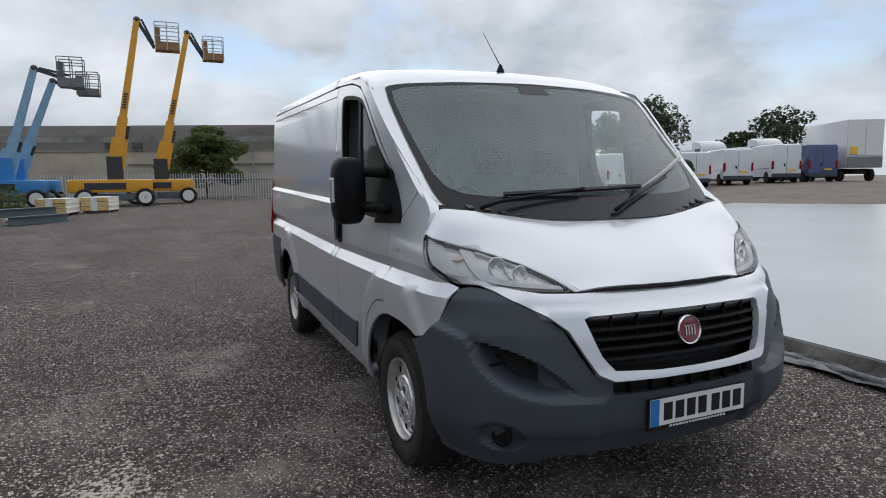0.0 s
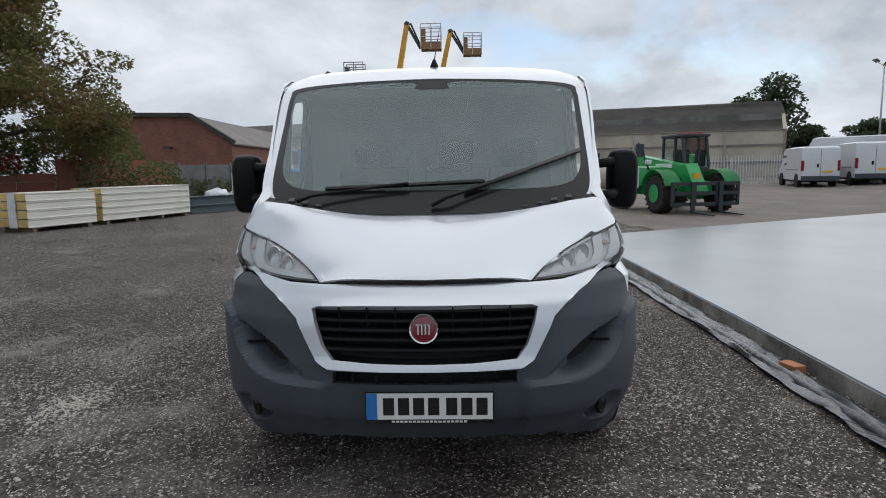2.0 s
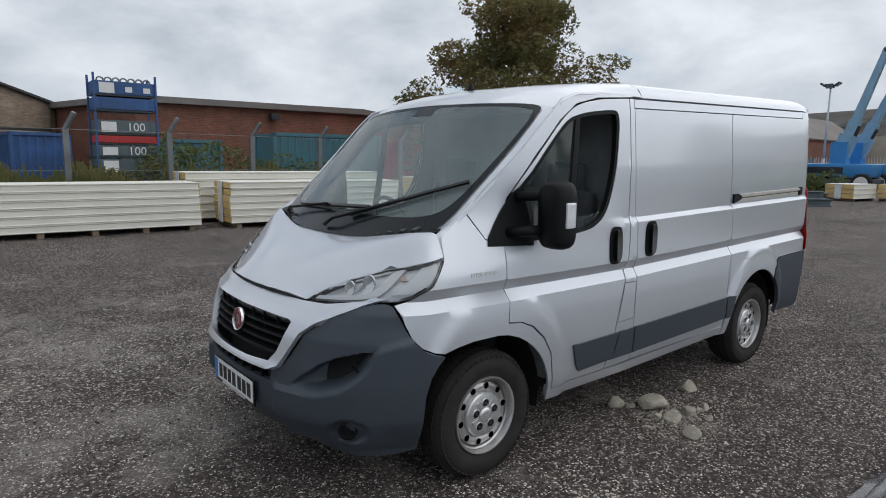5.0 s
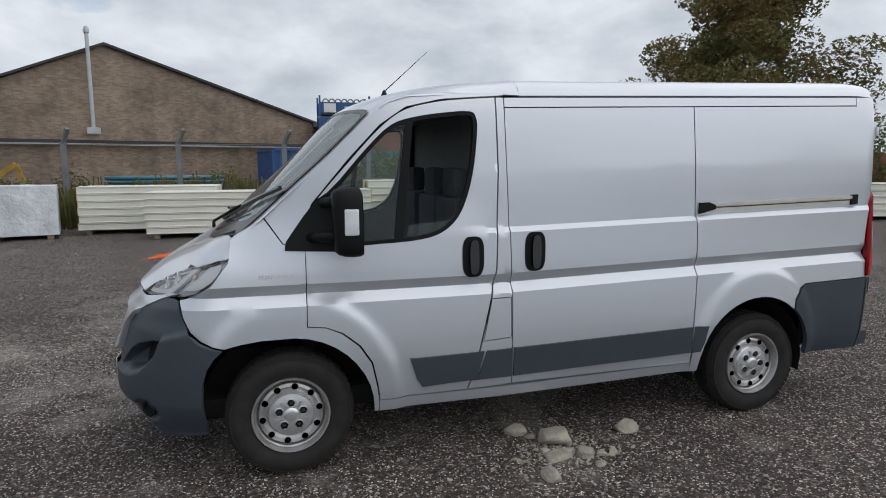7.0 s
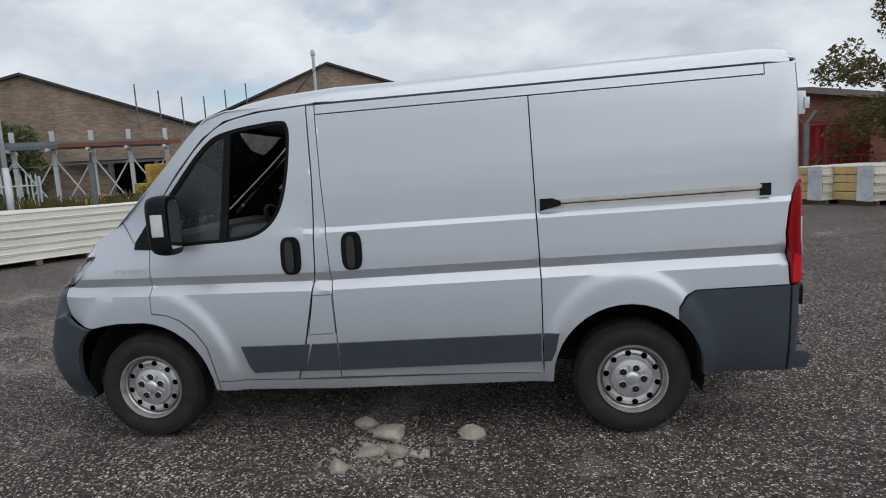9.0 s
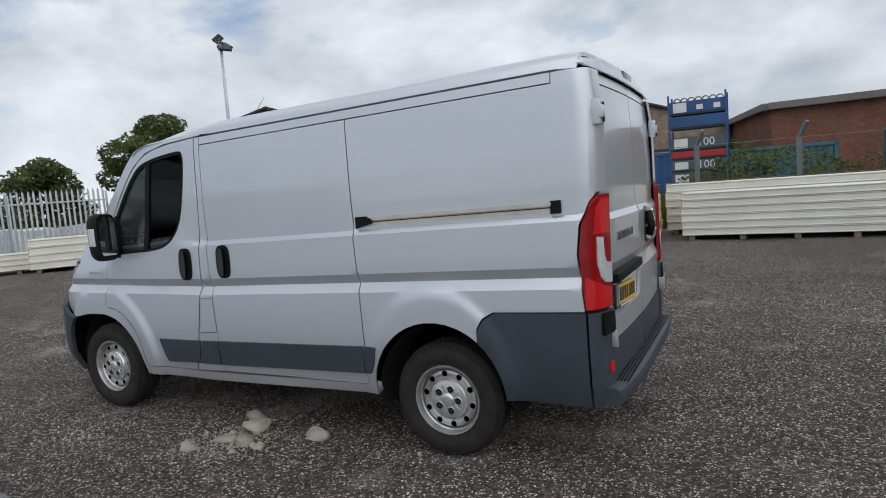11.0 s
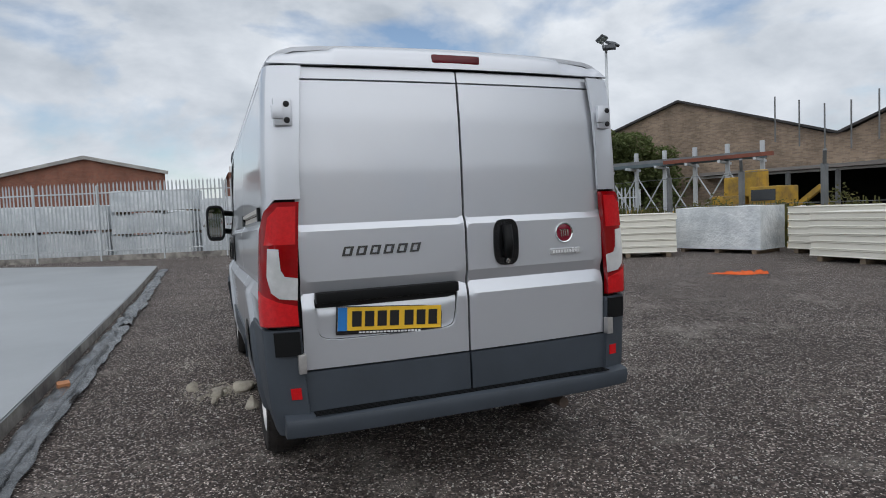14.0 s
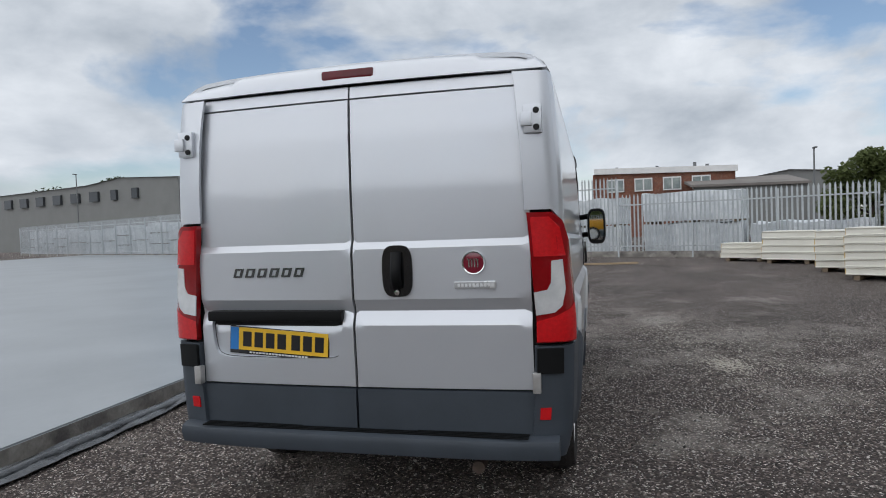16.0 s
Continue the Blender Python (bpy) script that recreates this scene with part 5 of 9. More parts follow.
# ---- racks, machines and pipes by the works ----
def rack(x, y, n, L, h):
    r = tagged(empty("cantilever_rack", pose(x, y, 0, 0, 0, 24)), "galvanised cantilever rack holding beams", "rack")
    for k in range(n):
        bm = bmesh.new()
        beam(bm, (L * k / (n - 1), 0, 0), (L * k / (n - 1), 0, h), 0.14)
        part("upright", bm, M["galv"], r)
        bm = bmesh.new()
        beam(bm, (L * k / (n - 1), 0.3, h - 0.75), (L * k / (n - 1), -0.9, h - 0.70), 0.10)
        part("arm", bm, M["galv"], r)
    for k in range(0, n - 1, 1):
        bm = bmesh.new()
        a, b = L * k / (n - 1), L * (k + 1) / (n - 1)
        tube(bm, [(a, 0, 0.5), (b, 0, h - 1.0)], 0.03, 5)
        tube(bm, [(b, 0, 0.5), (a, 0, h - 1.0)], 0.03, 5)
        part("brace", bm, M["galv"], r)
    for dy, m, x0, x1, dz in ((-0.2, "steel_blue", -0.8, L + 0.2, 0), (-0.5, "steel_blue", -1.2, L * 0.6, 0), (-0.75, "rust_red", L * 0.45, L + 0.6, 0.04), (-0.4, "dull_galv", 0.2, L, 0.14)):
        bm = bmesh.new()
        beam(bm, (x0, dy, h - 0.60 + dz), (x1, dy, h - 0.60 + dz), 0.16, 0.14)
        part("stored_beam", bm, M[m], r)


rack(-16.6, 16.0, 6, 6.4, 3.55)


def old_machine(x, y, s, rot, label):
    m = tagged(empty("yard_machine", pose(x, y, 0, 0, 0, rot)), label, "machine", "yellow machines")
    bm = bmesh.new()
    box(bm, (-1.4 * s, -0.6 * s, 0.35), (1.4 * s, 0.6 * s, 0.35 + 0.6 * s), 0.08)
    box(bm, (-1.2 * s, -0.5 * s, 0.35 + 0.6 * s), (-0.1 * s, 0.5 * s, 0.35 + 1.1 * s), 0.08)
    part("body", bm, M["yellow_old"], m, smooth=True)
    bm = bmesh.new()
    box(bm, (0.2 * s, -0.55 * s, 0.35 + 0.6 * s), (1.2 * s, 0.55 * s, 0.35 + 1.35 * s), 0.05)
    cab = part("cab", bm, M["yellow_old"], m)
    bm = bmesh.new()
    box(bm, (0.3 * s, -0.57 * s, 0.35 + 0.9 * s), (1.1 * s, -0.555 * s, 0.35 + 1.25 * s))
    part("cab_window", bm, M["win_dark"], cab)
    for wx in (-0.9, 0.9):
        for wy in (-0.6, 0.6):
            bm = bmesh.new()
            lathe(bm, [(0.18, -0.1), (0.38, -0.12), (0.42, -0.05), (0.42, 0.05), (0.38, 0.12), (0.18, 0.1)], 18, at=(wx * s, wy * s, 0.42))
            part("wheel", bm, M["tyre"], m)
    bm = bmesh.new()
    beam(bm, (1.3 * s, 0, 0.9 * s), (2.2 * s, 0, 1.6 * s), 0.16)
    beam(bm, (2.2 * s, 0, 1.6 * s), (2.5 * s, 0, 0.5 * s), 0.14)
    part("arm", bm, M["yellow_old"], m)


old_machine(-9.4, 16.6, 1.05, 10, "worn yellow site machine with a cab")
old_machine(-12.6, 16.8, 0.6, 40, "low worn yellow site machine")
old_machine(-14.3, 15.6, 0.55, 160, "low worn yellow site machine")
old_machine(-7.6, 17.6, 0.55, -30, "low worn yellow site machine")
bm = bmesh.new()
box(bm, (-10.3, 16.2, 1.45), (-9.6, 16.9, 2.15), 0.08)
box(bm, (-9.5, 16.3, 1.45), (-8.9, 16.8, 2.35), 0.06)
tagged(part("generator", bm, M["yellow_old"]), "worn yellow boxed generator raised on a machine", "machine")
for j in range(18):
    bm = bmesh.new()
    z, y = 0.88 + 0.125 * (j // 5), 16.4 + 0.16 * (j % 5)
    tube(bm, [(-4.65 + 0.14 * (j % 3), y, z), (-1.5 + 0.16 * (j % 2), y + 0.1, z)], 0.062, 8)
    tagged(part("pipe", bm, M["pipe_teal"], None, smooth=True), "teal painted pipe in a pile", "pipe", "pile of pipes")
for x in (-4.2, -2.2):
    bm = bmesh.new()
    box(bm, (x - 0.1, 16.4, 0), (x + 0.1, 17.3, 0.815), 0.01)
    tagged(part("pipe_trestle", bm, M["dull_galv"]), "steel trestle under the pipes", "trestle", "pipe trestles")


# ---- wire fence on concrete posts, weeds ----
WIRE = [(-14.0, 14.2), (-8.0, 14.6), (0.5, 14.4), (8, 15.6), (15.2, 16.4), (19, 14.6)]
wire = tagged(empty("wire_fence"), "old chain-link fence on cranked concrete posts", "fence", kind="structure")
for a, b in zip(WIRE, WIRE[1:]):
    a, b = Vector(a), Vector(b)
    L = (b - a).length
    n = max(1, round(L / 2.9))
    for k in range(n):
        p = a.lerp(b, k / n)
        bm = bmesh.new()
        beam(bm, (p.x, p.y, 0), (p.x, p.y, 2.25), 0.13)
        beam(bm, (p.x, p.y, 2.2), (p.x + 0.18, p.y - 0.22, 2.6), 0.09)
        part("post", bm, M["dull_galv"], wire)
    for z in (0.3, 1.2, 2.2):
        bm = bmesh.new()
        tube(bm, [(a.x, a.y, z), (b.x, b.y, z)], 0.008, 4)
        part("strand", bm, M["dull_galv"], wire)


def leaf_cloud(blobs, count, size, seed, flat=0.0):
    """Many small leaves spread through and over a set of ellipsoids."""
    r = random.Random(seed)
    vs, fs = [], []
    tot = sum(b[3] * b[4] * b[5] for b in blobs)
    for bx, by, bz, rx, ry, rz in blobs:
        for k in range(int(count * rx * ry * rz / tot)):
            while True:
                d = Vector((r.uniform(-1, 1), r.uniform(-1, 1), r.uniform(-1, 1)))
                if 0.15 < d.length < 1:
                    break
            q = d.length
            d = d / q * (q ** 0.45)
            n = 1 + 0.28 * noise.noise(Vector((bx, by, bz)) + d * 2.2)
            p = Vector((bx + d.x * rx * n, by + d.y * ry * n, bz + d.z * rz * n))
            if p.z < 0.05:
                continue
            s = size * r.uniform(0.6, 1.4)
            rot = Euler((r.uniform(-0.9, 0.9), r.uniform(-0.9, 0.9), r.uniform(0, 6.28))).to_matrix()
            o = len(vs)
            for c in ((-1, 0, 0), (0, -0.55, 0.15), (1, 0, 0), (0, 0.55, 0.15)):
                w = rot @ Vector(c) * s
                vs.append((p.x + w.x, p.y + w.y, p.z + w.z))
            fs.append((o, o + 1, o + 2, o + 3))
    return vs, fs


def leaves(name, blobs, count, size, seed, material, parent=None):
    vs, fs = leaf_cloud(blobs, count, size, seed)
    me = bpy.data.meshes.new(name)
    me.from_pydata(vs, [], fs)
    me.materials.append(material)
    ob = new(name, me)
    if parent:
        ob.parent = parent
    return ob


def tree(x, y, h, rad, seed, label, material, leafs=9000, size=0.13, trunk=0.22, low=0.28, twigs=3, core=1.0):
    r = random.Random(seed)
    t = tagged(empty("tree", pose(x, y, rise(x, y))), label, "tree")
    bm = bmesh.new()
    tube(bm, [(0, 0, -0.1), (0.05, 0.03, h * 0.25), (-0.05, 0.08, h * 0.5), (0.05, 0.0, h * 0.78)], trunk, 9, trunk * 0.25)
    part("trunk", bm, M["bark"], t, smooth=True)
    blobs = []
    for k in range(11):
        a = k * 2.4 + r.random()
        z0 = h * (0.22 + 0.045 * k)
        z1 = h * (low + 0.12 + (0.80 - low) * (k + r.random()) / 11.5)
        q = rad * (0.72 - 0.5 * max(0, (z1 / h - 0.55)) / 0.45) * r.uniform(0.75, 1.15)
        e = Vector((math.cos(a) * q, math.sin(a) * q, z1))
        bm = bmesh.new()
        tube(bm, [(0, 0.04, z0), Vector((e.x * 0.5, e.y * 0.5, (z0 + z1) / 2 + 0.15)), e], trunk * 0.42, 6, 0.02)
        part("limb", bm, M["bark"], t, smooth=True)
        blobs.append((e.x, e.y, e.z, core * rad * r.uniform(0.30, 0.46), core * rad * r.uniform(0.30, 0.46), core * h * r.uniform(0.09, 0.14)))
        for j in range(twigs):
            b = a + r.uniform(-0.9, 0.9)
            q2 = q * r.uniform(0.75, 1.45 + 0.04 * (twigs - 3))
            blobs.append((math.cos(b) * q2, math.sin(b) * q2, z1 + h * r.uniform(-0.09, 0.09), rad * r.uniform(0.12, 0.26), rad * r.uniform(0.12, 0.26), h * r.uniform(0.04, 0.08)))
    blobs.append((0, 0, h * 0.90, rad * 0.32, rad * 0.32, h * 0.10))
    blobs.append((0, 0, h * 0.6, rad * 0.5, rad * 0.5, h * 0.2))
    leaves("crown", blobs, leafs, size, seed, material, t)
    return t


tree(17.3, 15.9, 8.6, 4.0, 5, "large broad tree with dark green and bronze autumn leaves", M["leaf"], 56000, 0.080, 0.28, 0.10, twigs=10, core=0.78)
tree(54.5, -0.9, 6.2, 3.5, 6, "rounded leafy bush-like tree behind the fence", M["leaf_green"], 8000, 0.2, 0.15, 0.05)
tree(-21.5, 17.3, 6.2, 3.0, 7, "rounded green tree behind the palisade fence", M["leaf_green"], 14000, 0.12, 0.2, 0.1)
tree(-25, 13.2, 4.3, 2.0, 8, "small green tree behind the palisade fence", M["leaf_green"], 6000, 0.12, 0.14, 0.1)
tree(-20.5, 20.5, 5.2, 2.6, 18, "rounded green tree behind the palisade fence", M["leaf_green"], 8000, 0.12, 0.2, 0.1)
for i, (x, y, h, r) in enumerate(((92, -47, 14, 5), (95, -54, 6.5, 4), (92, -62, 7, 4.5), (88, -70, 12, 5), (84, -77, 15, 5.5), (76, -88, 8, 5), (70, -92, 12, 6), (96, -44, 11, 4))):
    tree(x, y, h, r, 30 + i, "tall dark green tree in the distance", M["leaf_far"], 3600, 0.34, 0.35, 0.1)
for i, (x, y, h, r) in enumerate(((-92, -84, 13, 6), (-100, -108, 13, 6), (-88, -72, 11, 4), (-85, -66, 11, 4))):
    tree(x, y, h, r, 60 + i, "green tree beyond the grey offices", M["leaf_far"], 2600, 0.35, 0.35, 0.1)
# undergrowth in front of the containers and along the wire fence
shrub = leaves("undergrowth", [(9.2 + 0.3 * math.sin(k), 17.8, 0.7, 1.0, 0.5, 0.75) for k in range(2)] + [(5.0, 18.0, 1.0, 2.2, 0.8, 1.0), (7.6, 17.6, 0.8, 1.2, 0.5, 0.9), (13.4, 17.6, 0.8, 0.9, 0.4, 0.8), (16.2, 16.2, 0.9, 1.6, 0.6, 0.9), (3.4, 19.0, 1.2, 1.8, 0.8, 1.2), (20.5, 13.6, 1.3, 1.5, 0.8, 1.4), (23, 12.8, 1.0, 1.8, 0.8, 1.0), (18.6, 16.2, 2.0, 1.5, 0.8, 1.5), (21.6, 16.0, 2.2, 2.0, 0.8, 1.7), (25.0, 15.6, 2.0, 2.0, 0.8, 1.6)], 15000, 0.085, 21, M["leaf_green"])
tagged(shrub, "green brambles growing along the fence", "bramble", kind="stuff")
tagged(leaves("red_creeper", [(16.6, 16.3, 1.6, 0.8, 0.4, 0.4), (14.2, 17.9, 1.0, 0.5, 0.3, 0.6), (20.5, 14.2, 2.1, 0.9, 0.4, 0.35), (17.6, 15.4, 1.9, 0.7, 0.3, 0.3)], 1300, 0.07, 22, M["red_leaf"]), "red autumn creeper on the fence", "creeper", kind="stuff")
vs, fs = [], []
for k in range(7500):
    t = rng.random()
    x = -14 + 22 * t
    y = 14.2 + rng.uniform(-0.6, 1.3)
    h = rng.uniform(0.35, 1.15) * (1 + 0.6 * noise.noise(Vector((x * 0.6, y, 1))))
    a = rng.random() * 6.28
    w = 0.02
    o = len(vs)
    lx, ly = rng.gauss(0, 0.1), rng.gauss(0, 0.1)
    vs += [(x - w * math.cos(a), y - w * math.sin(a), 0), (x + w * math.cos(a), y + w * math.sin(a), 0), (x + lx + w, y + ly, h), (x + lx - w, y + ly, h)]
    fs.append((o, o + 1, o + 2, o + 3))
me = bpy.data.meshes.new("weeds")
me.from_pydata(vs, [], fs)
me.materials.append(M["weeds"])
tagged(new("weeds", me), "dry yellow-green weeds along the wire fence", "weeds", kind="stuff")
tagged(leaves("weed_clumps", [(-12 + 1.35 * k, 15.0 + 0.5 * math.sin(k * 3), 0.45, 0.7, 0.5, 0.55 + 0.3 * (k % 3)) for k in range(14)], 9000, 0.055, 23, M["weeds"]), "leafy weeds along the wire fence", "weeds", kind="stuff")
tagged(leaves("hedge", [(28 + 1.5 * k, 15.4 - 0.9 * k, 0.5, 1.4, 0.8, 0.7) for k in range(7)], 2600, 0.12, 24, M["leaf_green"]), "low green scrub along the grey fence", "scrub", kind="stuff")
# faded red hoarding and grey mesh fence north-east
for a, b, h, m, nm, lb in (((15.4, 16.4), (19.2, 14.8), 1.5, "rust_red", "hoarding", "faded red sheet hoarding"), ((19.25, 14.75), (27.6, 14.2), 2.05, "rust_red", "hoarding", "faded red sheet hoarding under the tree")):
    a, b = Vector(a), Vector(b)
    ob = tagged(empty(nm), lb, "hoarding")
    n = max(2, int((b - a).length / 1.1))
    for k in range(n):
        p, q = a.lerp(b, k / n), a.lerp(b, (k + 0.97) / n)
        bm = bmesh.new()
        beam(bm, (p.x, p.y, h / 2), (q.x, q.y, h / 2), 0.04, h - 0.1 * (k % 2))
        part("board", bm, M[m], ob)
mesh_f = tagged(empty("mesh_fence"), "grey mesh fence with dark screening", "fence", kind="structure")
for a, b in (((28.0, 15.6), (34.5, 11.2)), ((34.5, 11.2), (44, 13.5))):
    a, b = Vector(a), Vector(b)
    n = 5
    for k in range(n + 1):
        p = a.lerp(b, k / n)
        bm = bmesh.new()
        beam(bm, (p.x, p.y, 0), (p.x, p.y, 2.0), 0.10)
        part("post", bm, M["dull_galv"], mesh_f)
    for k in range(n):
        p, q = a.lerp(b, (k + 0.03) / n), a.lerp(b, (k + 0.97) / n)
        bm = bmesh.new()
        beam(bm, (p.x, p.y, 1.0), (q.x, q.y, 1.0), 0.02, 1.75)
        part("screen", bm, M["dull_galv"], mesh_f)


# ---- flood lamps ----
def lamp_post(x, y, h, heads, label):
    z = rise(x, y)
    lp = tagged(empty("lamp_post", pose(x, y, z)), label, "lamp post")
    bm = bmesh.new()
    tube(bm, [(0, 0, 0), (0, 0, h * 0.3)], 0.10, 10, 0.09)
    tube(bm, [(0, 0, h * 0.3), (0, 0, h - 0.1)], 0.075, 10, 0.05)
    part("pole", bm, M["galv"], lp, smooth=True)
    for dx, dy, dz, yaw in heads:
        bm = bmesh.new()
        tube(bm, [(0, 0, h - 0.15), (dx * 0.6, dy * 0.6, h - 0.05 + dz * 0.4), (dx, dy, h + dz)], 0.03, 6)
        hd = part("bracket", bm, M["galv"], lp)
        bm = bmesh.new()
        box(bm, (-0.24, -0.17, -0.05), (0.24, 0.17, 0.05), 0.02)
        bmesh.ops.transform(bm, matrix=pose(dx, dy, h + dz, 35, 0, yaw), verts=bm.verts)
        fl = part("floodlight", bm, M["dark_steel"], lp)
        bm = bmesh.new()
        box(bm, (-0.21, -0.14, -0.056), (0.21, 0.14, -0.051))
        bmesh.ops.transform(bm, matrix=pose(dx, dy, h + dz, 35, 0, yaw), verts=bm.verts)
        part("lens", bm, M["win_office"], fl)
    return lp


lamp_post(-13.2, 13.45, 7.35, ((0.25, -0.35, 0.22, -60), (-0.2, 0.45, 0.22, 100), (0.12, 0.05, -0.02, 60)), "grey steel post with three flood lamps")
lamp_post(41.8, 12.1, 6.4, ((0.0, 0.4, 0.1, 0), (0.0, -0.4, 0.1, 180), (-0.2, 0, 0.0, 90)), "grey steel post with flood lamps")
lamp_post(45.2, -32.1, 8.1, ((0.5, 0.3, 0.3, 0), (-0.5, -0.3, 0.3, 180), (0.3, -0.4, 0.0, 90)), "tall grey post with lamps and cameras")
for x, y, h in ((-48, 18.0, 6.6), (-75, -40, 10.5), (-78, -56, 13), (-60, -64, 10)):
    lp = tagged(empty("street_lamp", pose(x, y, 0)), "thin grey street lamp in the distance", "street lamp")
    bm = bmesh.new()
    tube(bm, [(0, 0, 0), (0, 0, h)], 0.09, 6, 0.06)
    part("pole", bm, M["dull_galv"], lp)
    bm = bmesh.new()
    box(bm, (-0.1, -0.1, h), (0.5, 0.1, h + 0.12), 0.02)
    part("lantern", bm, M["dull_galv"], lp)


# ---- boom lifts ----
def boom_lift(x, yc, s, paint, arm_mat, basket_mat, pivot, top, jib, basket, label, wheelz=0.5, flip=1):
    """Built facing across the view: coordinates are metres along y (to -y) and z."""
    L = tagged(empty("boom_lift", pose(x, yc, 0)), label, "boom lift", "boom lifts")
    P = lambda q, dx=0.0: Vector((dx, q[0] - yc, q[1]))
    bm = bmesh.new()
    box(bm, (-1.0, -2.2, 0.35), (1.0, 2.2, 0.75), 0.08)
    part("chassis", bm, M["steel_blue"], L)
    for wy in (-1.6, 1.6):
        for wx in (-1.1, 1.1):
            bm = bmesh.new()
            lathe(bm, [(0.30, -0.17), (0.48, -0.18), (0.54, -0.10), (0.54, 0.10), (0.48, 0.18), (0.30, 0.17)], 24, "x", (wx, wy, 0.54))
            w = part("wheel", bm, M["tyre"], L, smooth=True)
            bm = bmesh.new()
            lathe(bm, [(0.36, -0.19), (0.34, -0.2), (0.05, -0.19)], 20, "x", (wx, wy, 0.54))
            part("hub", bm, M["white_paint"], w)
    bm = bmesh.new()
    box(bm, (-1.1, -2.0, 0.85), (1.1, 2.5, 1.62), 0.18)
    tt = part("turntable", bm, paint, L, smooth=True)
    bm = bmesh.new()
    box(bm, (-1.115, -0.6, 1.02), (-1.095, 1.6, 1.42), 0.01)
    part("dark_panel", bm, M["dark_steel"], tt)
    a, b = P(pivot), P(top)
    c = a.lerp(b, 0.36)
    bm = bmesh.new()
    beam(bm, a, c, 0.54, 0.56, up=(1, 0, 0))
    beam(bm, a.lerp(b, 0.02), a.lerp(b, 0.22), 0.9, 0.5, up=(1, 0, 0))
    bs = part("boom_base", bm, arm_mat, L)
    bm = bmesh.new()
    beam(bm, a.lerp(b, 0.3), b, 0.42, 0.44, up=(1, 0, 0), w2=0.32)
    part("boom", bm, arm_mat, L)
    bm = bmesh.new()
    beam(bm, P((pivot[0], 1.5)), a + Vector((0, 0, 0.9)), 0.85, 0.8, up=(1, 0, 0))
    part("knuckle", bm, M["dark_steel"] if paint != M["lift_blue"] else paint, L)
    bm = bmesh.new()
    tube(bm, [a + Vector((-0.1, -0.35, 0.2)), a.lerp(b, 0.30) + Vector((-0.1, -0.35, 0))], 0.11, 8)
    part("ram", bm, M["dark_steel"], L)
    for k in range(9):
        bm = bmesh.new()
        q = a.lerp(b, 0.42 + 0.018 * k)
        beam(bm, q + Vector((-0.27, 0.1, 0)), q + Vector((-0.27, -0.1, 0.02)), 0.02, 0.10)
        if paint != M["lift_blue"] and k < 6:
            part("marking_bar", bm, M["dark_steel"], L)
        else:
            bm.free()
    j = P(jib)
    bm = bmesh.new()
    bmesh.ops.create_uvsphere(bm, u_segments=10, v_segments=8, radius=0.21, matrix=Matrix.Translation(b))
    beam(bm, b, j, 0.16, 0.2)
    beam(bm, b + Vector((0, -0.25, 0.05)), j + Vector((0, 0.05, 0.3)), 0.10, 0.12)
    part("jib", bm, M["dark_steel"], L)
    (y0, z0), (y1, z1) = basket
    lo, hi = P((y1, z0)), P((y0, z1))
    bm = bmesh.new()
    box(bm, (-0.5, lo.y, lo.z), (0.5, hi.y, lo.z + 0.16), 0.02)
    bk = part("basket", bm, basket_mat, L)
    rail_mat = M["galv"] if paint != M["lift_blue"] else basket_mat
    for xx in (-0.5, 0.5):
        for z in (0.5, 0.8, 1.0):
            zz = lo.z + (hi.z - lo.z) * z
            bm = bmesh.new()
            tube(bm, [(xx, lo.y, zz), (xx, hi.y, zz)], 0.03, 5)
            part("rail", bm, rail_mat, bk)
        for t in (0, 0.5, 1.0):
            yy = lo.y + (hi.y - lo.y) * t
            bm = bmesh.new()
            tube(bm, [(xx, yy, lo.z), (xx, yy, hi.z)], 0.03, 5)
            part("post", bm, rail_mat, bk)
    bm = bmesh.new()
    box(bm, (-0.3, hi.y - 0.3, lo.z + 0.2), (0.3, hi.y, lo.z + (hi.z - lo.z) * 0.85), 0.03)
    part("control_box", bm, basket_mat, bk)
    bm = bmesh.new()
    box(bm, (-0.5, lo.y, lo.z + 0.16), (-0.46, hi.y, lo.z + (hi.z - lo.z) * 0.30))
    part("kick_panel", bm, basket_mat, bk)
    return L


boom_lift(40, 5.0, 1, M["lift_yellow"], M["lift_yellow"], M["basket"], (5.0, 2.1), (3.3, 11.2), (2.4, 9.6), ((2.35, 9.45), (1.0, 11.1)), "yellow telescopic boom lift with its boom raised")
boom_lift(43.5, 2.5, 1, M["lift_yellow"], M["lift_yellow"], M["basket"], (2.5, 2.1), (0.4, 11.4), (-0.6, 9.8), ((-0.55, 9.65), (-1.85, 11.2)), "yellow telescopic boom lift with its boom raised")
boom_lift(40, 10.6, 1, M["lift_blue"], M["lift_pale"], M["dull_galv"], (10.6, 2.0), (8.8, 8.0), (7.0, 7.4), ((7.6, 7.0), (6.3, 8.7)), "blue articulated boom lift with its boom raised")
boom_lift(42.0, 10.3, 1, M["lift_blue"], M["lift_pale"], M["dull_galv"], (10.4, 2.0), (8.2, 7.6), (6.6, 7.1), ((6.9, 6.8), (5.7, 8.2)), "blue articulated boom lift with its boom raised")

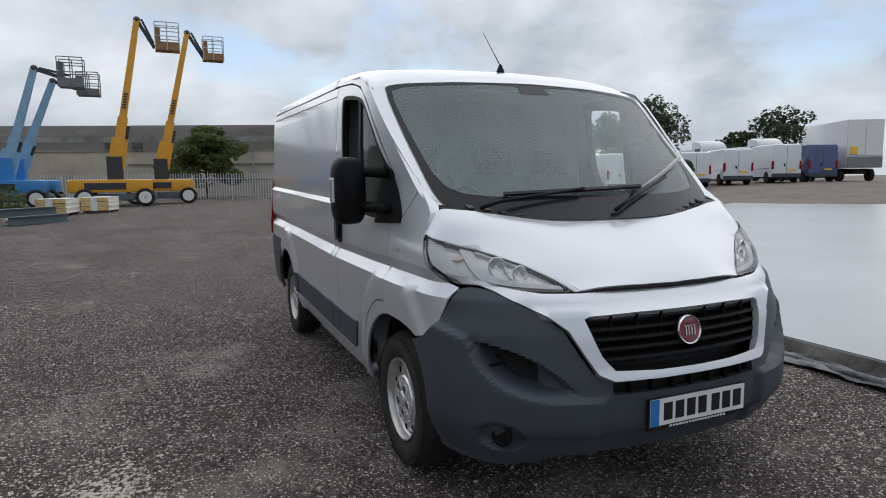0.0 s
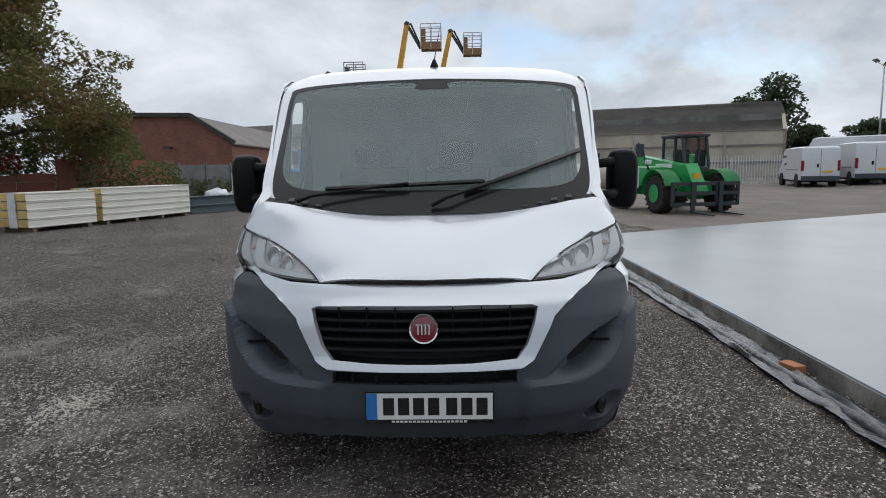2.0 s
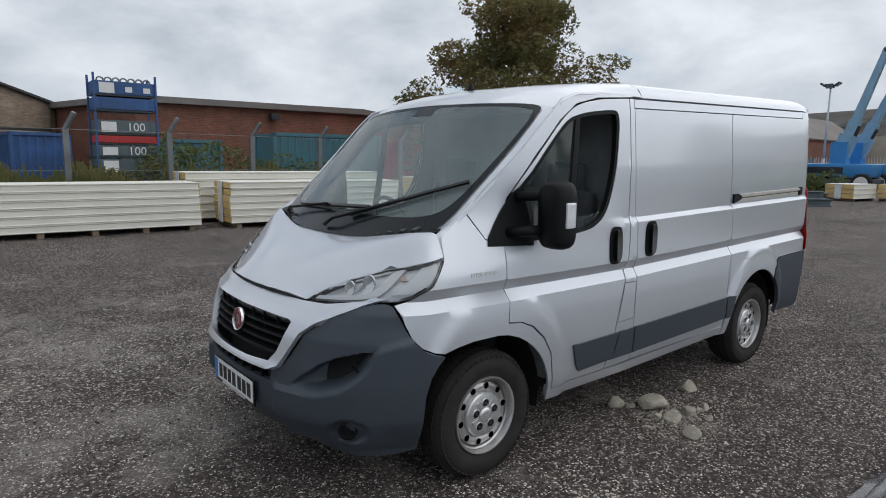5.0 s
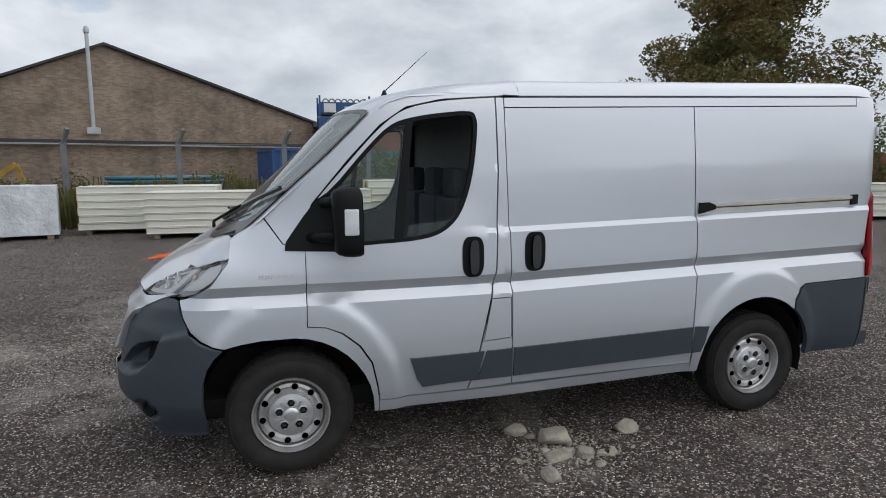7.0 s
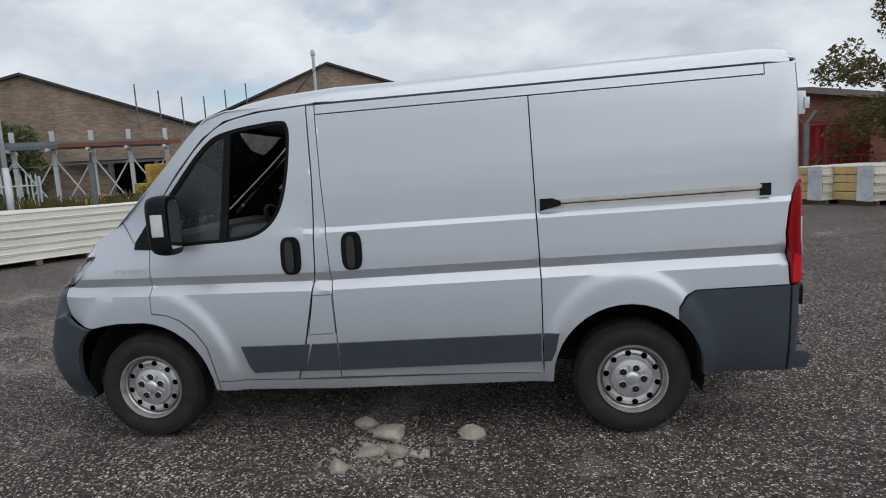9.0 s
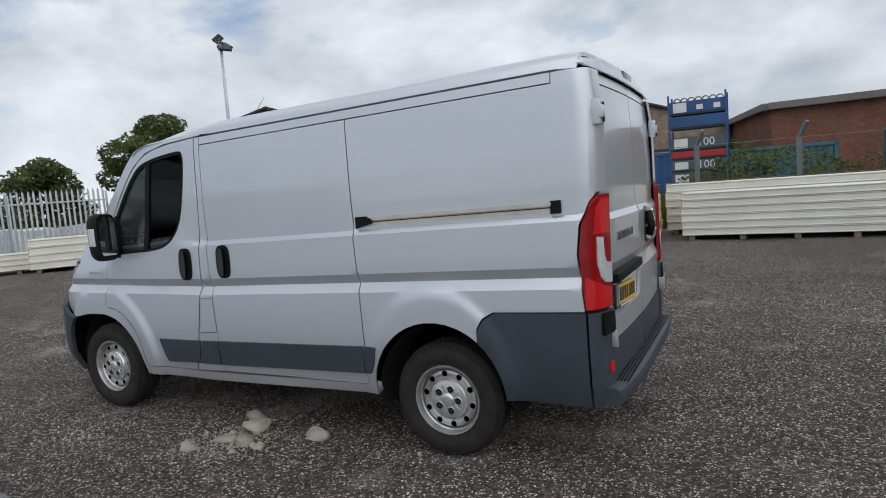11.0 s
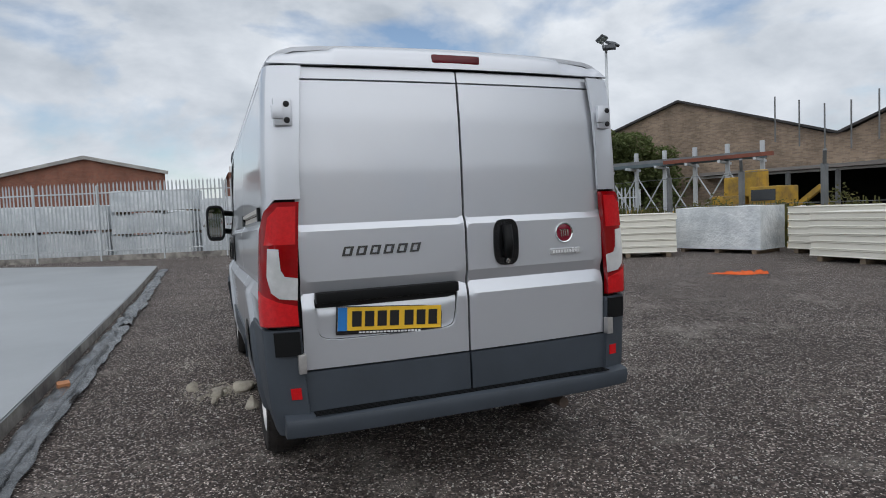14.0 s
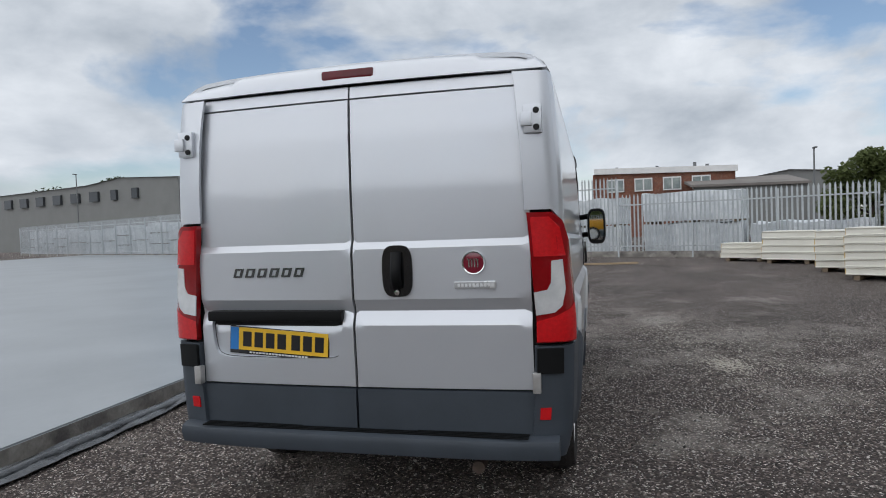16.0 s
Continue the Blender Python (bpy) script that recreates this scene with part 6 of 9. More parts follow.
# ---- tank, telehandler ----
tank = tagged(empty("gas_tank", pose(34, -9.2, 0, 0, 0, -8)), "long cream gas tank on saddles", "tank")
bm = bmesh.new()
lathe(bm, [(0.05, -4.0), (0.45, -3.9), (0.68, -3.6), (0.74, -3.2), (0.74, 3.2), (0.68, 3.6), (0.45, 3.9), (0.05, 4.0)], 28, "y", (0, 0, 0.85))
part("shell", bm, M["cream_tank"], tank, smooth=True)
for y in (-2.5, 2.5):
    bm = bmesh.new()
    box(bm, (-0.6, y - 0.12, 0), (0.6, y + 0.12, 0.5), 0.02)
    part("saddle", bm, M["cream_tank"], tank)
bm = bmesh.new()
lathe(bm, [(0.3, 1.5), (0.3, 1.85), (0.05, 1.9)], 14, "z", (0, 2.4, 0))
part("dome", bm, M["cream_tank"], tank, smooth=True)

tele = tagged(empty("telehandler", pose(16.9, -6.95, 0, 0, 0, 192)), "green telescopic handler with black cab and forks lowered", "telehandler")
# front towards +x, the cab on its left (+y)
bm = bmesh.new()
box(bm, (-1.75, -0.70, 0.50), (1.25, 0.70, 0.95), 0.10)
part("chassis", bm, M["green_paint"], tele, smooth=True)
bm = bmesh.new()
box(bm, (-1.75, -1.10, 0.80), (0.45, -0.28, 1.42), 0.20)
pod = part("engine_cover", bm, M["green_paint"], tele, smooth=True)
bm = bmesh.new()
box(bm, (-1.2, -1.112, 1.0), (-0.5, -1.09, 1.22), 0.01)
part("grille", bm, M["dark_steel"], pod)
bm = bmesh.new()
box(bm, (-0.75, 0.10, 0.90), (0.65, 0.98, 1.40), 0.08)
cabt = part("cab", bm, M["dark_steel"], tele)
bm = bmesh.new()
box(bm, (-0.78, 0.08, 2.32), (0.60, 1.0, 2.42), 0.05)
part("cab_roof", bm, M["dark_steel"], cabt)
for x0, x1 in ((-0.70, -0.66), (0.62, 0.44), (0.05, 0.05)):
    for y in (0.13, 0.95):
        bm = bmesh.new()
        beam(bm, (x0, y, 1.36), (x1, y, 2.36), 0.07)
        part("cab_post", bm, M["dark_steel"], cabt)
bm = bmesh.new()
box(bm, (-0.66, 0.14, 1.40), (0.48, 0.94, 2.32), 0.02)
part("cab_glass", bm, M["glass_side"], cabt)
bm = bmesh.new()
box(bm, (-0.4, 0.3, 1.2), (-0.2, 0.8, 1.95), 0.06)
part("cab_seat", bm, M["trim_soft"], cabt)
bm = bmesh.new()
box(bm, (-0.2, 0.3, 2.42), (0.5, 0.8, 2.46), 0.01)
part("roof_guard", bm, M["cont_red"], cabt)
# boom along the middle, its head bent down to the carriage
bm = bmesh.new()
beam(bm, (-1.9, -0.10, 1.62), (1.25, -0.10, 1.22), 0.36, 0.40)
boom = part("boom", bm, M["green_paint"], tele)
bm = bmesh.new()
beam(bm, (1.15, -0.10, 1.36), (1.75, -0.10, 0.55), 0.42, 0.44)
part("boom_head", bm, M["green_paint"], boom)
bm = bmesh.new()
box(bm, (1.60, -0.22, 0.98), (1.66, 0.02, 1.20), 0.01)
part("warning_plate", bm, M["lift_yellow"], boom)
bm = bmesh.new()
box(bm, (-0.4, -0.295, 1.36), (0.6, -0.285, 1.50))
part("pale_marking", bm, M["white_paint"], boom)
bm = bmesh.new()
tube(bm, [(0.3, 0.14, 1.05), (1.5, 0.02, 0.75)], 0.06, 8)
part("lift_ram", bm, M["dark_steel"], tele)
carr = part("fork_carriage", bmesh.new(), M["dark_steel"], tele)
bm = bmesh.new()
for z in (0.30, 0.62, 0.90):
    beam(bm, (1.95, -1.05, z), (1.95, 1.05, z), 0.08, 0.10)
for y in (-1.05, -0.35, 0.35, 1.05):
    beam(bm, (1.95, y, 0.26), (1.95, y, 0.94), 0.08)
bm.to_mesh(carr.data)
bm.free()
for y in (-0.45, 0.45):
    bm = bmesh.new()
    beam(bm, (2.02, y, 0.95), (2.02, y, 0.08), 0.12, 0.06)
    beam(bm, (2.0, y, 0.07), (3.05, y, 0.05), 0.12, 0.05, w2=0.08)
    part("fork", bm, M["dark_steel"], carr)
for x in (-1.3, 1.15):
    for y in (-0.98, 0.98):
        bm = bmesh.new()
        lathe(bm, [(0.25, -0.2), (0.50, -0.22), (0.57, -0.15), (0.58, 0.0), (0.57, 0.15), (0.50, 0.22), (0.25, 0.2)], 30, "y", (x, y, 0.60))
        w = part("wheel", bm, M["tyre"], tele, smooth=True)
        bm = bmesh.new()
        for k in range(22):
            for sg in (-1, 1):
                a = 2 * math.pi * (k + 0.25 * sg) / 22
                c = Vector((math.cos(a), 0, math.sin(a)))
                c2 = Vector((math.cos(a + 0.16), 0, math.sin(a + 0.16)))
                o = Vector((x, y, 0.60))
                beam(bm, o + c * 0.575 + Vector((0, sg * 0.02, 0)), o + c2 * 0.56 + Vector((0, sg * 0.21, 0)), 0.05, 0.05, up=c)
        tagged(part("tread", bm, M["tyre"], w), kind="stuff")
        bm = bmesh.new()
        g = math.copysign(1, y)
        lathe(bm, [(0.28, 0.23 * g), (0.26, 0.24 * g), (0.05, 0.22 * g)], 18, "y", (x, y, 0.60))
        part("hub", bm, M["green_paint"], w)
        if x > 0:
            bm = bmesh.new()
            rows = []
            for k in range(9):
                a = radians(20 + 140 * k / 8)
                p = Vector((x + 0.74 * math.cos(a), 0, 0.60 + 0.72 * math.sin(a)))
                rows.append([bm.verts.new((p.x, y + q, p.z)) for q in (-0.26, 0.26)])
            for p, q in zip(rows, rows[1:]):
                bm.faces.new((p[0], p[1], q[1], q[0]))
            bmesh.ops.solidify(bm, geom=bm.faces[:], thickness=0.04)
            part("mudguard", bm, M["green_paint"], tele, smooth=True)
bm = bmesh.new()
tube(bm, [(0.40, -0.95, 1.30), (0.50, -1.15, 1.55), (0.40, -1.20, 2.05), (0.30, -1.30, 2.15)], 0.03, 6)
mir = part("mirror_stalk", bm, M["dark_steel"], tele)
bm = bmesh.new()
box(bm, (0.36, -1.42, 1.72), (0.44, -1.16, 2.12), 0.03)
part("mirror", bm, M["dark_steel"], mir)
bm = bmesh.new()
box(bm, (0.50, -1.18, 1.48), (0.62, -1.0, 1.62), 0.03)
part("work_lamp", bm, M["clear_white"], tele)


# ---- steel beams, crate, other vans ----
for i, (a, b, z) in enumerate((((18.2, 9.4), (21.5, 7.4), 0.16), ((18.6, 9.9), (22.4, 7.9), 0.16), ((18.4, 9.7), (21.8, 7.7), 0.45), ((22.0, 7.0), (24.2, 5.6), 0.16), ((22.3, 7.4), (24.6, 6.0), 0.42), ((27.5, 7.9), (30.5, 6.6), 0.16))):
    bm = bmesh.new()
    for dz in (-0.13, 0.13):
        beam(bm, (*a, z + dz), (*b, z + dz), 0.26, 0.03)
    beam(bm, (*a, z), (*b, z), 0.03, 0.26)
    tagged(part("steel_beam", bm, M["steel_blue"]), "blue-grey steel beam lying on the ground", "beam", "loose steel beams")
for i, (x, y, r) in enumerate(((20.2, 9.2, 0.42), (21.4, 8.7, 0.36), (23.6, 8.2, 0.32), (25.0, 7.4, 0.3))):
    bm = bmesh.new()
    bmesh.ops.create_icosphere(bm, subdivisions=3, radius=1)
    for v in bm.verts:
        v.co = Vector((v.co.x * 1.3, v.co.y, v.co.z * 0.7)) * r * (1 + 0.3 * noise.noise(v.co * 2 + Vector((i * 9, 0, 0))))
        v.co.z = max(v.co.z, -r * 0.4)
    ob = part("plastic_heap", bm, M["wrap"], None, smooth=True)
    ob.matrix_basis = pose(x, y, 0.55 if i < 2 else r * 0.4)
    tagged(ob, "heap of white plastic film on the beams", "film")
crate = tagged(empty("wrapped_crate", pose(19.9, -18.6, rise(19.9, -18.6), 0, 0, 138)), "tall pale wrapped load braced on a timber pallet", "crate")
# faces +x
for y in (-1.05, -0.36, 0.36, 1.05):
    bm = bmesh.new()
    box(bm, (-0.6, y - 0.06, 0), (0.62, y + 0.06, 0.12), 0.01)
    part("pallet_bearer", bm, M["timber"], crate)
for x in (-0.5, 0.0, 0.5):
    bm = bmesh.new()
    box(bm, (x - 0.09, -1.14, 0.12), (x + 0.09, 1.14, 0.17), 0.008)
    part("pallet_board", bm, M["timber"], crate)
bm = bmesh.new()
prof = [(0.17, 0.70, 0.52), (0.7, 0.69, 0.50), (1.55, 0.67, 0.46), (1.62, 0.64, 0.42), (1.9, 0.62, 0.40), (2.8, 0.66, 0.40), (2.92, 0.62, 0.36)]
rows = [[bm.verts.new((sx * d, sy * w, z)) for sx, sy in ((-1, -1), (1, -1), (1, 1), (-1, 1))] for z, w, d in prof]
for p, q in zip(rows, rows[1:]):
    for k in range(4):
        bm.faces.new((p[k], p[(k + 1) % 4], q[(k + 1) % 4], q[k]))
bm.faces.new(rows[0][::-1])
bm.faces.new(rows[-1])
bmesh.ops.bevel(bm, geom=bm.edges[:], offset=0.03, segments=2, affect="EDGES")
load_ob = part("load", bm, M["crate_wrap"], crate)
for z, w, h, m in ((2.45, 0.40, 0.10, "grey_stone"), (1.85, 0.16, 0.40, "white_paint"), (0.95, 0.45, 0.05, "grey_stone")):
    bm = bmesh.new()
    d = lerp([(p[0], p[2]) for p in prof], z)
    box(bm, (d - 0.005, -w / 2, z - h / 2), (d + 0.014, w / 2, z + h / 2), 0.004)
    part("paper_label", bm, M[m], load_ob)
for x in (-0.45, 0.45):
    for sy in (-1, 1):
        bm = bmesh.new()
        beam(bm, (x, sy * 1.10, 0.17), (x, sy * 0.70, 1.80), 0.07, 0.05)
        part("brace", bm, M["timber"], crate)
for sy in (-1, 1):
    bm = bmesh.new()
    vs = [bm.verts.new(p) for p in ((-0.44, sy * 0.99, 0.5), (0.44, sy * 0.99, 0.5), (0.44, sy * 0.72, 1.70), (-0.44, sy * 0.72, 1.70))]
    bm.faces.new(vs)
    bmesh.ops.solidify(bm, geom=bm.faces[:], thickness=0.02)
    part("side_board", bm, M["crate_wrap"], crate)


def other_van(x, y, rot, paint, h, L, label):
    z = rise(x, y)
    v = tagged(empty("parked_van", pose(x, y, z, 0, 0, rot)), label, "van", "parked vans")
    # rear at x 0, nose towards +x
    bm = bmesh.new()
    prof = [(0.0, 0.42), (0.0, h - 0.30), (0.06, h - 0.08), (0.2, h), (L - 1.6, h), (L - 1.35, h - 0.08), (L - 0.75, h * 0.56), (L - 0.1, h * 0.42), (L, h * 0.30), (L, 0.42)]
    rows = []
    for q, sg in ((-1.0, 1), (-0.9, 0), (0.9, 0), (1.0, 1)):
        rows.append([bm.verts.new((px + (0.04 if sg and px < 0.1 else 0), q * (1.0 - 0.08 * max(0, (pz - 1.3) / h) - 0.06 * max(0, px - L + 1.0)), pz - (0.06 if sg and pz > 1.0 else 0))) for px, pz in prof])
    n = len(prof)
    for a, b in zip(rows, rows[1:]):
        for i in range(n):
            bm.faces.new((a[i], a[(i + 1) % n], b[(i + 1) % n], b[i]))
    bm.faces.new(rows[0])
    bm.faces.new(rows[-1][::-1])
    bmesh.ops.recalc_face_normals(bm, faces=bm.faces)
    body = part("body", bm, paint, v, smooth=True, angle=0.5)
    bm = bmesh.new()
    box(bm, (-0.06, -0.98, 0.38), (0.12, 0.98, 0.66), 0.03)
    part("rear_bumper", bm, M["trim"], v)
    bm = bmesh.new()
    box(bm, (L - 0.15, -0.95, 0.36), (L + 0.04, 0.95, 0.75), 0.04)
    part("front_bumper", bm, M["trim"], v)
    for s in (-1, 1):
        bm = bmesh.new()
        box(bm, (-0.03, s * 0.93 - 0.07, 0.95), (0.10, s * 0.93 + 0.07, 1.55), 0.02)
        part("tail_lamp", bm, M["red_lens"], v)
        bm = bmesh.new()
        box(bm, (L - 2.0, s * 0.955 - 0.02, 1.30), (L - 1.1, s * 0.955 + 0.02, min(h - 0.35, 1.9)), 0.02)
        part("side_window", bm, M["win_dark"], v)
        bm = bmesh.new()
        box(bm, (0.6, s * 0.985 - 0.008, 1.0), (L - 2.1, s * 0.985 + 0.008, 1.04))
        part("side_crease", bm, M["trim"], v)
        for wx in (0.95, L - 0.95):
            bm = bmesh.new()
            lathe(bm, [(0.18, -0.10), (0.30, -0.11), (0.34, -0.06), (0.34, 0.06), (0.30, 0.11), (0.18, 0.10)], 22, "y", (wx, s * 0.88, 0.34))
            w = part("wheel", bm, M["tyre"], v, smooth=True)
            bm = bmesh.new()
            lathe(bm, [(0.19, s * 0.10), (0.18, s * 0.115), (0.03, s * 0.105)], 18, "y", (wx, s * 0.88, 0.34))
            part("rim", bm, M["rim"], w)
            bm = bmesh.new()
            lathe(bm, [(0.42, s * 0.02), (0.42, s * 0.11), (0.38, s * 0.112)], 20, "y", (wx, s * 0.905, 0.38))
            part("wheel_arch", bm, M["under"], v)
    bm = bmesh.new()
    box(bm, (-0.012, -0.01, 0.66), (-0.004, 0.01, h - 0.2))
    part("door_seam", bm, M["trim"], v)
    bm = bmesh.new()
    box(bm, (-0.03, -0.62, 0.86), (-0.005, -0.10, 0.97))
    part("rear_plate", bm, M["plate_y"], v)
    bm = bmesh.new()
    box(bm, (-0.03, 0.10, 1.15), (-0.004, 0.20, 1.36), 0.01)
    part("handle", bm, M["trim_soft"], v)
    bm = bmesh.new()
    box(bm, (0.1, -0.85, 0.3), (L - 0.2, 0.85, 0.45))
    part("underbody", bm, M["under"], v)
    return v


for i, (x, y, r, m, h, L) in enumerate(((33.0, -20.9, -14, "van_white", 2.35, 5.4), (32.4, -23.6, -16, "van_white", 2.45, 5.4), (31.6, -26.6, -18, "van_white", 2.75, 6.0), (29.8, -31.6, -30, "van_white", 2.5, 5.4), (28.9, -34.6, -30, "van_white", 2.55, 5.6), (28.0, -38.3, -30, "van_white", 2.75, 5.6), (27.6, -41.6, -30, "van_blue", 2.75, 5.6), (36.2, -27.5, 40, "van_white", 2.75, 6.0), (30.6, -28.6, -28, "van_white", 2.4, 5.4))):
    other_van(x, y, r, M[m], h, L, "white panel van parked in a row" if m == "van_white" else "dark blue panel van parked in a row")
# lorry cab tops and box body beyond the row
for i, (x, y, L, h, rot) in enumerate(((45, -40, 9, 3.5, -20), (42, -45, 9, 3.7, -20), (40, -50, 9, 3.9, -20), (38, -55, 9, 4.0, -20))):
    t = tagged(empty("lorry", pose(x, y, rise(x, y), 0, 0, rot)), "white lorry with a curved roof fairing", "lorry", "parked lorries")
    bm = bmesh.new()
    box(bm, (0, -1.2, 0.9), (L - 2.4, 1.2, h - 0.6), 0.10)
    part("body", bm, M["van_white"], t)
    bm = bmesh.new()
    box(bm, (-2.2, -1.2, 0.6), (-0.2, 1.2, h - 0.7), 0.2)
    cb = part("cab", bm, M["van_white"], t, smooth=True)
    bm = bmesh.new()
    prof = [(-2.15, h - 0.75), (-2.0, h - 0.40), (-1.6, h - 0.08), (-1.1, h + 0.08), (-0.5, h + 0.10), (-0.05, h + 0.02), (-0.05, h - 0.75)]
    rows = [[bm.verts.new((px, w, pz - (0.10 if abs(w) > 1.1 else 0.0))) for px, pz in prof] for w in (-1.18, -1.0, 1.0, 1.18)]
    for p, q in zip(rows, rows[1:]):
        for k in range(len(prof) - 1):
            bm.faces.new((p[k], p[k + 1], q[k + 1], q[k]))
    for r in (rows[0], rows[-1]):
        bm.faces.new(r)
    bmesh.ops.recalc_face_normals(bm, faces=bm.faces)
    part("roof_fairing", bm, M["van_white"], t, smooth=True)
    for sy in (-1, 1):
        bm = bmesh.new()
        box(bm, (-1.75, sy * 1.205 - 0.012, h - 0.95), (-0.7, sy * 1.205 + 0.012, h - 0.62), 0.01)
        part("cab_side_window", bm, M["win_dark"], cb)
    bm = bmesh.new()
    box(bm, (-0.19, -0.7, h - 1.3), (-0.17, 0.7, h - 0.85), 0.005)
    part("cab_rear_panel", bm, M["grey_clad"], cb)
    for wx in (-1.4, 2.0, L - 3.4):
        for s in (-1, 1):
            bm = bmesh.new()
            lathe(bm, [(0.2, -0.14), (0.48, -0.14), (0.5, 0), (0.48, 0.14), (0.2, 0.14)], 16, "y", (wx, s * 1.05, 0.5))
            part("wheel", bm, M["tyre"], t)
truck = tagged(empty("box_lorry", pose(26.6, -44.6, rise(26.6, -44.6), 0, 0, -30)), "white box lorry with rear doors closed", "lorry", "parked lorries")
bm = bmesh.new()
box(bm, (0, -1.25, 1.0), (6.5, 1.25, 4.5), 0.04)
part("box_body", bm, M["van_white"], truck)
for s in (-1, 1):
    bm = bmesh.new()
    box(bm, (-0.04, s * 0.62 - 0.58, 1.9), (0.0, s * 0.62 + 0.58, 4.3), 0.01)
    part("rear_door", bm, M["white_paint"], truck)
    for wx in (1.2, 5.6):
        bm = bmesh.new()
        lathe(bm, [(0.2, -0.14), (0.46, -0.14), (0.48, 0), (0.46, 0.14), (0.2, 0.14)], 16, "y", (wx, s * 1.05, 0.48))
        part("wheel", bm, M["tyre"], truck)
bm = bmesh.new()
box(bm, (-0.12, -1.2, 1.0), (0.0, 1.2, 1.8), 0.02)
part("tail_lift", bm, M["grey_clad"], truck)
bm = bmesh.new()
box(bm, (-0.14, 0.55, 2.0), (-0.06, 1.0, 2.55), 0.01)
part("yellow_sign", bm, M["plate_y"], truck)
bm = bmesh.new()
beam(bm, (0.4, 0, 0.75), (6.4, 0, 0.75), 0.9, 0.4)
part("chassis", bm, M["under"], truck)


# ---- the silver van: front axle at x 0, rear axle at x 3, its left side towards -y ----
van = tagged(empty("panel_van"), "silver-grey short panel van with dark grey bumpers, parked on gravel", "van")
FRONT_N, FRONT_W, FRONT_XS = 2.25, 0.968, -0.30
NOSE = [(0.24, -0.85), (0.30, -0.90), (0.38, -0.935), (0.45, -0.945), (0.56, -0.942), (0.63, -0.93), (0.72, -0.905), (0.80, -0.885), (0.88, -0.85), (0.93, -0.815), (0.96, -0.78), (1.0, -0.735), (1.06, -0.645), (1.135, -0.51), (1.20, -0.40), (1.3, -0.36)]
SIDE = [(0.28, 0.935), (0.33, 0.955), (0.43, 0.978), (0.60, 0.990), (0.85, 0.998), (0.93, 0.999), (0.985, 0.965), (1.04, 0.992), (1.10, 0.995), (1.272, 0.993), (1.30, 0.968), (1.45, 0.969), (1.60, 0.965), (1.80, 0.952), (1.90, 0.945), (1.96, 0.939), (2.02, 0.929), (2.05, 0.914), (2.08, 0.88)]
SIDE_CAB = [(a, b if a < 1.24 or a > 1.31 else 0.992 - (a - 1.24) * 0.12) for a, b in SIDE]
ROWS = (0.93, 0.985, 1.04, 1.272, 1.30)
CORNER_X = 3.79
ROOF = [(0.0, 2.150), (0.45, 2.143), (0.66, 2.134), (0.80, 2.121), (0.87, 2.098), (0.91, 2.066), (0.927, 2.024)]


def rake(x):
    return 0.025 * max(0.0, x - 1.2)


def half_width(x, v):
    z = v
    k = smooth(0.9, 1.3, x)
    y = lerp(SIDE_CAB, v) * (1 - k) + lerp(SIDE, v) * k
    # swollen arches
    for cx, cz, rx, rz in ((0.05, 0.32, 0.56, 0.66), (2.95, 0.36, 0.47, 0.58)):
        r = math.hypot((x - cx) / rx, (v - cz) / rz)
        y += 0.022 * smooth(1.06, 0.94, r) * smooth(1.05, 0.9, v)
    # the cab narrows towards the nose
    y -= smooth(0.55, -0.35, x) * (0.02 + 0.10 * smooth(1.0, 1.4, v))
    if x < FRONT_XS:
        x0 = lerp(NOSE, z)
        q = min(1.0, max(0.0, (FRONT_XS - x) / (FRONT_XS - x0)))
        y *= max(0.0, 1 - q ** FRONT_N) ** (1 / FRONT_N)
    return y


def side(s):
    """The side's surface; s: -1 the left, 1 the right. Past the rear corner u runs on round it."""
    def fn(u, v):
        if u <= CORNER_X:
            return Vector((u, s * half_width(u, v), v + rake(u)))
        a = min((u - CORNER_X) / (CORNER_U - CORNER_X), 1.0)
        lean = 0.05 * smooth(1.75, 2.1, v)
        return Vector((CORNER_X + lerp(TURN_X, a) - lean * a * 0.6, s * (half_width(CORNER_X, v) - lerp(TURN_Y, a)), v + rake(CORNER_X)))
    return fn


CORNER_U = 4.002
# the rear corner: a tight turn, then a nearly flat post beside the doors
TURN_X = [(0, 0), (0.22, 0.050), (0.36, 0.080), (0.48, 0.098), (0.62, 0.108), (0.8, 0.120), (1.0, 0.130)]
TURN_Y = [(0, 0), (0.22, 0.005), (0.36, 0.017), (0.48, 0.036), (0.62, 0.068), (0.8, 0.112), (1.0, 0.164)]


def offset(fn, d, e=0.004):
    def g(u, v):
        p = fn(u, v)
        n = (fn(u + e, v) - fn(u - e, v)).cross(fn(u, v + e) - fn(u, v - e))
        if n.length < 1e-12:
            return p
        n.normalize()
        c = p - Vector((1.5, 0, 1.0))
        if n.dot(Vector((c.x * 0.3, c.y, c.z * 0.6))) < 0:
            n = -n
        return p + n * d
    return g


def arc(cx, cz, r, a0, a1, n=10, k=1.0):
    return [(cx + r * math.cos(radians(a0 + (a1 - a0) * i / n)), cz + k * r * math.sin(radians(a0 + (a1 - a0) * i / n))) for i in range(n + 1)]


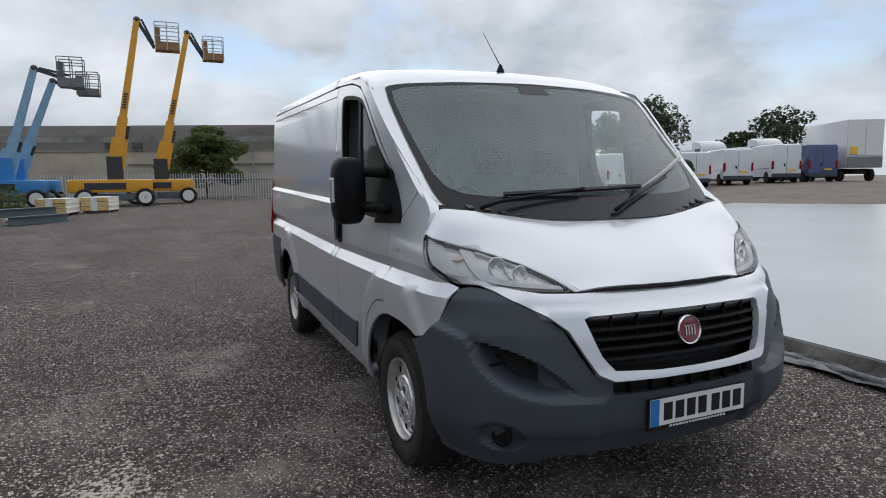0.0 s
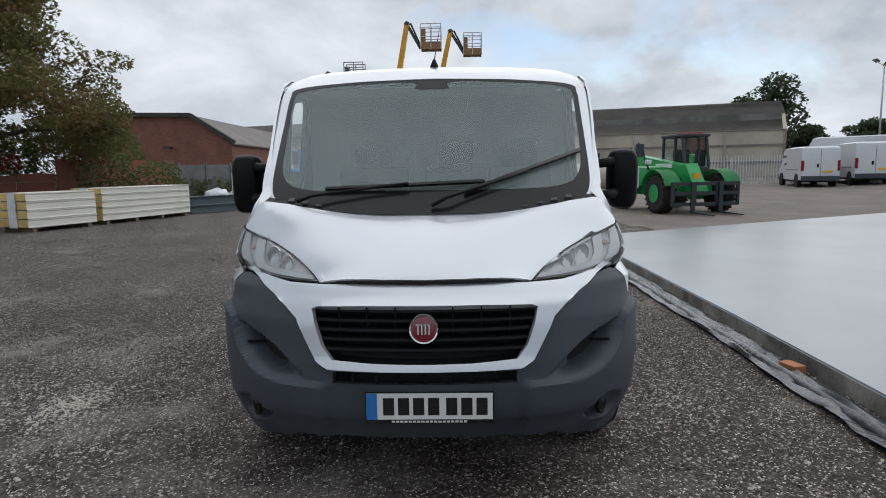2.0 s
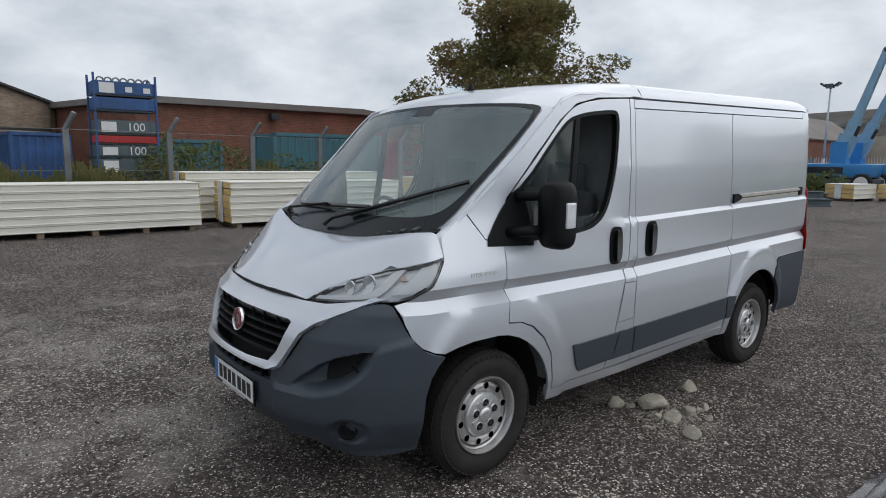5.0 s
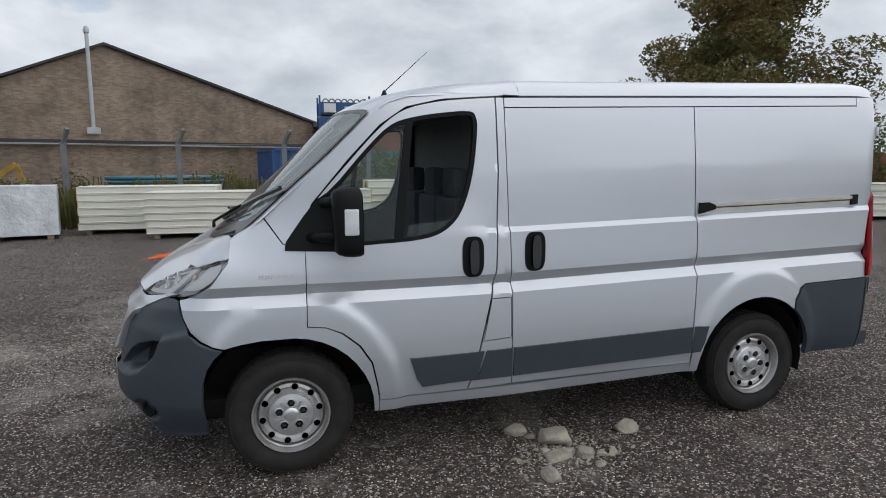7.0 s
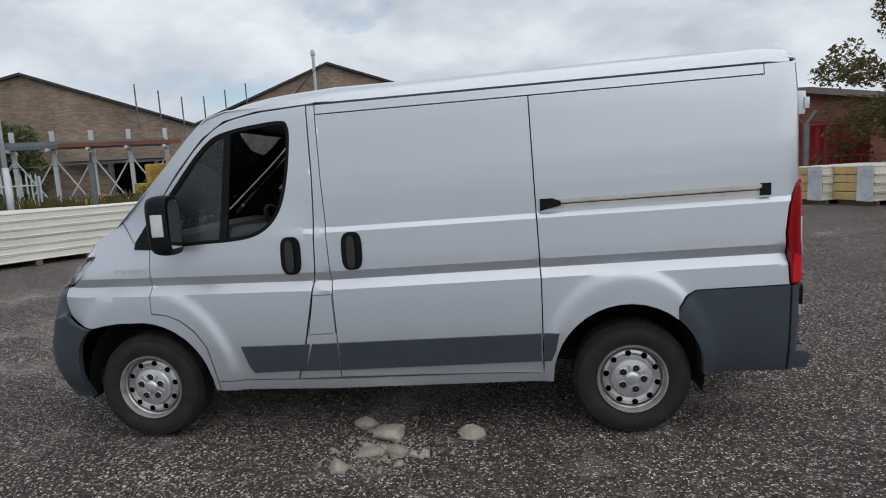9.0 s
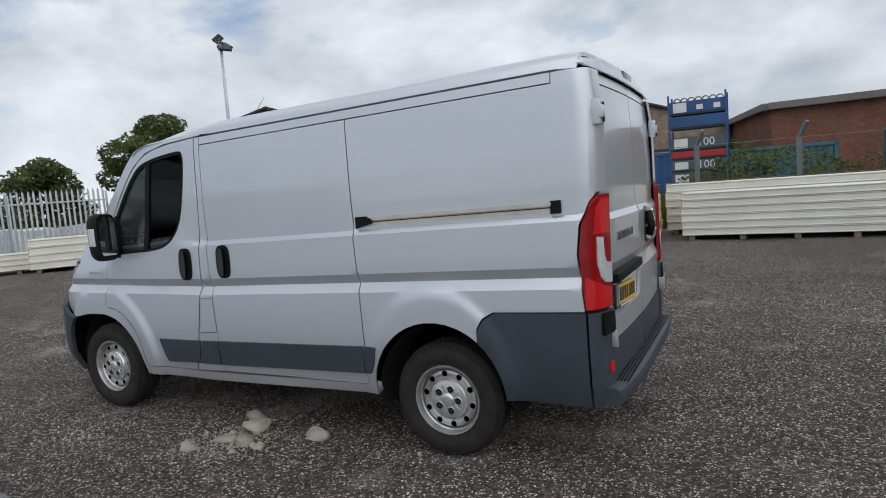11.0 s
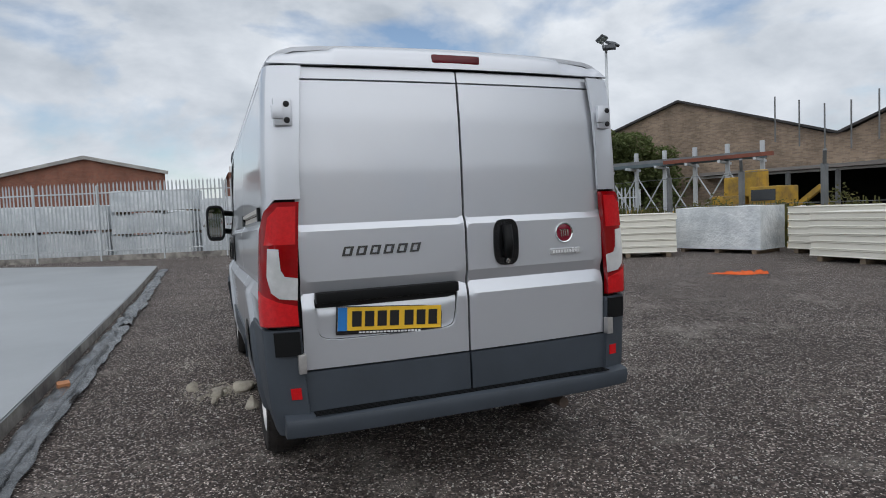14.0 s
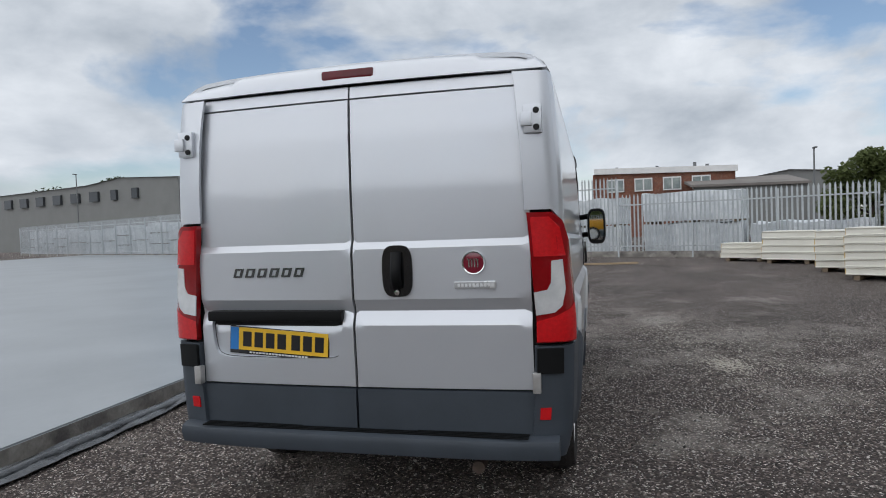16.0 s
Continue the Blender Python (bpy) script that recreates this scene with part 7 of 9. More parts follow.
WINDOW = [(0.165, 1.235), (0.50, 1.235), (0.72, 1.25), (0.84, 1.285), (0.93, 1.36), (0.99, 1.48), (1.03, 1.65), (1.05, 1.83), (1.045, 1.90), (1.01, 1.935), (0.86, 1.925), (0.70, 1.90), (0.57, 1.855), (0.44, 1.735), (0.30, 1.575), (0.17, 1.425)]
WINDOW = curve(WINDOW, 3, closed=True)
DOOR_FRONT_TOP = [(0.115, 1.16), (0.115, 1.30), (0.16, 1.44), (0.35, 1.665), (0.52, 1.845), (0.66, 1.94), (0.85, 1.985), (1.0, 2.0), (1.155, 2.012)]
DOOR_REAR = [(1.165, 1.60), (1.15, 1.06), (1.09, 0.77), (1.03, 0.50), (0.985, 0.378)]
DOOR_LOW = [(0.485, 0.378), (0.475, 0.46), (0.445, 0.60), (0.38, 0.70), (0.29, 0.775), (0.20, 0.812), (0.11, 0.822)]
door_loop = curve(DOOR_FRONT_TOP, 4) + DOOR_REAR + DOOR_LOW
fender_loop = [(0.11, 1.16), (0.105, 0.815), (0.20, 0.806), (0.285, 0.768), (0.373, 0.693), (0.437, 0.595), (0.467, 0.455), (0.478, 0.372), (0.478, 0.31), (0.455, 0.31)] + \
    arc(0.015, 0.325, 0.44, 0, 96, 10) + [(-0.12, 0.762), (-0.22, 0.750), (-0.305, 0.732), (-0.36, 0.746), (-0.415, 0.772), (-0.462, 0.82), (-0.492, 0.89), (-0.512, 0.972), (-0.445, 0.992), (-0.352, 1.052), (-0.268, 1.162), (-0.255, 1.27), (-0.16, 1.335), (-0.09, 1.375), (0.0, 1.245), (0.11, 1.215)]
pillar_loop = [(-0.085, 1.382), (0.003, 1.25), (0.105, 1.215), (0.107, 1.30), (0.15, 1.447), (0.34, 1.675), (0.512, 1.857), (0.655, 1.953), (0.85, 1.998), (1.205, 2.026), (1.205, 2.04), (0.85, 2.03), (0.66, 2.012), (0.54, 1.975), (0.43, 1.875), (0.24, 1.69), (-0.02, 1.455)]
strip_loop = [(1.163, 2.012), (1.205, 2.012), (1.218, 1.6), (1.247, 0.92), (1.257, 0.385), (0.995, 0.378), (1.04, 0.50), (1.10, 0.77), (1.158, 1.06), (1.173, 1.6)]
flap_loop = [(1.125, 0.905), (1.245, 0.905), (1.252, 0.665), (1.078, 0.655)]
slide_loop = [(1.212, 1.955), (2.435, 1.955), (2.455, 1.4), (2.475, 0.9), (2.475, 0.365), (1.262, 0.385), (1.252, 0.92), (1.223, 1.6)]
quarter_low = [(3.33, 0.812), (3.27, 0.78), (3.235, 0.72)] + arc(2.955, 0.335, 0.42, 48, 180, 14) + [(2.535, 0.30), (2.482, 0.31)]
quarter_loop = [(2.482, 0.365), (2.482, 0.9), (2.462, 1.4), (2.442, 1.955), (3.70, 1.955), (3.70, 2.012), (CORNER_U, 2.012), (CORNER_U, 1.405), (3.905, 1.405), (3.86, 1.36), (3.815, 1.25), (3.80, 1.10), (3.825, 0.815)] + quarter_low
lip_loop = [(1.212, 1.962), (3.695, 1.962), (3.695, 2.012), (1.212, 2.012)]
sill_loop = [(0.482, 0.372), (2.53, 0.358), (2.53, 0.295), (0.482, 0.305)]
rub_front = [(0.65, 0.598), (1.085, 0.603), (1.045, 0.435), (0.72, 0.425), (0.69, 0.47)]
rub_mid = [(1.098, 0.604), (1.252, 0.606), (1.256, 0.432), (1.01, 0.432), (1.055, 0.47)]
rub_slide = [(1.262, 0.606), (2.472, 0.604), (2.472, 0.432), (1.262, 0.432)]
rub_rear = [(2.482, 0.604), (2.572, 0.604), (2.552, 0.50), (2.525, 0.44), (2.482, 0.432)]
rbump_loop = [(3.335, 0.808), (3.83, 0.810), (3.83, 0.31), (3.37, 0.325)] + arc(2.955, 0.335, 0.42, 0, 48, 6) + [(3.24, 0.712), (3.277, 0.773)]
tail_loop = [(3.83, 0.822), (CORNER_U - 0.004, 0.822), (CORNER_U - 0.004, 1.395), (3.905, 1.395), (3.865, 1.355), (3.822, 1.25), (3.806, 1.10)]
rpost_loop = [(3.836, 0.810), (CORNER_U, 0.810), (CORNER_U, 0.40), (CORNER_U, 0.325), (3.836, 0.31)]

for s in (-1, 1):
    F = side(s)
    O = (0, s, 0)
    IN = offset(F, -0.045)
    part("inner_frame", sheet([(-0.30, 0.775), (0.0, 0.80), (0.115, 0.80), (0.40, 0.70), (0.50, 0.34), (2.5, 0.34), (2.52, 0.5), (2.62, 0.72), (2.955, 0.80), (3.30, 0.72), (3.36, 0.36), (3.78, 0.36), (CORNER_U, 0.45), (CORNER_U, 2.0), (1.0, 2.0), (0.62, 1.96), (0.42, 1.83), (0.2, 1.62), (0.02, 1.44), (-0.06, 1.36), (-0.28, 1.16)], IN, O, 0.09, holes=[inset(WINDOW, 0.0)], thick=0), M["shut"], van, smooth=True)
    part("front_wing", sheet(fender_loop, F, O, 0.03, gap=0.0, vs=ROWS), M["silver"], van, smooth=True, angle=0.4)
    part("windscreen_pillar", sheet(pillar_loop, F, O, 0.03), M["silver"], van, smooth=True)
    door = part("cab_door", sheet(door_loop, F, O, 0.03, holes=[WINDOW], gap=0.0, vs=ROWS), M["silver"], van, smooth=True, angle=0.4)
    # window surround, divider and the fixed front pane; the rear pane is wound down
    W2 = inset(dense(WINDOW, 0.05), 0.022)
    part("window_seal", sheet(WINDOW, offset(F, -0.004), O, 0.05, holes=[W2], thick=0.03), M["trim_soft"], door, smooth=True)
    part("window_divider", sheet([(0.575, 1.245), (0.622, 1.245), (0.695, 1.892), (0.655, 1.878)], offset(F, -0.006), O, 0.05, thick=0.02), M["trim_soft"], door, smooth=True)
    part("quarter_glass", sheet([(0.185, 1.25), (0.58, 1.25), (0.658, 1.865), (0.58, 1.84), (0.44, 1.70), (0.30, 1.54), (0.185, 1.41)], offset(F, -0.014), O, 0.06, thick=0), M["glass_side"], door, smooth=True)
    part("wound_down_glass", sheet([(0.63, 1.22), (0.97, 1.22), (0.985, 1.36), (0.66, 1.33)], offset(F, -0.018), O, 0.06, thick=0), M["glass_side"], door, smooth=True)
    if s < 0:
        part("body_pillar", sheet(strip_loop, F, O, 0.03, holes=[flap_loop], gap=0.0, vs=ROWS), M["silver"], van, smooth=True, angle=0.4)
        part("fuel_flap", sheet(flap_loop, F, O, 0.03, gap=0.005), M["silver"], van, smooth=True)
        slide = part("sliding_door", sheet(slide_loop, F, O, 0.03, gap=0.0, vs=ROWS), M["silver"], van, smooth=True, angle=0.4)
        part("rear_quarter", sheet(quarter_loop, F, O, 0.03, gap=0.0, vs=ROWS), M["silver"], van, smooth=True, angle=0.4)
    else:
        part("body_pillar", sheet(strip_loop, F, O, 0.03, gap=0.0, vs=ROWS), M["silver"], van, smooth=True, angle=0.4)
        whole = slide_loop[:1] + [(2.44, 1.955)] + quarter_loop[4:-2] + [(2.5, 0.365)] + slide_loop[5:]
        slide = part("side_panel", sheet(whole, F, O, 0.03, gap=0.0, vs=ROWS), M["silver"], van, smooth=True, angle=0.4)
    part("gutter_strip", sheet(lip_loop, F, O, 0.04, gap=0.0), M["silver"], van, smooth=True)
    part("sill", sheet(sill_loop, offset(F, -0.003), O, 0.05, gap=0.001, thick=0.05), M["silver"], van, smooth=True)
    for host, lp in ((door, rub_front), (van, rub_mid), (slide, rub_slide), (van, rub_rear)):
        part("rubbing_strip", sheet(lp, offset(F, 0.012), O, 0.05, gap=0.003, thick=0.016), M["trim"], host, smooth=True)
    part("bumper_side", sheet(rbump_loop, offset(F, 0.008), O, 0.04, gap=0.002, thick=0.03), M["trim"], van, smooth=True)
    part("bumper_corner", sheet(rpost_loop, offset(F, 0.010), (0.7, s * 0.7, 0), 0.03, gap=0.002, thick=0.03), M["trim"], van, smooth=True)
    # tail lamp: red body, clear reversing pane; it bridges the crease of the flank
    def FL(u, v, F=F):
        if v < 0.93 or v > 1.395:
            return F(u, v)
        return F(u, 0.93).lerp(F(u, 1.395), (v - 0.93) / 0.465)

    lamp = part("tail_lamp", sheet(tail_loop, offset(FL, 0.016), (0.7, s * 0.7, 0), 0.025, gap=0.003, thick=0.03), M["red_lens"], van, "tall red tail lamp", smooth=True)
    part("clear_pane", sheet([(3.888, 1.185), (3.925, 1.18), (3.934, 1.085), (3.95, 1.055), (3.996, 1.045), (3.996, 0.945), (3.93, 0.955), (3.898, 0.985), (3.886, 1.06)], offset(FL, 0.020), (0.7, s * 0.7, 0), 0.025, thick=0.006), M["clear_white"], lamp, "clear reversing pane", smooth=True)
    part("lower_band", sheet([(3.832, 0.83), (3.995, 0.83), (3.995, 0.918), (3.925, 0.940), (3.86, 0.975), (3.835, 0.99)], offset(FL, 0.018), (0.7, s * 0.7, 0), 0.025, thick=0.004), M["red_bright"], lamp, smooth=True)
    part("upper_band", sheet([(3.868, 1.20), (3.985, 1.20), (3.985, 1.372), (3.918, 1.372), (3.886, 1.325)], offset(FL, 0.018), (0.7, s * 0.7, 0), 0.025, thick=0.004), M["red_bright"], lamp, smooth=True)
    part("reflector", sheet([(3.942, 0.485), (3.980, 0.485), (3.980, 0.537), (3.942, 0.537)], offset(F, 0.016), (0.7, s * 0.7, 0), 0.03, thick=0.008), M["red_bright"], van, "small red reflector")
    part("bumper_pad", sheet([(3.90, 0.69), (3.995, 0.69), (3.995, 0.80), (3.90, 0.80)], offset(F, 0.026), (0.7, s * 0.7, 0), 0.03, thick=0.02), M["trim_soft"], van, smooth=True)
    # wheel housings
    for cx, hr, hw in ((0.02, 0.47, 0.885), (2.965, 0.435, 0.93)):
        bm = bmesh.new()
        lathe(bm, [(hr, 0.56 * s), (hr, hw * s)], 28, at=(cx, 0, 0.34))
        bmesh.ops.delete(bm, geom=[f for f in bm.faces if len(f.verts) > 4 and abs(f.calc_center_median().y) > 0.8], context="FACES")
        bmesh.ops.delete(bm, geom=[v for v in bm.verts if v.co.z < 0.22], context="VERTS")
        part("wheel_housing", bm, M["under"], van)

# door handles in dark cups, on the left three, on the right the cab door
for s, spots in ((-1, ((1.015, 1.145), (1.385, 1.155))), (1, ((1.015, 1.145),))):
    for hx, hv in spots:
        F = side(s)
        cup = [(hx + 0.062 * math.copysign(abs(math.cos(a)) ** 0.6, math.cos(a)), hv + 0.112 * math.copysign(abs(math.sin(a)) ** 0.6, math.sin(a))) for a in (2 * math.pi * i / 28 for i in range(28))]
        h = part("door_handle", sheet(cup, offset(F, 0.006), (0, s, 0), 0.03, thick=0.01), M["trim_soft"], van, "black pull handle in an oval cup", smooth=True)
        bar = [(hx + 0.026 * math.copysign(abs(math.cos(a)) ** 0.6, math.cos(a)), hv + 0.094 * math.copysign(abs(math.sin(a)) ** 0.7, math.sin(a))) for a in (2 * math.pi * i / 24 for i in range(24))]
        part("grip", sheet(bar, offset(F, 0.030), (0, s, 0), 0.02, thick=0.02), M["gloss_black"], h, smooth=True)
# sliding rail on the left
F = side(-1)
rail = part("slide_rail", sheet([(2.50, 1.318), (3.715, 1.318), (3.715, 1.372), (2.50, 1.372)], offset(F, 0.002), (0, -1, 0), 0.05, thick=0.01), M["rail_al"], van, "pale aluminium sliding-door rail")
part("rail_lip", sheet([(2.54, 1.352), (3.68, 1.352), (3.68, 1.372), (2.54, 1.372)], offset(F, 0.014), (0, -1, 0), 0.06, thick=0.014), M["rail_al"], rail)
# dark strip laid on the rail as the shadow under its lip
part("rail_groove", sheet([(2.54, 1.341), (3.68, 1.341), (3.68, 1.346), (2.54, 1.346)], offset(F, 0.005), (0, -1, 0), 0.06, thick=0.002), M["brake"], rail)
part("rail_end", sheet([(2.485, 1.31), (2.60, 1.335), (2.60, 1.36), (2.555, 1.378), (2.485, 1.378)], offset(F, 0.016), (0, -1, 0), 0.04, thick=0.02), M["trim_soft"], rail)
part("rail_end", sheet([(3.675, 1.312), (3.728, 1.312), (3.728, 1.378), (3.675, 1.378)], offset(F, 0.014), (0, -1, 0), 0.04, thick=0.02), M["trim_soft"], rail)

# ---- roof ----
def roof_fn(u, t):
    """u along the van, t across from -1 to 1."""
    y = lerp([(0, 0), (0.55, 0.50), (0.80, 0.77), (0.90, 0.868), (0.96, 0.911), (1.0, 0.928)], abs(t))
    z = lerp(ROOF, y)
    z -= 0.012 * smooth(3.70, 3.83, u)
    return Vector((u, math.copysign(y, t), z + rake(u)))


ROOF_EDGE = [(1.302, -1), (3.83, -1), (3.83, 1), (1.302, 1)]
part("roof", sheet(ROOF_EDGE, roof_fn, (0, 0, 1), 0.06, us=(3.72, 3.78), thick=0.02), M["silver"], van, smooth=True)
# ---- windscreen ----
def screen_x(z):
    return lerp([(1.15, -0.36), (1.24, -0.255), (1.37, -0.12), (1.465, -0.02), (1.70, 0.24), (1.89, 0.43), (1.985, 0.535), (2.06, 0.64)], z)


def screen_fn(y, z):
    return Vector((screen_x(z) - 0.150 * (1 - (y / 0.9) ** 2) + 0.012, y, z))


screen_loop = curve([(0.0, 1.225), (0.30, 1.228), (0.62, 1.252), (0.77, 1.29), (0.825, 1.345), (0.846, 1.50), (0.862, 1.80), (0.860, 1.885), (0.832, 1.934), (0.60, 1.957), (0.0, 1.970)], 4)
screen_loop = screen_loop + [(-y, z) for y, z in screen_loop[-2:0:-1]]
clear = curve([(0.0, 1.335), (0.45, 1.335), (0.64, 1.345), (0.745, 1.375), (0.792, 1.44), (0.812, 1.54), (0.836, 1.80), (0.834, 1.872), (0.802, 1.915), (0.60, 1.940), (0.12, 1.952), (0.10, 1.905), (0.0, 1.903)], 3)
clear = clear + [(-y, z) for y, z in clear[-2:0:-1]]
screen = part("windscreen", sheet(screen_loop, screen_fn, (-1, 0, 0.6), 0.07, thick=0), M["glass"], van, "raked windscreen with a black border", smooth=True)
part("black_border", sheet(screen_loop, offset(screen_fn, 0.002), (-1, 0, 0.6), 0.05, holes=[clear], thick=0.0), M["frit"], screen, smooth=True)
ring3 = [(y * 1.075, 1.60 + (z - 1.60) * (1.0 if z > 1.6 else 1.02)) for y, z in screen_loop]
part("screen_surround", sheet(ring3, offset(screen_fn, -0.006), (-1, 0, 0.6), 0.04, holes=[[(y * 0.985, 1.62 + (z - 1.62) * 0.98) for y, z in screen_loop]], thick=0.0), M["silver"], van, smooth=True)


PILLAR_TOP = [(-0.02, 1.455), (0.24, 1.69), (0.43, 1.875), (0.54, 1.970), (0.66, 2.010), (0.85, 2.028), (1.2, 2.031), (1.32, 2.026)]
BROW = [(0.372, 0.178), (0.45, 0.134), (0.55, 0.096), (0.66, 0.068), (0.75, 0.052), (0.90, 0.033), (1.10, 0.015), (1.26, 0.004), (1.32, 0.0)]


def brow_fn(u, y):
    """From the top of the screen back to the flat roof; its sides roll down to the pillars."""
    a = abs(y)
    x = u + 0.11 * (a / 0.82) ** 2 * smooth(1.15, 0.37, u)
    q = Vector((x, a, lerp(ROOF, a) - lerp(BROW, u) + rake(x)))
    edge = side(1)(x, lerp(PILLAR_TOP, x))
    a0 = 0.76 + 0.13 * smooth(0.65, 1.25, u)
    w = min(1.0, max(0.0, (a - a0) / (0.928 - a0))) ** 1.8
    q = q.lerp(edge, w)
    return Vector((q.x, math.copysign(q.y, y), q.z))


part("roof_brow", sheet([(0.372, -0.928), (1.302, -0.928), (1.302, 0.928), (0.372, 0.928)], brow_fn, (-0.3, 0, 1), 0.045, us=(0.41, 0.45, 0.50, 0.55), vs=(-0.91, -0.88, -0.84, -0.80, 0.80, 0.84, 0.88, 0.91), thick=0.012), M["silver"], van, smooth=True)
edge2 = [(y * 1.010, 1.62 + (z - 1.62) * 1.02) for y, z in screen_loop]
part("screen_seal", sheet(edge2, offset(screen_fn, -0.010), (-1, 0, 0.6), 0.05, holes=[[(y * 0.985, 1.62 + (z - 1.62) * 0.985) for y, z in screen_loop]], thick=0.03), M["trim_soft"], screen, smooth=True)
# ---- nose and front bumper ----
def nose_w(z):
    return half_width(FRONT_XS, z) - 0.002 - 0.03 * smooth(0.45, 0.24, z)


def nose_fn(sv, z):
    a = min(1.0, abs(sv)) * math.pi / 2
    x0 = lerp(NOSE, z)
    y = nose_w(z) * math.sin(a) ** (2 / FRONT_N)
    x = FRONT_XS - (FRONT_XS - x0) * max(0.0, math.cos(a)) ** (2 / FRONT_N)
    if abs(sv) > 1:
        x = FRONT_XS + (abs(sv) - 1) * 0.6
        y = half_width(x, z) - 0.002 - 0.03 * smooth(0.45, 0.24, z)
    return Vector((x, math.copysign(y, sv), z))


def by_y(y, z):
    w = nose_w(z)
    q = min(1.0, abs(y) / w)
    return (math.copysign(2 / math.pi * math.asin(q ** (FRONT_N / 2)), y), z)


def by_x(x, z):
    x0 = lerp(NOSE, z)
    q = min(1.0, max(0.0, (FRONT_XS - x) / (FRONT_XS - x0)))
    return (2 / math.pi * math.acos(q ** (FRONT_N / 2)), z)


# ---- bonnet: one crowned sheet, its sides roll down to the upper edges of the lamps ----
BON = [(-0.83, 0.945), (-0.81, 0.978), (-0.775, 1.014), (-0.73, 1.052), (-0.667, 1.095), (-0.60, 1.132), (-0.52, 1.172), (-0.45, 1.202), (-0.38, 1.228), (-0.30, 1.252), (-0.10, 1.300), (0.02, 1.325)]
BON = curve(BON, 4)
LAMP_TOP = [by_y(0.462, 0.957), by_y(0.495, 0.987), by_y(0.545, 1.022), by_y(0.62, 1.064), by_y(0.70, 1.097), by_y(0.76, 1.120), by_x(-0.40, 1.142), by_x(-0.33, 1.167), (1.03, 1.178), (1.062, 1.182)]
LAMP_TOP = [nose_fn(a, z) for a, z in LAMP_TOP]
EDGE_Y = [(-0.83, 0.44)] + [(p.x, p.y) for p in LAMP_TOP]
EDGE_Z = [(-0.83, 0.935)] + [(p.x, p.z) for p in LAMP_TOP]
ROLL = [(-0.76, 0.0), (-0.62, 0.15), (-0.50, 0.40), (-0.40, 0.66), (-0.32, 0.82), (-0.26, 0.90)]


def bonnet_fn(x, y):
    """x along, y across; the roll down to the lamp begins at a share of the width."""
    q = min(1.0, abs(y) / lerp(EDGE_Y, x))
    q0 = lerp(ROLL, x)
    base = lerp(BON, x) + 0.030 * smooth(-0.55, -0.26, x) * smooth(0.30, 0.85, q)
    t = max(0.0, q - q0) / (1 - q0)
    return Vector((x, y, base + (lerp(EDGE_Z, x) - base) * t ** (2.6 - q0)))


def bonnet_skin(u, x):
    """u across, 1 at the lamp; bunched towards the edge."""
    q = math.sin(min(1.0, abs(u)) * math.pi / 2) ** 0.9
    return bonnet_fn(x, math.copysign(q * lerp(EDGE_Y, x), u))


bl = [(0.0, -0.812), (0.22, -0.808), (0.42, -0.795), (0.60, -0.775), (0.80, -0.752), (1.0, LAMP_TOP[0].x), (1.0, -0.60), (1.0, -0.45), (1.0, -0.34), (1.0, -0.263), (0.90, -0.258), (0.80, -0.255), (0.735, -0.256), (0.68, -0.268), (0.52, -0.305), (0.34, -0.365), (0.16, -0.408), (0.0, -0.42)]
bl = bl + [(-u, x) for u, x in bl[-2:0:-1]]
bonnet = part("bonnet", sheet(bl, bonnet_skin, (0, 0, 1), 0.045, vs=(-0.80, -0.785), thick=0.022), M["silver"], van, smooth=True)
# black bar behind the front edge, put in as the gap's shadow
bm = bmesh.new()
tube(bm, [bonnet_skin(u, x) + Vector((0.012, 0, -0.012)) for u, x in ((-0.95, -0.745), (-0.80, -0.752), (-0.60, -0.775), (-0.42, -0.795), (-0.22, -0.808), (0.0, -0.812), (0.22, -0.808), (0.42, -0.795), (0.60, -0.775), (0.80, -0.752), (0.95, -0.745))], 0.010, 6)
part("bonnet_gap_shade", bm, M["shut"], bonnet)
cowl = curve([(-0.416, 0.0), (-0.404, 0.22), (-0.361, 0.46), (-0.301, 0.66), (-0.252, 0.83), (-0.135, 0.86), (-0.19, 0.70), (-0.255, 0.5), (-0.31, 0.25), (-0.325, 0.0)], 4)
cowl = cowl + [(x, -y) for x, y in cowl[-2:0:-1]]
cowl_ob = part("scuttle", sheet(cowl, lambda x, y: bonnet_fn(x, y) + Vector((0, 0, -0.004)), (0, 0, 1), 0.04, thick=0.06), M["trim_soft"], van, "black slotted scuttle panel", smooth=True)
for s in (-1, 1):
    for i in range(9):
        y = s * (0.10 + 0.075 * i)
        xa = lerp([(0.0, -0.414), (0.22, -0.402), (0.46, -0.359), (0.66, -0.299), (0.83, -0.256)], abs(y))
        bm = bmesh.new()
        beam(bm, bonnet_fn(xa + 0.012, y) + Vector((0, 0, 0.002)), bonnet_fn(xa + 0.055, y) + Vector((0, 0, 0.006)), 0.03, 0.008)
        part("slat", bm, M["dash"], cowl_ob)


def both(pts):
    return pts + [(-s, z) for s, z in pts[::-1] if abs(s) > 1e-6]


INTAKE = [(0.876, 0.772), (0.83, 0.762), (0.74, 0.732), (0.66, 0.69), (0.58, 0.63), (0.50, 0.562), (0.58, 0.556), (0.68, 0.566), (0.77, 0.60), (0.825, 0.645), (0.857, 0.70)]


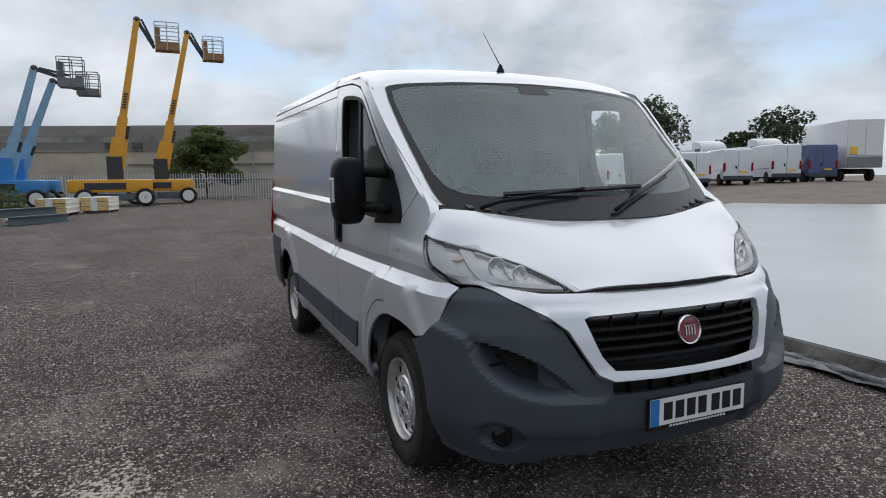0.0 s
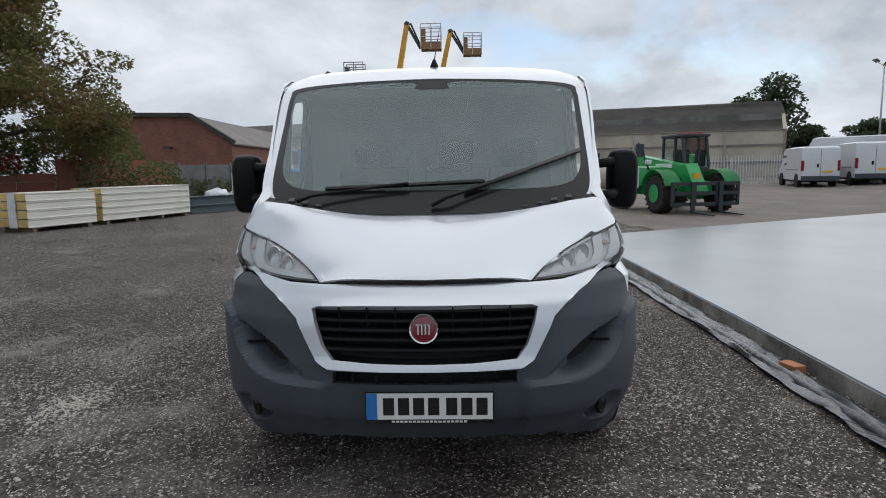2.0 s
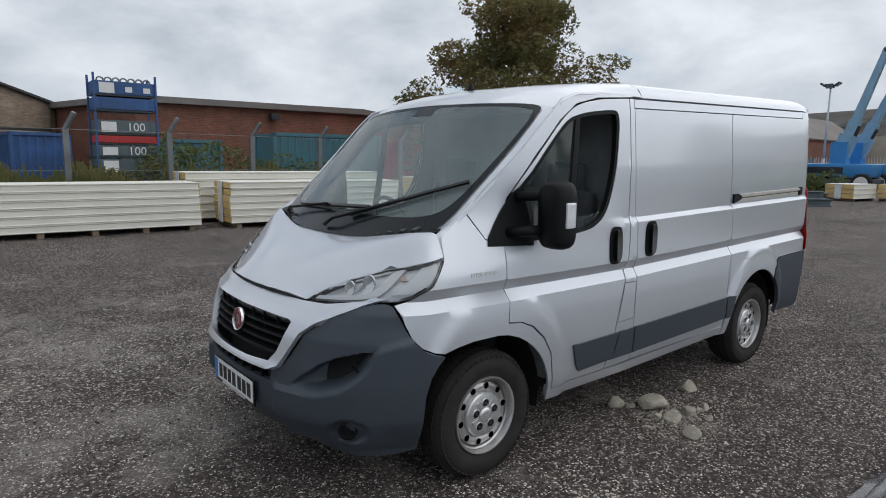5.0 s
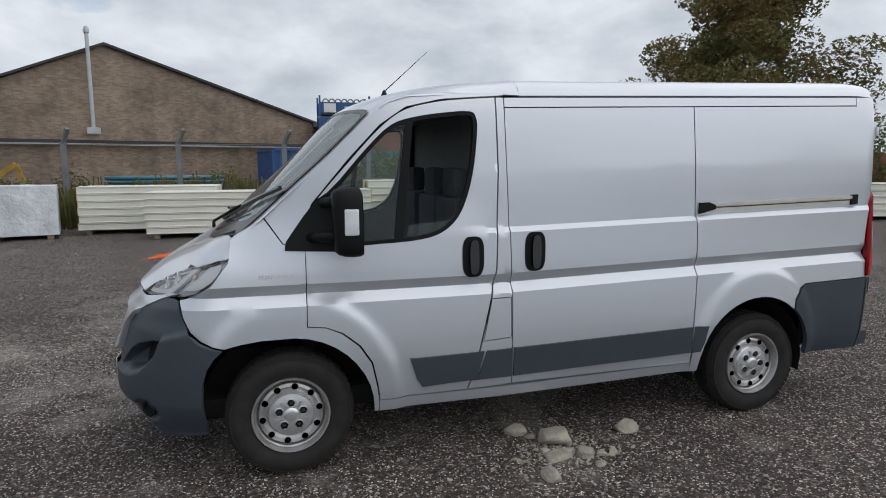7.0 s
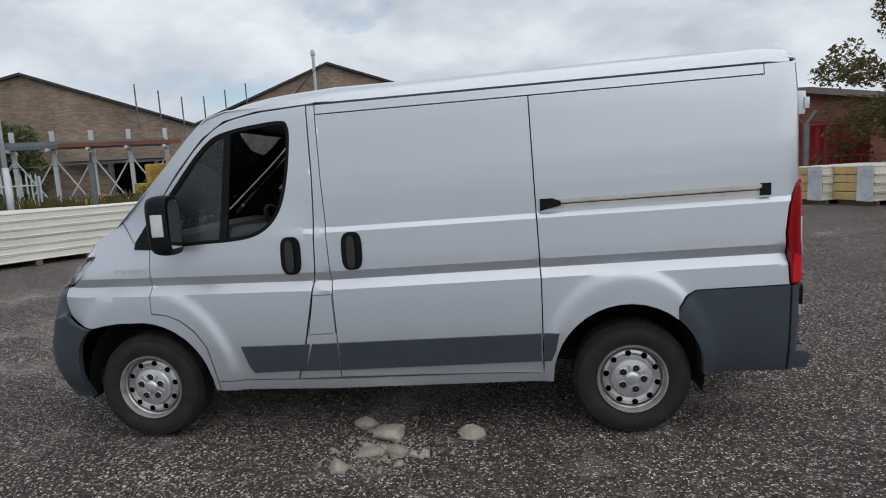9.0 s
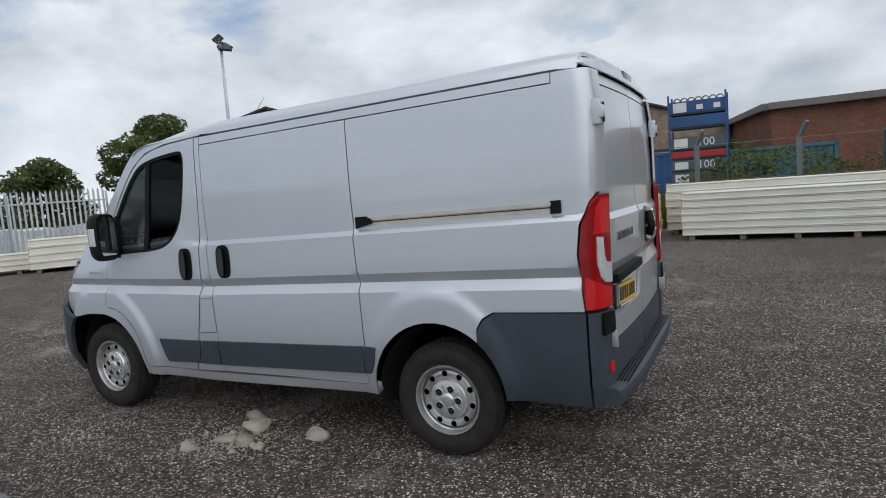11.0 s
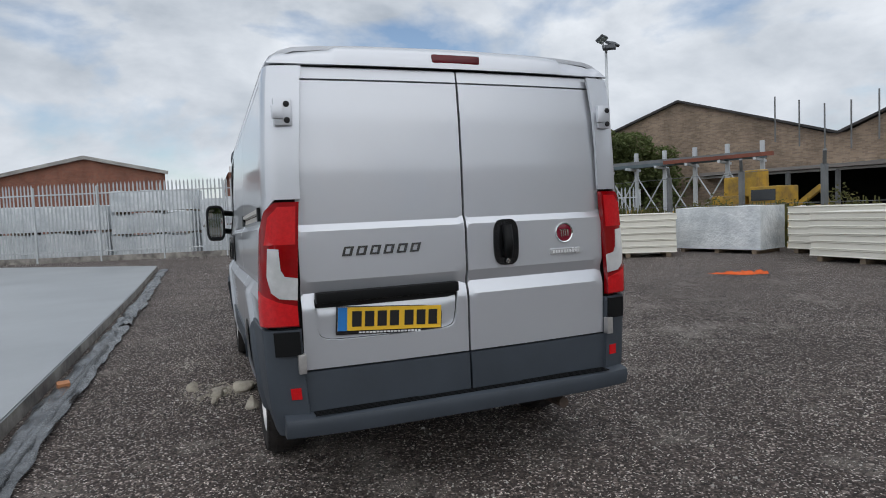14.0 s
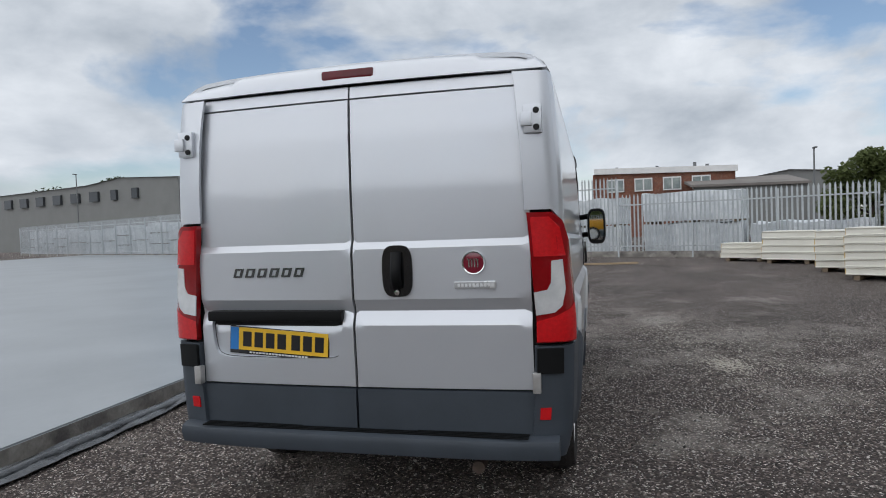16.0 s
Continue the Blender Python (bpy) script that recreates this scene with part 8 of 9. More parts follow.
def seg_dist(p, a, b):
    ax, ay, bx, by = a[0], a[1], b[0], b[1]
    t = ((p[0] - ax) * (bx - ax) + (p[1] - ay) * (by - ay)) / ((bx - ax) ** 2 + (by - ay) ** 2)
    t = min(1, max(0, t))
    return math.hypot(p[0] - ax - t * (bx - ax), p[1] - ay - t * (by - ay))


def bumper_fn(sv, z):
    p = nose_fn(sv, z)
    a = abs(sv)
    # corner intake tapering inwards, the ledge below it, the fog lamp hollow, the step under the plate
    y = abs(p.y)
    q = (y, z)
    d = 0.0
    if inside(q, INTAKE):
        e = min(seg_dist(q, m, n) for m, n in zip(INTAKE, INTAKE[1:] + INTAKE[:1]))
        d += (0.015 + 0.105 * smooth(0.52, 0.76, y)) * smooth(0.0, 0.026, e)
    r = math.hypot((a - 0.585) / 0.080, (z - 0.385) / 0.058)
    d += 0.035 * smooth(1.2, 0.8, r)
    zl = lerp([(0.40, 0.552), (0.58, 0.546), (0.68, 0.556), (0.77, 0.590), (0.83, 0.640), (0.865, 0.70), (0.885, 0.78), (0.99, 0.84)], y)
    d -= 0.024 * smooth(zl + 0.014, zl - 0.010, z) * smooth(0.40, 0.43, y)
    d += 0.034 * smooth(0.405, 0.385, z) * smooth(0.60, 0.5, a)
    n = Vector((-math.cos(a * math.pi / 2), math.copysign(math.sin(a * math.pi / 2), sv), 0))
    return p - n * d


slot = [by_y(0.0, 0.610), by_y(0.20, 0.610), by_y(0.385, 0.606), by_y(0.385, 0.560), by_y(0.2, 0.560), by_y(0.0, 0.560)]
slot = both(slot)
bump_loop = both([by_y(0.0, 0.618), by_y(0.2, 0.618), by_y(0.40, 0.620), by_y(0.46, 0.645), by_y(0.505, 0.72), by_y(0.555, 0.815), by_y(0.62, 0.87), by_y(0.70, 0.918), by_y(0.77, 0.962), by_x(-0.57, 0.974), by_x(-0.54, 0.977), by_x(-0.519, 0.968), by_x(-0.499, 0.888), by_x(-0.468, 0.815), by_x(-0.42, 0.765), by_x(-0.362, 0.738), by_x(-0.315, 0.724), by_x(-0.352, 0.69), by_x(-0.392, 0.63), by_x(-0.414, 0.55), by_x(-0.420, 0.45), by_x(-0.415, 0.35), by_x(-0.405, 0.265), by_y(0.80, 0.245), by_y(0.64, 0.245), by_y(0.57, 0.290), by_y(0.3, 0.298), by_y(0.0, 0.300)])
bumper = part("front_bumper", sheet(bump_loop, bumper_fn, (-1, 0, 0), 0.0115, holes=[slot], thick=0.03), M["trim"], van, "dark grey moulded front bumper", smooth=True)
part("bumper_backing", sheet(both([by_y(0, 0.98), by_y(0.5, 0.98), by_y(0.72, 0.96), by_x(-0.56, 0.9), by_x(-0.55, 0.3), by_y(0.6, 0.28), by_y(0, 0.28)]), lambda s, z: nose_fn(s, z) + Vector((0.10, 0, 0)), (-1, 0, 0), 0.1, thick=0), M["under"], van, smooth=True)
for y in (-0.30, -0.20, -0.10, 0.0, 0.10, 0.20, 0.30):
    bm = bmesh.new()
    beam(bm, (nose_fn(by_y(y, .58)[0], .58).x + 0.02, y, 0.555), (nose_fn(by_y(y, .58)[0], .58).x + 0.02, y, 0.615), 0.012, 0.03)
    part("slot_bar", bm, M["trim_soft"], bumper)
for s in (-1, 1):
    bm = bmesh.new()
    c = bumper_fn(s * 0.585, 0.385)
    n = Vector((-math.cos(0.6 * math.pi / 2), s * math.sin(0.6 * math.pi / 2), 0))
    rot = n.to_track_quat("Y", "Z").to_matrix().to_4x4()
    lathe(bm, [(0.045, 0.002), (0.045, 0.012), (0.036, 0.014), (0.030, 0.006), (0.004, 0.005)], 20)
    bmesh.ops.transform(bm, matrix=Matrix.Translation(c) @ rot, verts=bm.verts)
    part("fog_lamp_cap", bm, M["trim_soft"], bumper, smooth=True)
    for k in range(3):
        z = 0.672 + 0.020 * k
        bm = bmesh.new()
        tube(bm, [bumper_fn(s * by_y(q, z)[0], z - 0.25 * (0.82 - q)) + Vector((-0.012, 0, 0)) for q in (0.72, 0.76, 0.80, 0.835)], 0.0055, 5)
        part("intake_slat", bm, M["trim_soft"], bumper)
# silver nose with the grille opening
grille_hole = both([by_y(0.0, 0.878), by_y(0.25, 0.878), by_y(0.455, 0.872), by_y(0.478, 0.862), by_y(0.462, 0.80), by_y(0.43, 0.715), by_y(0.385, 0.662), by_y(0.2, 0.652), by_y(0.0, 0.650)])
nose_loop = both([by_y(0.0, 0.957), by_y(0.3, 0.957), by_y(0.44, 0.952), by_y(0.60, 0.956), by_y(0.76, 0.985), by_y(0.80, 1.005), by_x(-0.52, 0.998), by_x(-0.55, 0.990), by_y(0.77, 0.967), by_y(0.70, 0.924), by_y(0.615, 0.876), by_y(0.548, 0.82), by_y(0.498, 0.724), by_y(0.455, 0.652), by_y(0.40, 0.625), by_y(0.2, 0.623), by_y(0.0, 0.623)])


def silver_fn(sv, z):
    p = nose_fn(sv, z)
    return p + Vector((-0.008 - 0.012 * smooth(0.66, 0.63, z) - 0.02 * smooth(0.905, 0.885, z) * smooth(0.6, 0.45, abs(sv)), 0, 0))


part("nose_panel", sheet(nose_loop, silver_fn, (-1, 0, 0), 0.022, holes=[grille_hole], thick=0.03), M["silver"], van, smooth=True)
grille = part("grille", sheet(grille_hole, lambda s, z: nose_fn(s, z) + Vector((0.055, 0, 0)), (-1, 0, 0), 0.06, thick=0), M["under"], van, "black grille with horizontal slats", smooth=True)
for i, z in enumerate((0.848, 0.810, 0.772, 0.734, 0.694)):
    yw = lerp([(0.65, 0.37), (0.70, 0.42), (0.80, 0.455), (0.86, 0.47)], z)
    bm = bmesh.new()
    prev = None
    for k in range(15):
        y = -yw + 2 * yw * k / 14
        q = by_y(y, z)[0]
        p = nose_fn(q, z)
        ring = [bm.verts.new((p.x + dx, y, z + dz)) for dx, dz in ((-0.004, 0.0), (0.0, 0.011), (0.05, 0.016), (0.05, 0.006), (0.004, -0.004))]
        if prev:
            for j in range(5):
                bm.faces.new((prev[j], prev[(j + 1) % 5], ring[(j + 1) % 5], ring[j]))
        prev = ring
    bmesh.ops.recalc_face_normals(bm, faces=bm.faces)
    part("slat", bm, M["trim_soft"], grille, smooth=True)
for y in (-0.36, -0.24, -0.12, 0.12, 0.24, 0.36):
    bm = bmesh.new()
    x = nose_fn(by_y(y, .76)[0], .76).x + 0.035
    beam(bm, (x, y, 0.665), (x - 0.01, y, 0.872), 0.006, 0.02)
    part("upright", bm, M["trim_soft"], grille)


def badge(parent, at, out, r, name="round_badge"):
    """A chrome-ringed maroon roundel with a plain pale block, as a shape alone."""
    rot = Vector(out).to_track_quat("Y", "Z").to_matrix().to_4x4()
    m = Matrix.Translation(at) @ rot
    bm = bmesh.new()
    lathe(bm, [(r * 0.99, 0.0), (r, 0.010), (r * 0.93, 0.018), (r * 0.84, 0.015), (r * 0.82, 0.008)], 40)
    bmesh.ops.transform(bm, matrix=m, verts=bm.verts)
    b = part(name, bm, M["chrome"], parent, "chrome ring round a maroon disc", smooth=True)
    bm = bmesh.new()
    lathe(bm, [(r * 0.83, 0.004), (r * 0.83, 0.012), (r * 0.5, 0.014), (0.003, 0.015)], 32)
    bmesh.ops.transform(bm, matrix=m, verts=bm.verts)
    part("disc", bm, M["maroon"], b, smooth=True)
    for k in range(4):
        bm = bmesh.new()
        x = (-0.36 + 0.24 * k) * r
        box(bm, (x - 0.05 * r, 0.013, -0.34 * r), (x + 0.05 * r, 0.019, 0.34 * r), 0.0)
        box(bm, (x - 0.05 * r, 0.013, 0.26 * r), (x + 0.14 * r, 0.019, 0.34 * r), 0.0)
        bmesh.ops.transform(bm, matrix=m, verts=bm.verts)
        part("bar", bm, M["chrome"], b)


badge(van, (nose_fn(0, 0.785).x - 0.008, 0.0, 0.785), (-1, 0, 0.15), 0.064)


def number_plate(parent, m, face, w=0.52, h=0.111):
    """Dealer's plate holder; the characters are plain bars of their size. x across, z up, facing +y."""
    bm = bmesh.new()
    box(bm, (-w / 2 - 0.006, -0.012, -h / 2 - 0.020), (w / 2 + 0.006, 0.0, h / 2 + 0.004), 0.004)
    bmesh.ops.transform(bm, matrix=m, verts=bm.verts)
    p = part("number_plate", bm, M["gloss_black"], parent, "number plate in a black holder")
    bm = bmesh.new()
    box(bm, (-w / 2, 0.0005, -h / 2), (w / 2, 0.004, h / 2), 0.001)
    bmesh.ops.transform(bm, matrix=m, verts=bm.verts)
    part("plate_face", bm, face, p)
    bm = bmesh.new()
    box(bm, (w / 2 - 0.045, 0.0042, -h / 2), (w / 2, 0.0052, h / 2))
    bmesh.ops.transform(bm, matrix=m, verts=bm.verts)
    part("blue_band", bm, M["plate_b"], p)
    for x in (0.168, 0.106, 0.044, -0.018, -0.092, -0.154, -0.216):
        bm = bmesh.new()
        box(bm, (x - 0.023, 0.0042, -0.037), (x + 0.023, 0.0052, 0.037), 0.0)
        bmesh.ops.transform(bm, matrix=m, verts=bm.verts)
        part("character_bar", bm, M["ink"], p)
    for k in range(18):
        x = 0.15 - 0.0175 * k
        bm = bmesh.new()
        box(bm, (x - 0.0065, 0.001, -h / 2 - 0.014), (x + 0.0065, 0.0022, -h / 2 - 0.006))
        bmesh.ops.transform(bm, matrix=m, verts=bm.verts)
        part("small_bar", bm, M["white_ink"], p)


number_plate(van, Matrix.Translation((-0.952, -0.02, 0.474)) @ pose(0, 0, 0, 0, 0, 90), M["plate_w"])

# ---- headlamps ----
for s in (-1, 1):
    lamp_loop = [by_y(0.462, 0.955), by_y(0.60, 0.960), by_y(0.72, 0.970), by_x(-0.535, 0.982), by_x(-0.50, 0.984), by_x(-0.445, 1.000), by_x(-0.352, 1.060), by_x(-0.302, 1.120), (1.055, 1.168), (1.03, 1.178), by_x(-0.33, 1.165), by_x(-0.40, 1.140), by_y(0.76, 1.118), by_y(0.70, 1.095), by_y(0.62, 1.062), by_y(0.545, 1.020), by_y(0.495, 0.985)]
    lp = [(s * a, z) for a, z in lamp_loop]
    fnh = lambda q, z: nose_fn(q, z) + Vector((-0.004, 0, 0.002))
    O = (-0.7, s * 0.6, 0.2)
    hl = part("headlamp", sheet(lp, lambda q, z: nose_fn(q, z) + Vector((0.030, -s * 0.022, -0.004)), O, 0.03, thick=0), M["housing"], van, "large clear headlamp with a bright strip", smooth=True)
    part("lens", sheet(lp, fnh, O, 0.03, thick=0.012), M["lens"], hl, smooth=True)
    rim = inset(dense(lp, 0.03), 0.0045)
    part("dark_rim", sheet(lp, lambda q, z: nose_fn(q, z) + Vector((0.004, -s * 0.002, 0)), O, 0.03, holes=[rim], thick=0.03), M["gloss_black"], hl, smooth=True)
    strip = [(s * a, z) for a, z in [by_y(0.50, 0.966), by_y(0.60, 0.972), by_y(0.72, 0.983), by_y(0.80, 1.000), by_y(0.822, 1.03), by_y(0.836, 1.125), by_y(0.788, 1.112), by_y(0.782, 1.045), by_y(0.755, 1.014), by_y(0.70, 1.001), by_y(0.60, 0.990), by_y(0.51, 0.980)]]
    part("light_strip", sheet(strip, lambda q, z: nose_fn(q, z) + Vector((0.010, -s * 0.007, -0.001)), O, 0.03, thick=0.012), M["drl"], hl, "white L-shaped light strip", smooth=True)
    for y, z, r in ((0.728, 1.050, 0.035), (0.650, 1.022, 0.030)):
        q = by_y(y, z)[0]
        c = nose_fn(s * q, z) + Vector((0.038, -s * 0.020, 0))
        bm = bmesh.new()
        lathe(bm, [(r * 0.20, 0.004), (r * 0.6, 0.010), (r * 0.92, 0.022), (r, 0.028), (r * 1.06, 0.024)], 24, caps=False)
        bmesh.ops.transform(bm, matrix=Matrix.Translation(c) @ Vector((-0.9, s * 0.3, 0.1)).to_track_quat("Y", "Z").to_matrix().to_4x4() @ Matrix.Diagonal((1.0, 1.0, 1.15, 1)), verts=bm.verts)
        part("reflector_bowl", bm, M["bowl"], hl, smooth=True)
    brow = [(s * a, z) for a, z in [by_y(0.782, 1.112), by_y(0.76, 1.106), by_y(0.70, 1.084), by_y(0.64, 1.060), by_y(0.64, 1.053), by_y(0.70, 1.076), by_y(0.76, 1.098), by_y(0.782, 1.104)]]
    part("upper_strip", sheet(brow, lambda q, z: nose_fn(q, z) + Vector((0.012, -s * 0.008, -0.001)), O, 0.03, thick=0.008), M["drl"], hl, smooth=True)
    corner = [(s * a, z) for a, z in [by_y(0.845, 1.01), by_x(-0.44, 1.022), by_x(-0.372, 1.066), by_x(-0.325, 1.125), by_x(-0.32, 1.155), by_x(-0.38, 1.135)]]
    part("indicator", sheet(corner, lambda q, z: nose_fn(q, z) + Vector((0.02, -s * 0.014, 0)), O, 0.03, thick=0.01), M["drl"], hl, smooth=True)
    bulb = [(s * a, z) for a, z in [by_x(-0.465, 1.075), by_x(-0.445, 1.077), by_x(-0.445, 1.095), by_x(-0.465, 1.094)]]
    part("indicator_bulb", sheet(bulb, lambda q, z: nose_fn(q, z) + Vector((0.016, -s * 0.011, 0)), O, 0.03, thick=0.006), M["amber"], hl, smooth=True)
    divider = [(s * a, z) for a, z in [by_y(0.686, 1.008), by_y(0.692, 1.008), by_y(0.692, 1.080), by_y(0.686, 1.078)]]
    part("divider", sheet(divider, lambda q, z: nose_fn(q, z) + Vector((0.016, -s * 0.010, 0)), O, 0.03, thick=0.01), M["chrome_dull"], hl)

def along(chain, n):
    """n even steps along a chain of points."""
    d = [0.0]
    for p, q in zip(chain, chain[1:]):
        d.append(d[-1] + (q - p).length)
    out = []
    for i in range(n):
        w = d[-1] * i / (n - 1)
        k = max(j for j in range(len(d) - 1) if d[j] <= w + 1e-9)
        out.append(chain[k].lerp(chain[k + 1], min(1.0, (w - d[k]) / max(1e-9, d[k + 1] - d[k]))))
    return out


# the wing's top between bonnet, screen and pillar
for s in (-1, 1):
    low = [side(s)(u, v) + Vector((0, -s * 0.003, 0)) for u, v in ((-0.268, 1.165), (-0.262, 1.22), (-0.22, 1.295), (-0.15, 1.34), (-0.085, 1.38), (-0.03, 1.44))]
    top = [bonnet_skin(s * u, -0.266) + Vector((0.004, 0, -0.002)) for u in (1.0, 0.90, 0.80, 0.735)] + [offset(screen_fn, -0.008)(s * q, z) for q, z in ((0.825, 1.325), (0.85, 1.38), (0.86, 1.42))]
    bm = bmesh.new()
    rows = [[bm.verts.new(p), bm.verts.new(p.lerp(q, 0.5) + Vector((0, s * 0.004, 0.006))), bm.verts.new(q)] for p, q in zip(along(low, 18), along(top, 18))]
    for p, q in zip(rows, rows[1:]):
        for k in (0, 1):
            bm.faces.new((p[k], q[k], q[k + 1], p[k + 1]))
    bmesh.ops.recalc_face_normals(bm, faces=bm.faces)
    part("wing_top", bm, M["silver"], van, smooth=True)

# ---- mirrors ----
for s in (-1, 1):
    base = sheet([(0.01, 1.212), (0.30, 1.20), (0.285, 1.33), (0.245, 1.515), (0.18, 1.472), (0.115, 1.39), (0.018, 1.255)], offset(side(s), 0.010), (0, s, 0), 0.04, thick=0.03)
    arm = part("door_mirror", base, M["trim_soft"], van, "tall black door mirror on two arms", smooth=True)
    for z in (1.285, 1.465):
        bm = bmesh.new()
        x0 = 0.14 if z < 1.4 else 0.21
        tube(bm, [(x0, s * 0.94, z - 0.01), (x0 + 0.04, s * 1.02, z), (0.28, s * 1.07, z + 0.004)], 0.026, 10, 0.030)
        part("mirror_arm", bm, M["trim_soft"], arm, smooth=True)
    bm = bmesh.new()
    prof = [(-0.074, 0.66), (-0.058, 0.84), (-0.03, 0.95), (0.01, 1.0), (0.045, 0.97), (0.062, 0.90)]
    rings = []
    for dx, k in prof:
        ring = []
        for i in range(28):
            a = 2 * math.pi * i / 28
            cy = math.copysign(abs(math.cos(a)) ** 0.55, math.cos(a)) * 0.088 * k
            cz = math.copysign(abs(math.sin(a)) ** 0.5, math.sin(a)) * 0.175 * (0.55 + 0.45 * k)
            ring.append(bm.verts.new((0.318 + dx - 0.03 * cz, s * 1.115 + cy, 1.368 + cz)))
        rings.append(ring)
    for p, q in zip(rings, rings[1:]):
        for i in range(28):
            bm.faces.new((p[i], p[(i + 1) % 28], q[(i + 1) % 28], q[i]))
    bm.faces.new(rings[0])
    bm.faces.new(rings[-1])
    bmesh.ops.recalc_face_normals(bm, faces=bm.faces)
    head = part("mirror_head", bm, M["trim_soft"], arm, smooth=True, angle=0.9)
    bm = bmesh.new()
    ring = [bm.verts.new((0.384, s * 1.115 + math.copysign(abs(math.cos(a)) ** 0.55, math.cos(a)) * 0.066, 1.368 + math.copysign(abs(math.sin(a)) ** 0.5, math.sin(a)) * 0.148)) for a in (2 * math.pi * i / 28 for i in range(28))]
    f = bm.faces.new(ring)
    bmesh.ops.recalc_face_normals(bm, faces=bm.faces)
    if f.normal.x < 0:
        f.normal_flip()
    part("mirror_glass", bm, M["mirror"], head, "mirror glass")
    bm = bmesh.new()
    box(bm, (0.288, s * 1.192 - 0.016, 1.308), (0.360, s * 1.192 + 0.016, 1.438), 0.012)
    part("side_repeater", bm, M["clear_white"], head, "clear indicator lens")

# ---- wipers, aerial ----
def on_screen(y, z, d=0.03):
    return offset(screen_fn, d)(y, z)


for name, a, b, c0, c1 in (("wiper", (0.66, 1.275), (0.10, 1.345), (0.52, 1.335), (-0.28, 1.362)), ("wiper", (-0.02, 1.25), (-0.50, 1.395), (-0.18, 1.315), (-0.86 * 0.93, 1.515))):
    bm = bmesh.new()
    tube(bm, [on_screen(*a, 0.02), on_screen(a[0] + (b[0] - a[0]) * 0.15, a[1] + (b[1] - a[1]) * 0.15, 0.045), on_screen(*b, 0.04)], 0.011, 6, 0.007)
    w = part("wiper", bm, M["trim_soft"], van, "black windscreen wiper at rest", smooth=True)
    bm = bmesh.new()
    tube(bm, [on_screen(c0[0] + (c1[0] - c0[0]) * k / 8, c0[1] + (c1[1] - c0[1]) * k / 8, 0.020) for k in range(9)], 0.013, 6)
    part("wiper_blade", bm, M["gloss_black"], w)
bm = bmesh.new()
base = brow_fn(0.72, 0.0)
lathe(bm, [(0.028, 0.0), (0.024, 0.012), (0.012, 0.04), (0.006, 0.05)], 16, "z", base)
aerial = part("aerial", bm, M["trim_soft"], van, "thin whip aerial", smooth=True)
bm = bmesh.new()
tube(bm, [base + Vector((0, 0, 0.04)), base + Vector((0.29, -0.03, 0.305))], 0.0042, 6, 0.0015)
part("whip", bm, M["trim_soft"], aerial)

# ---- rear doors ----
REAR_Z = [(0.44, 3.928), (0.66, 3.930), (0.965, 3.940), (1.03, 3.912), (1.085, 3.937), (1.318, 3.939), (1.350, 3.914), (1.6, 3.916), (1.85, 3.908), (2.02, 3.893), (2.08, 3.882)]


def rear_fn(y, z):
    return Vector((lerp(REAR_Z, z) - 0.028 * (y / 0.83) ** 2, y, z))


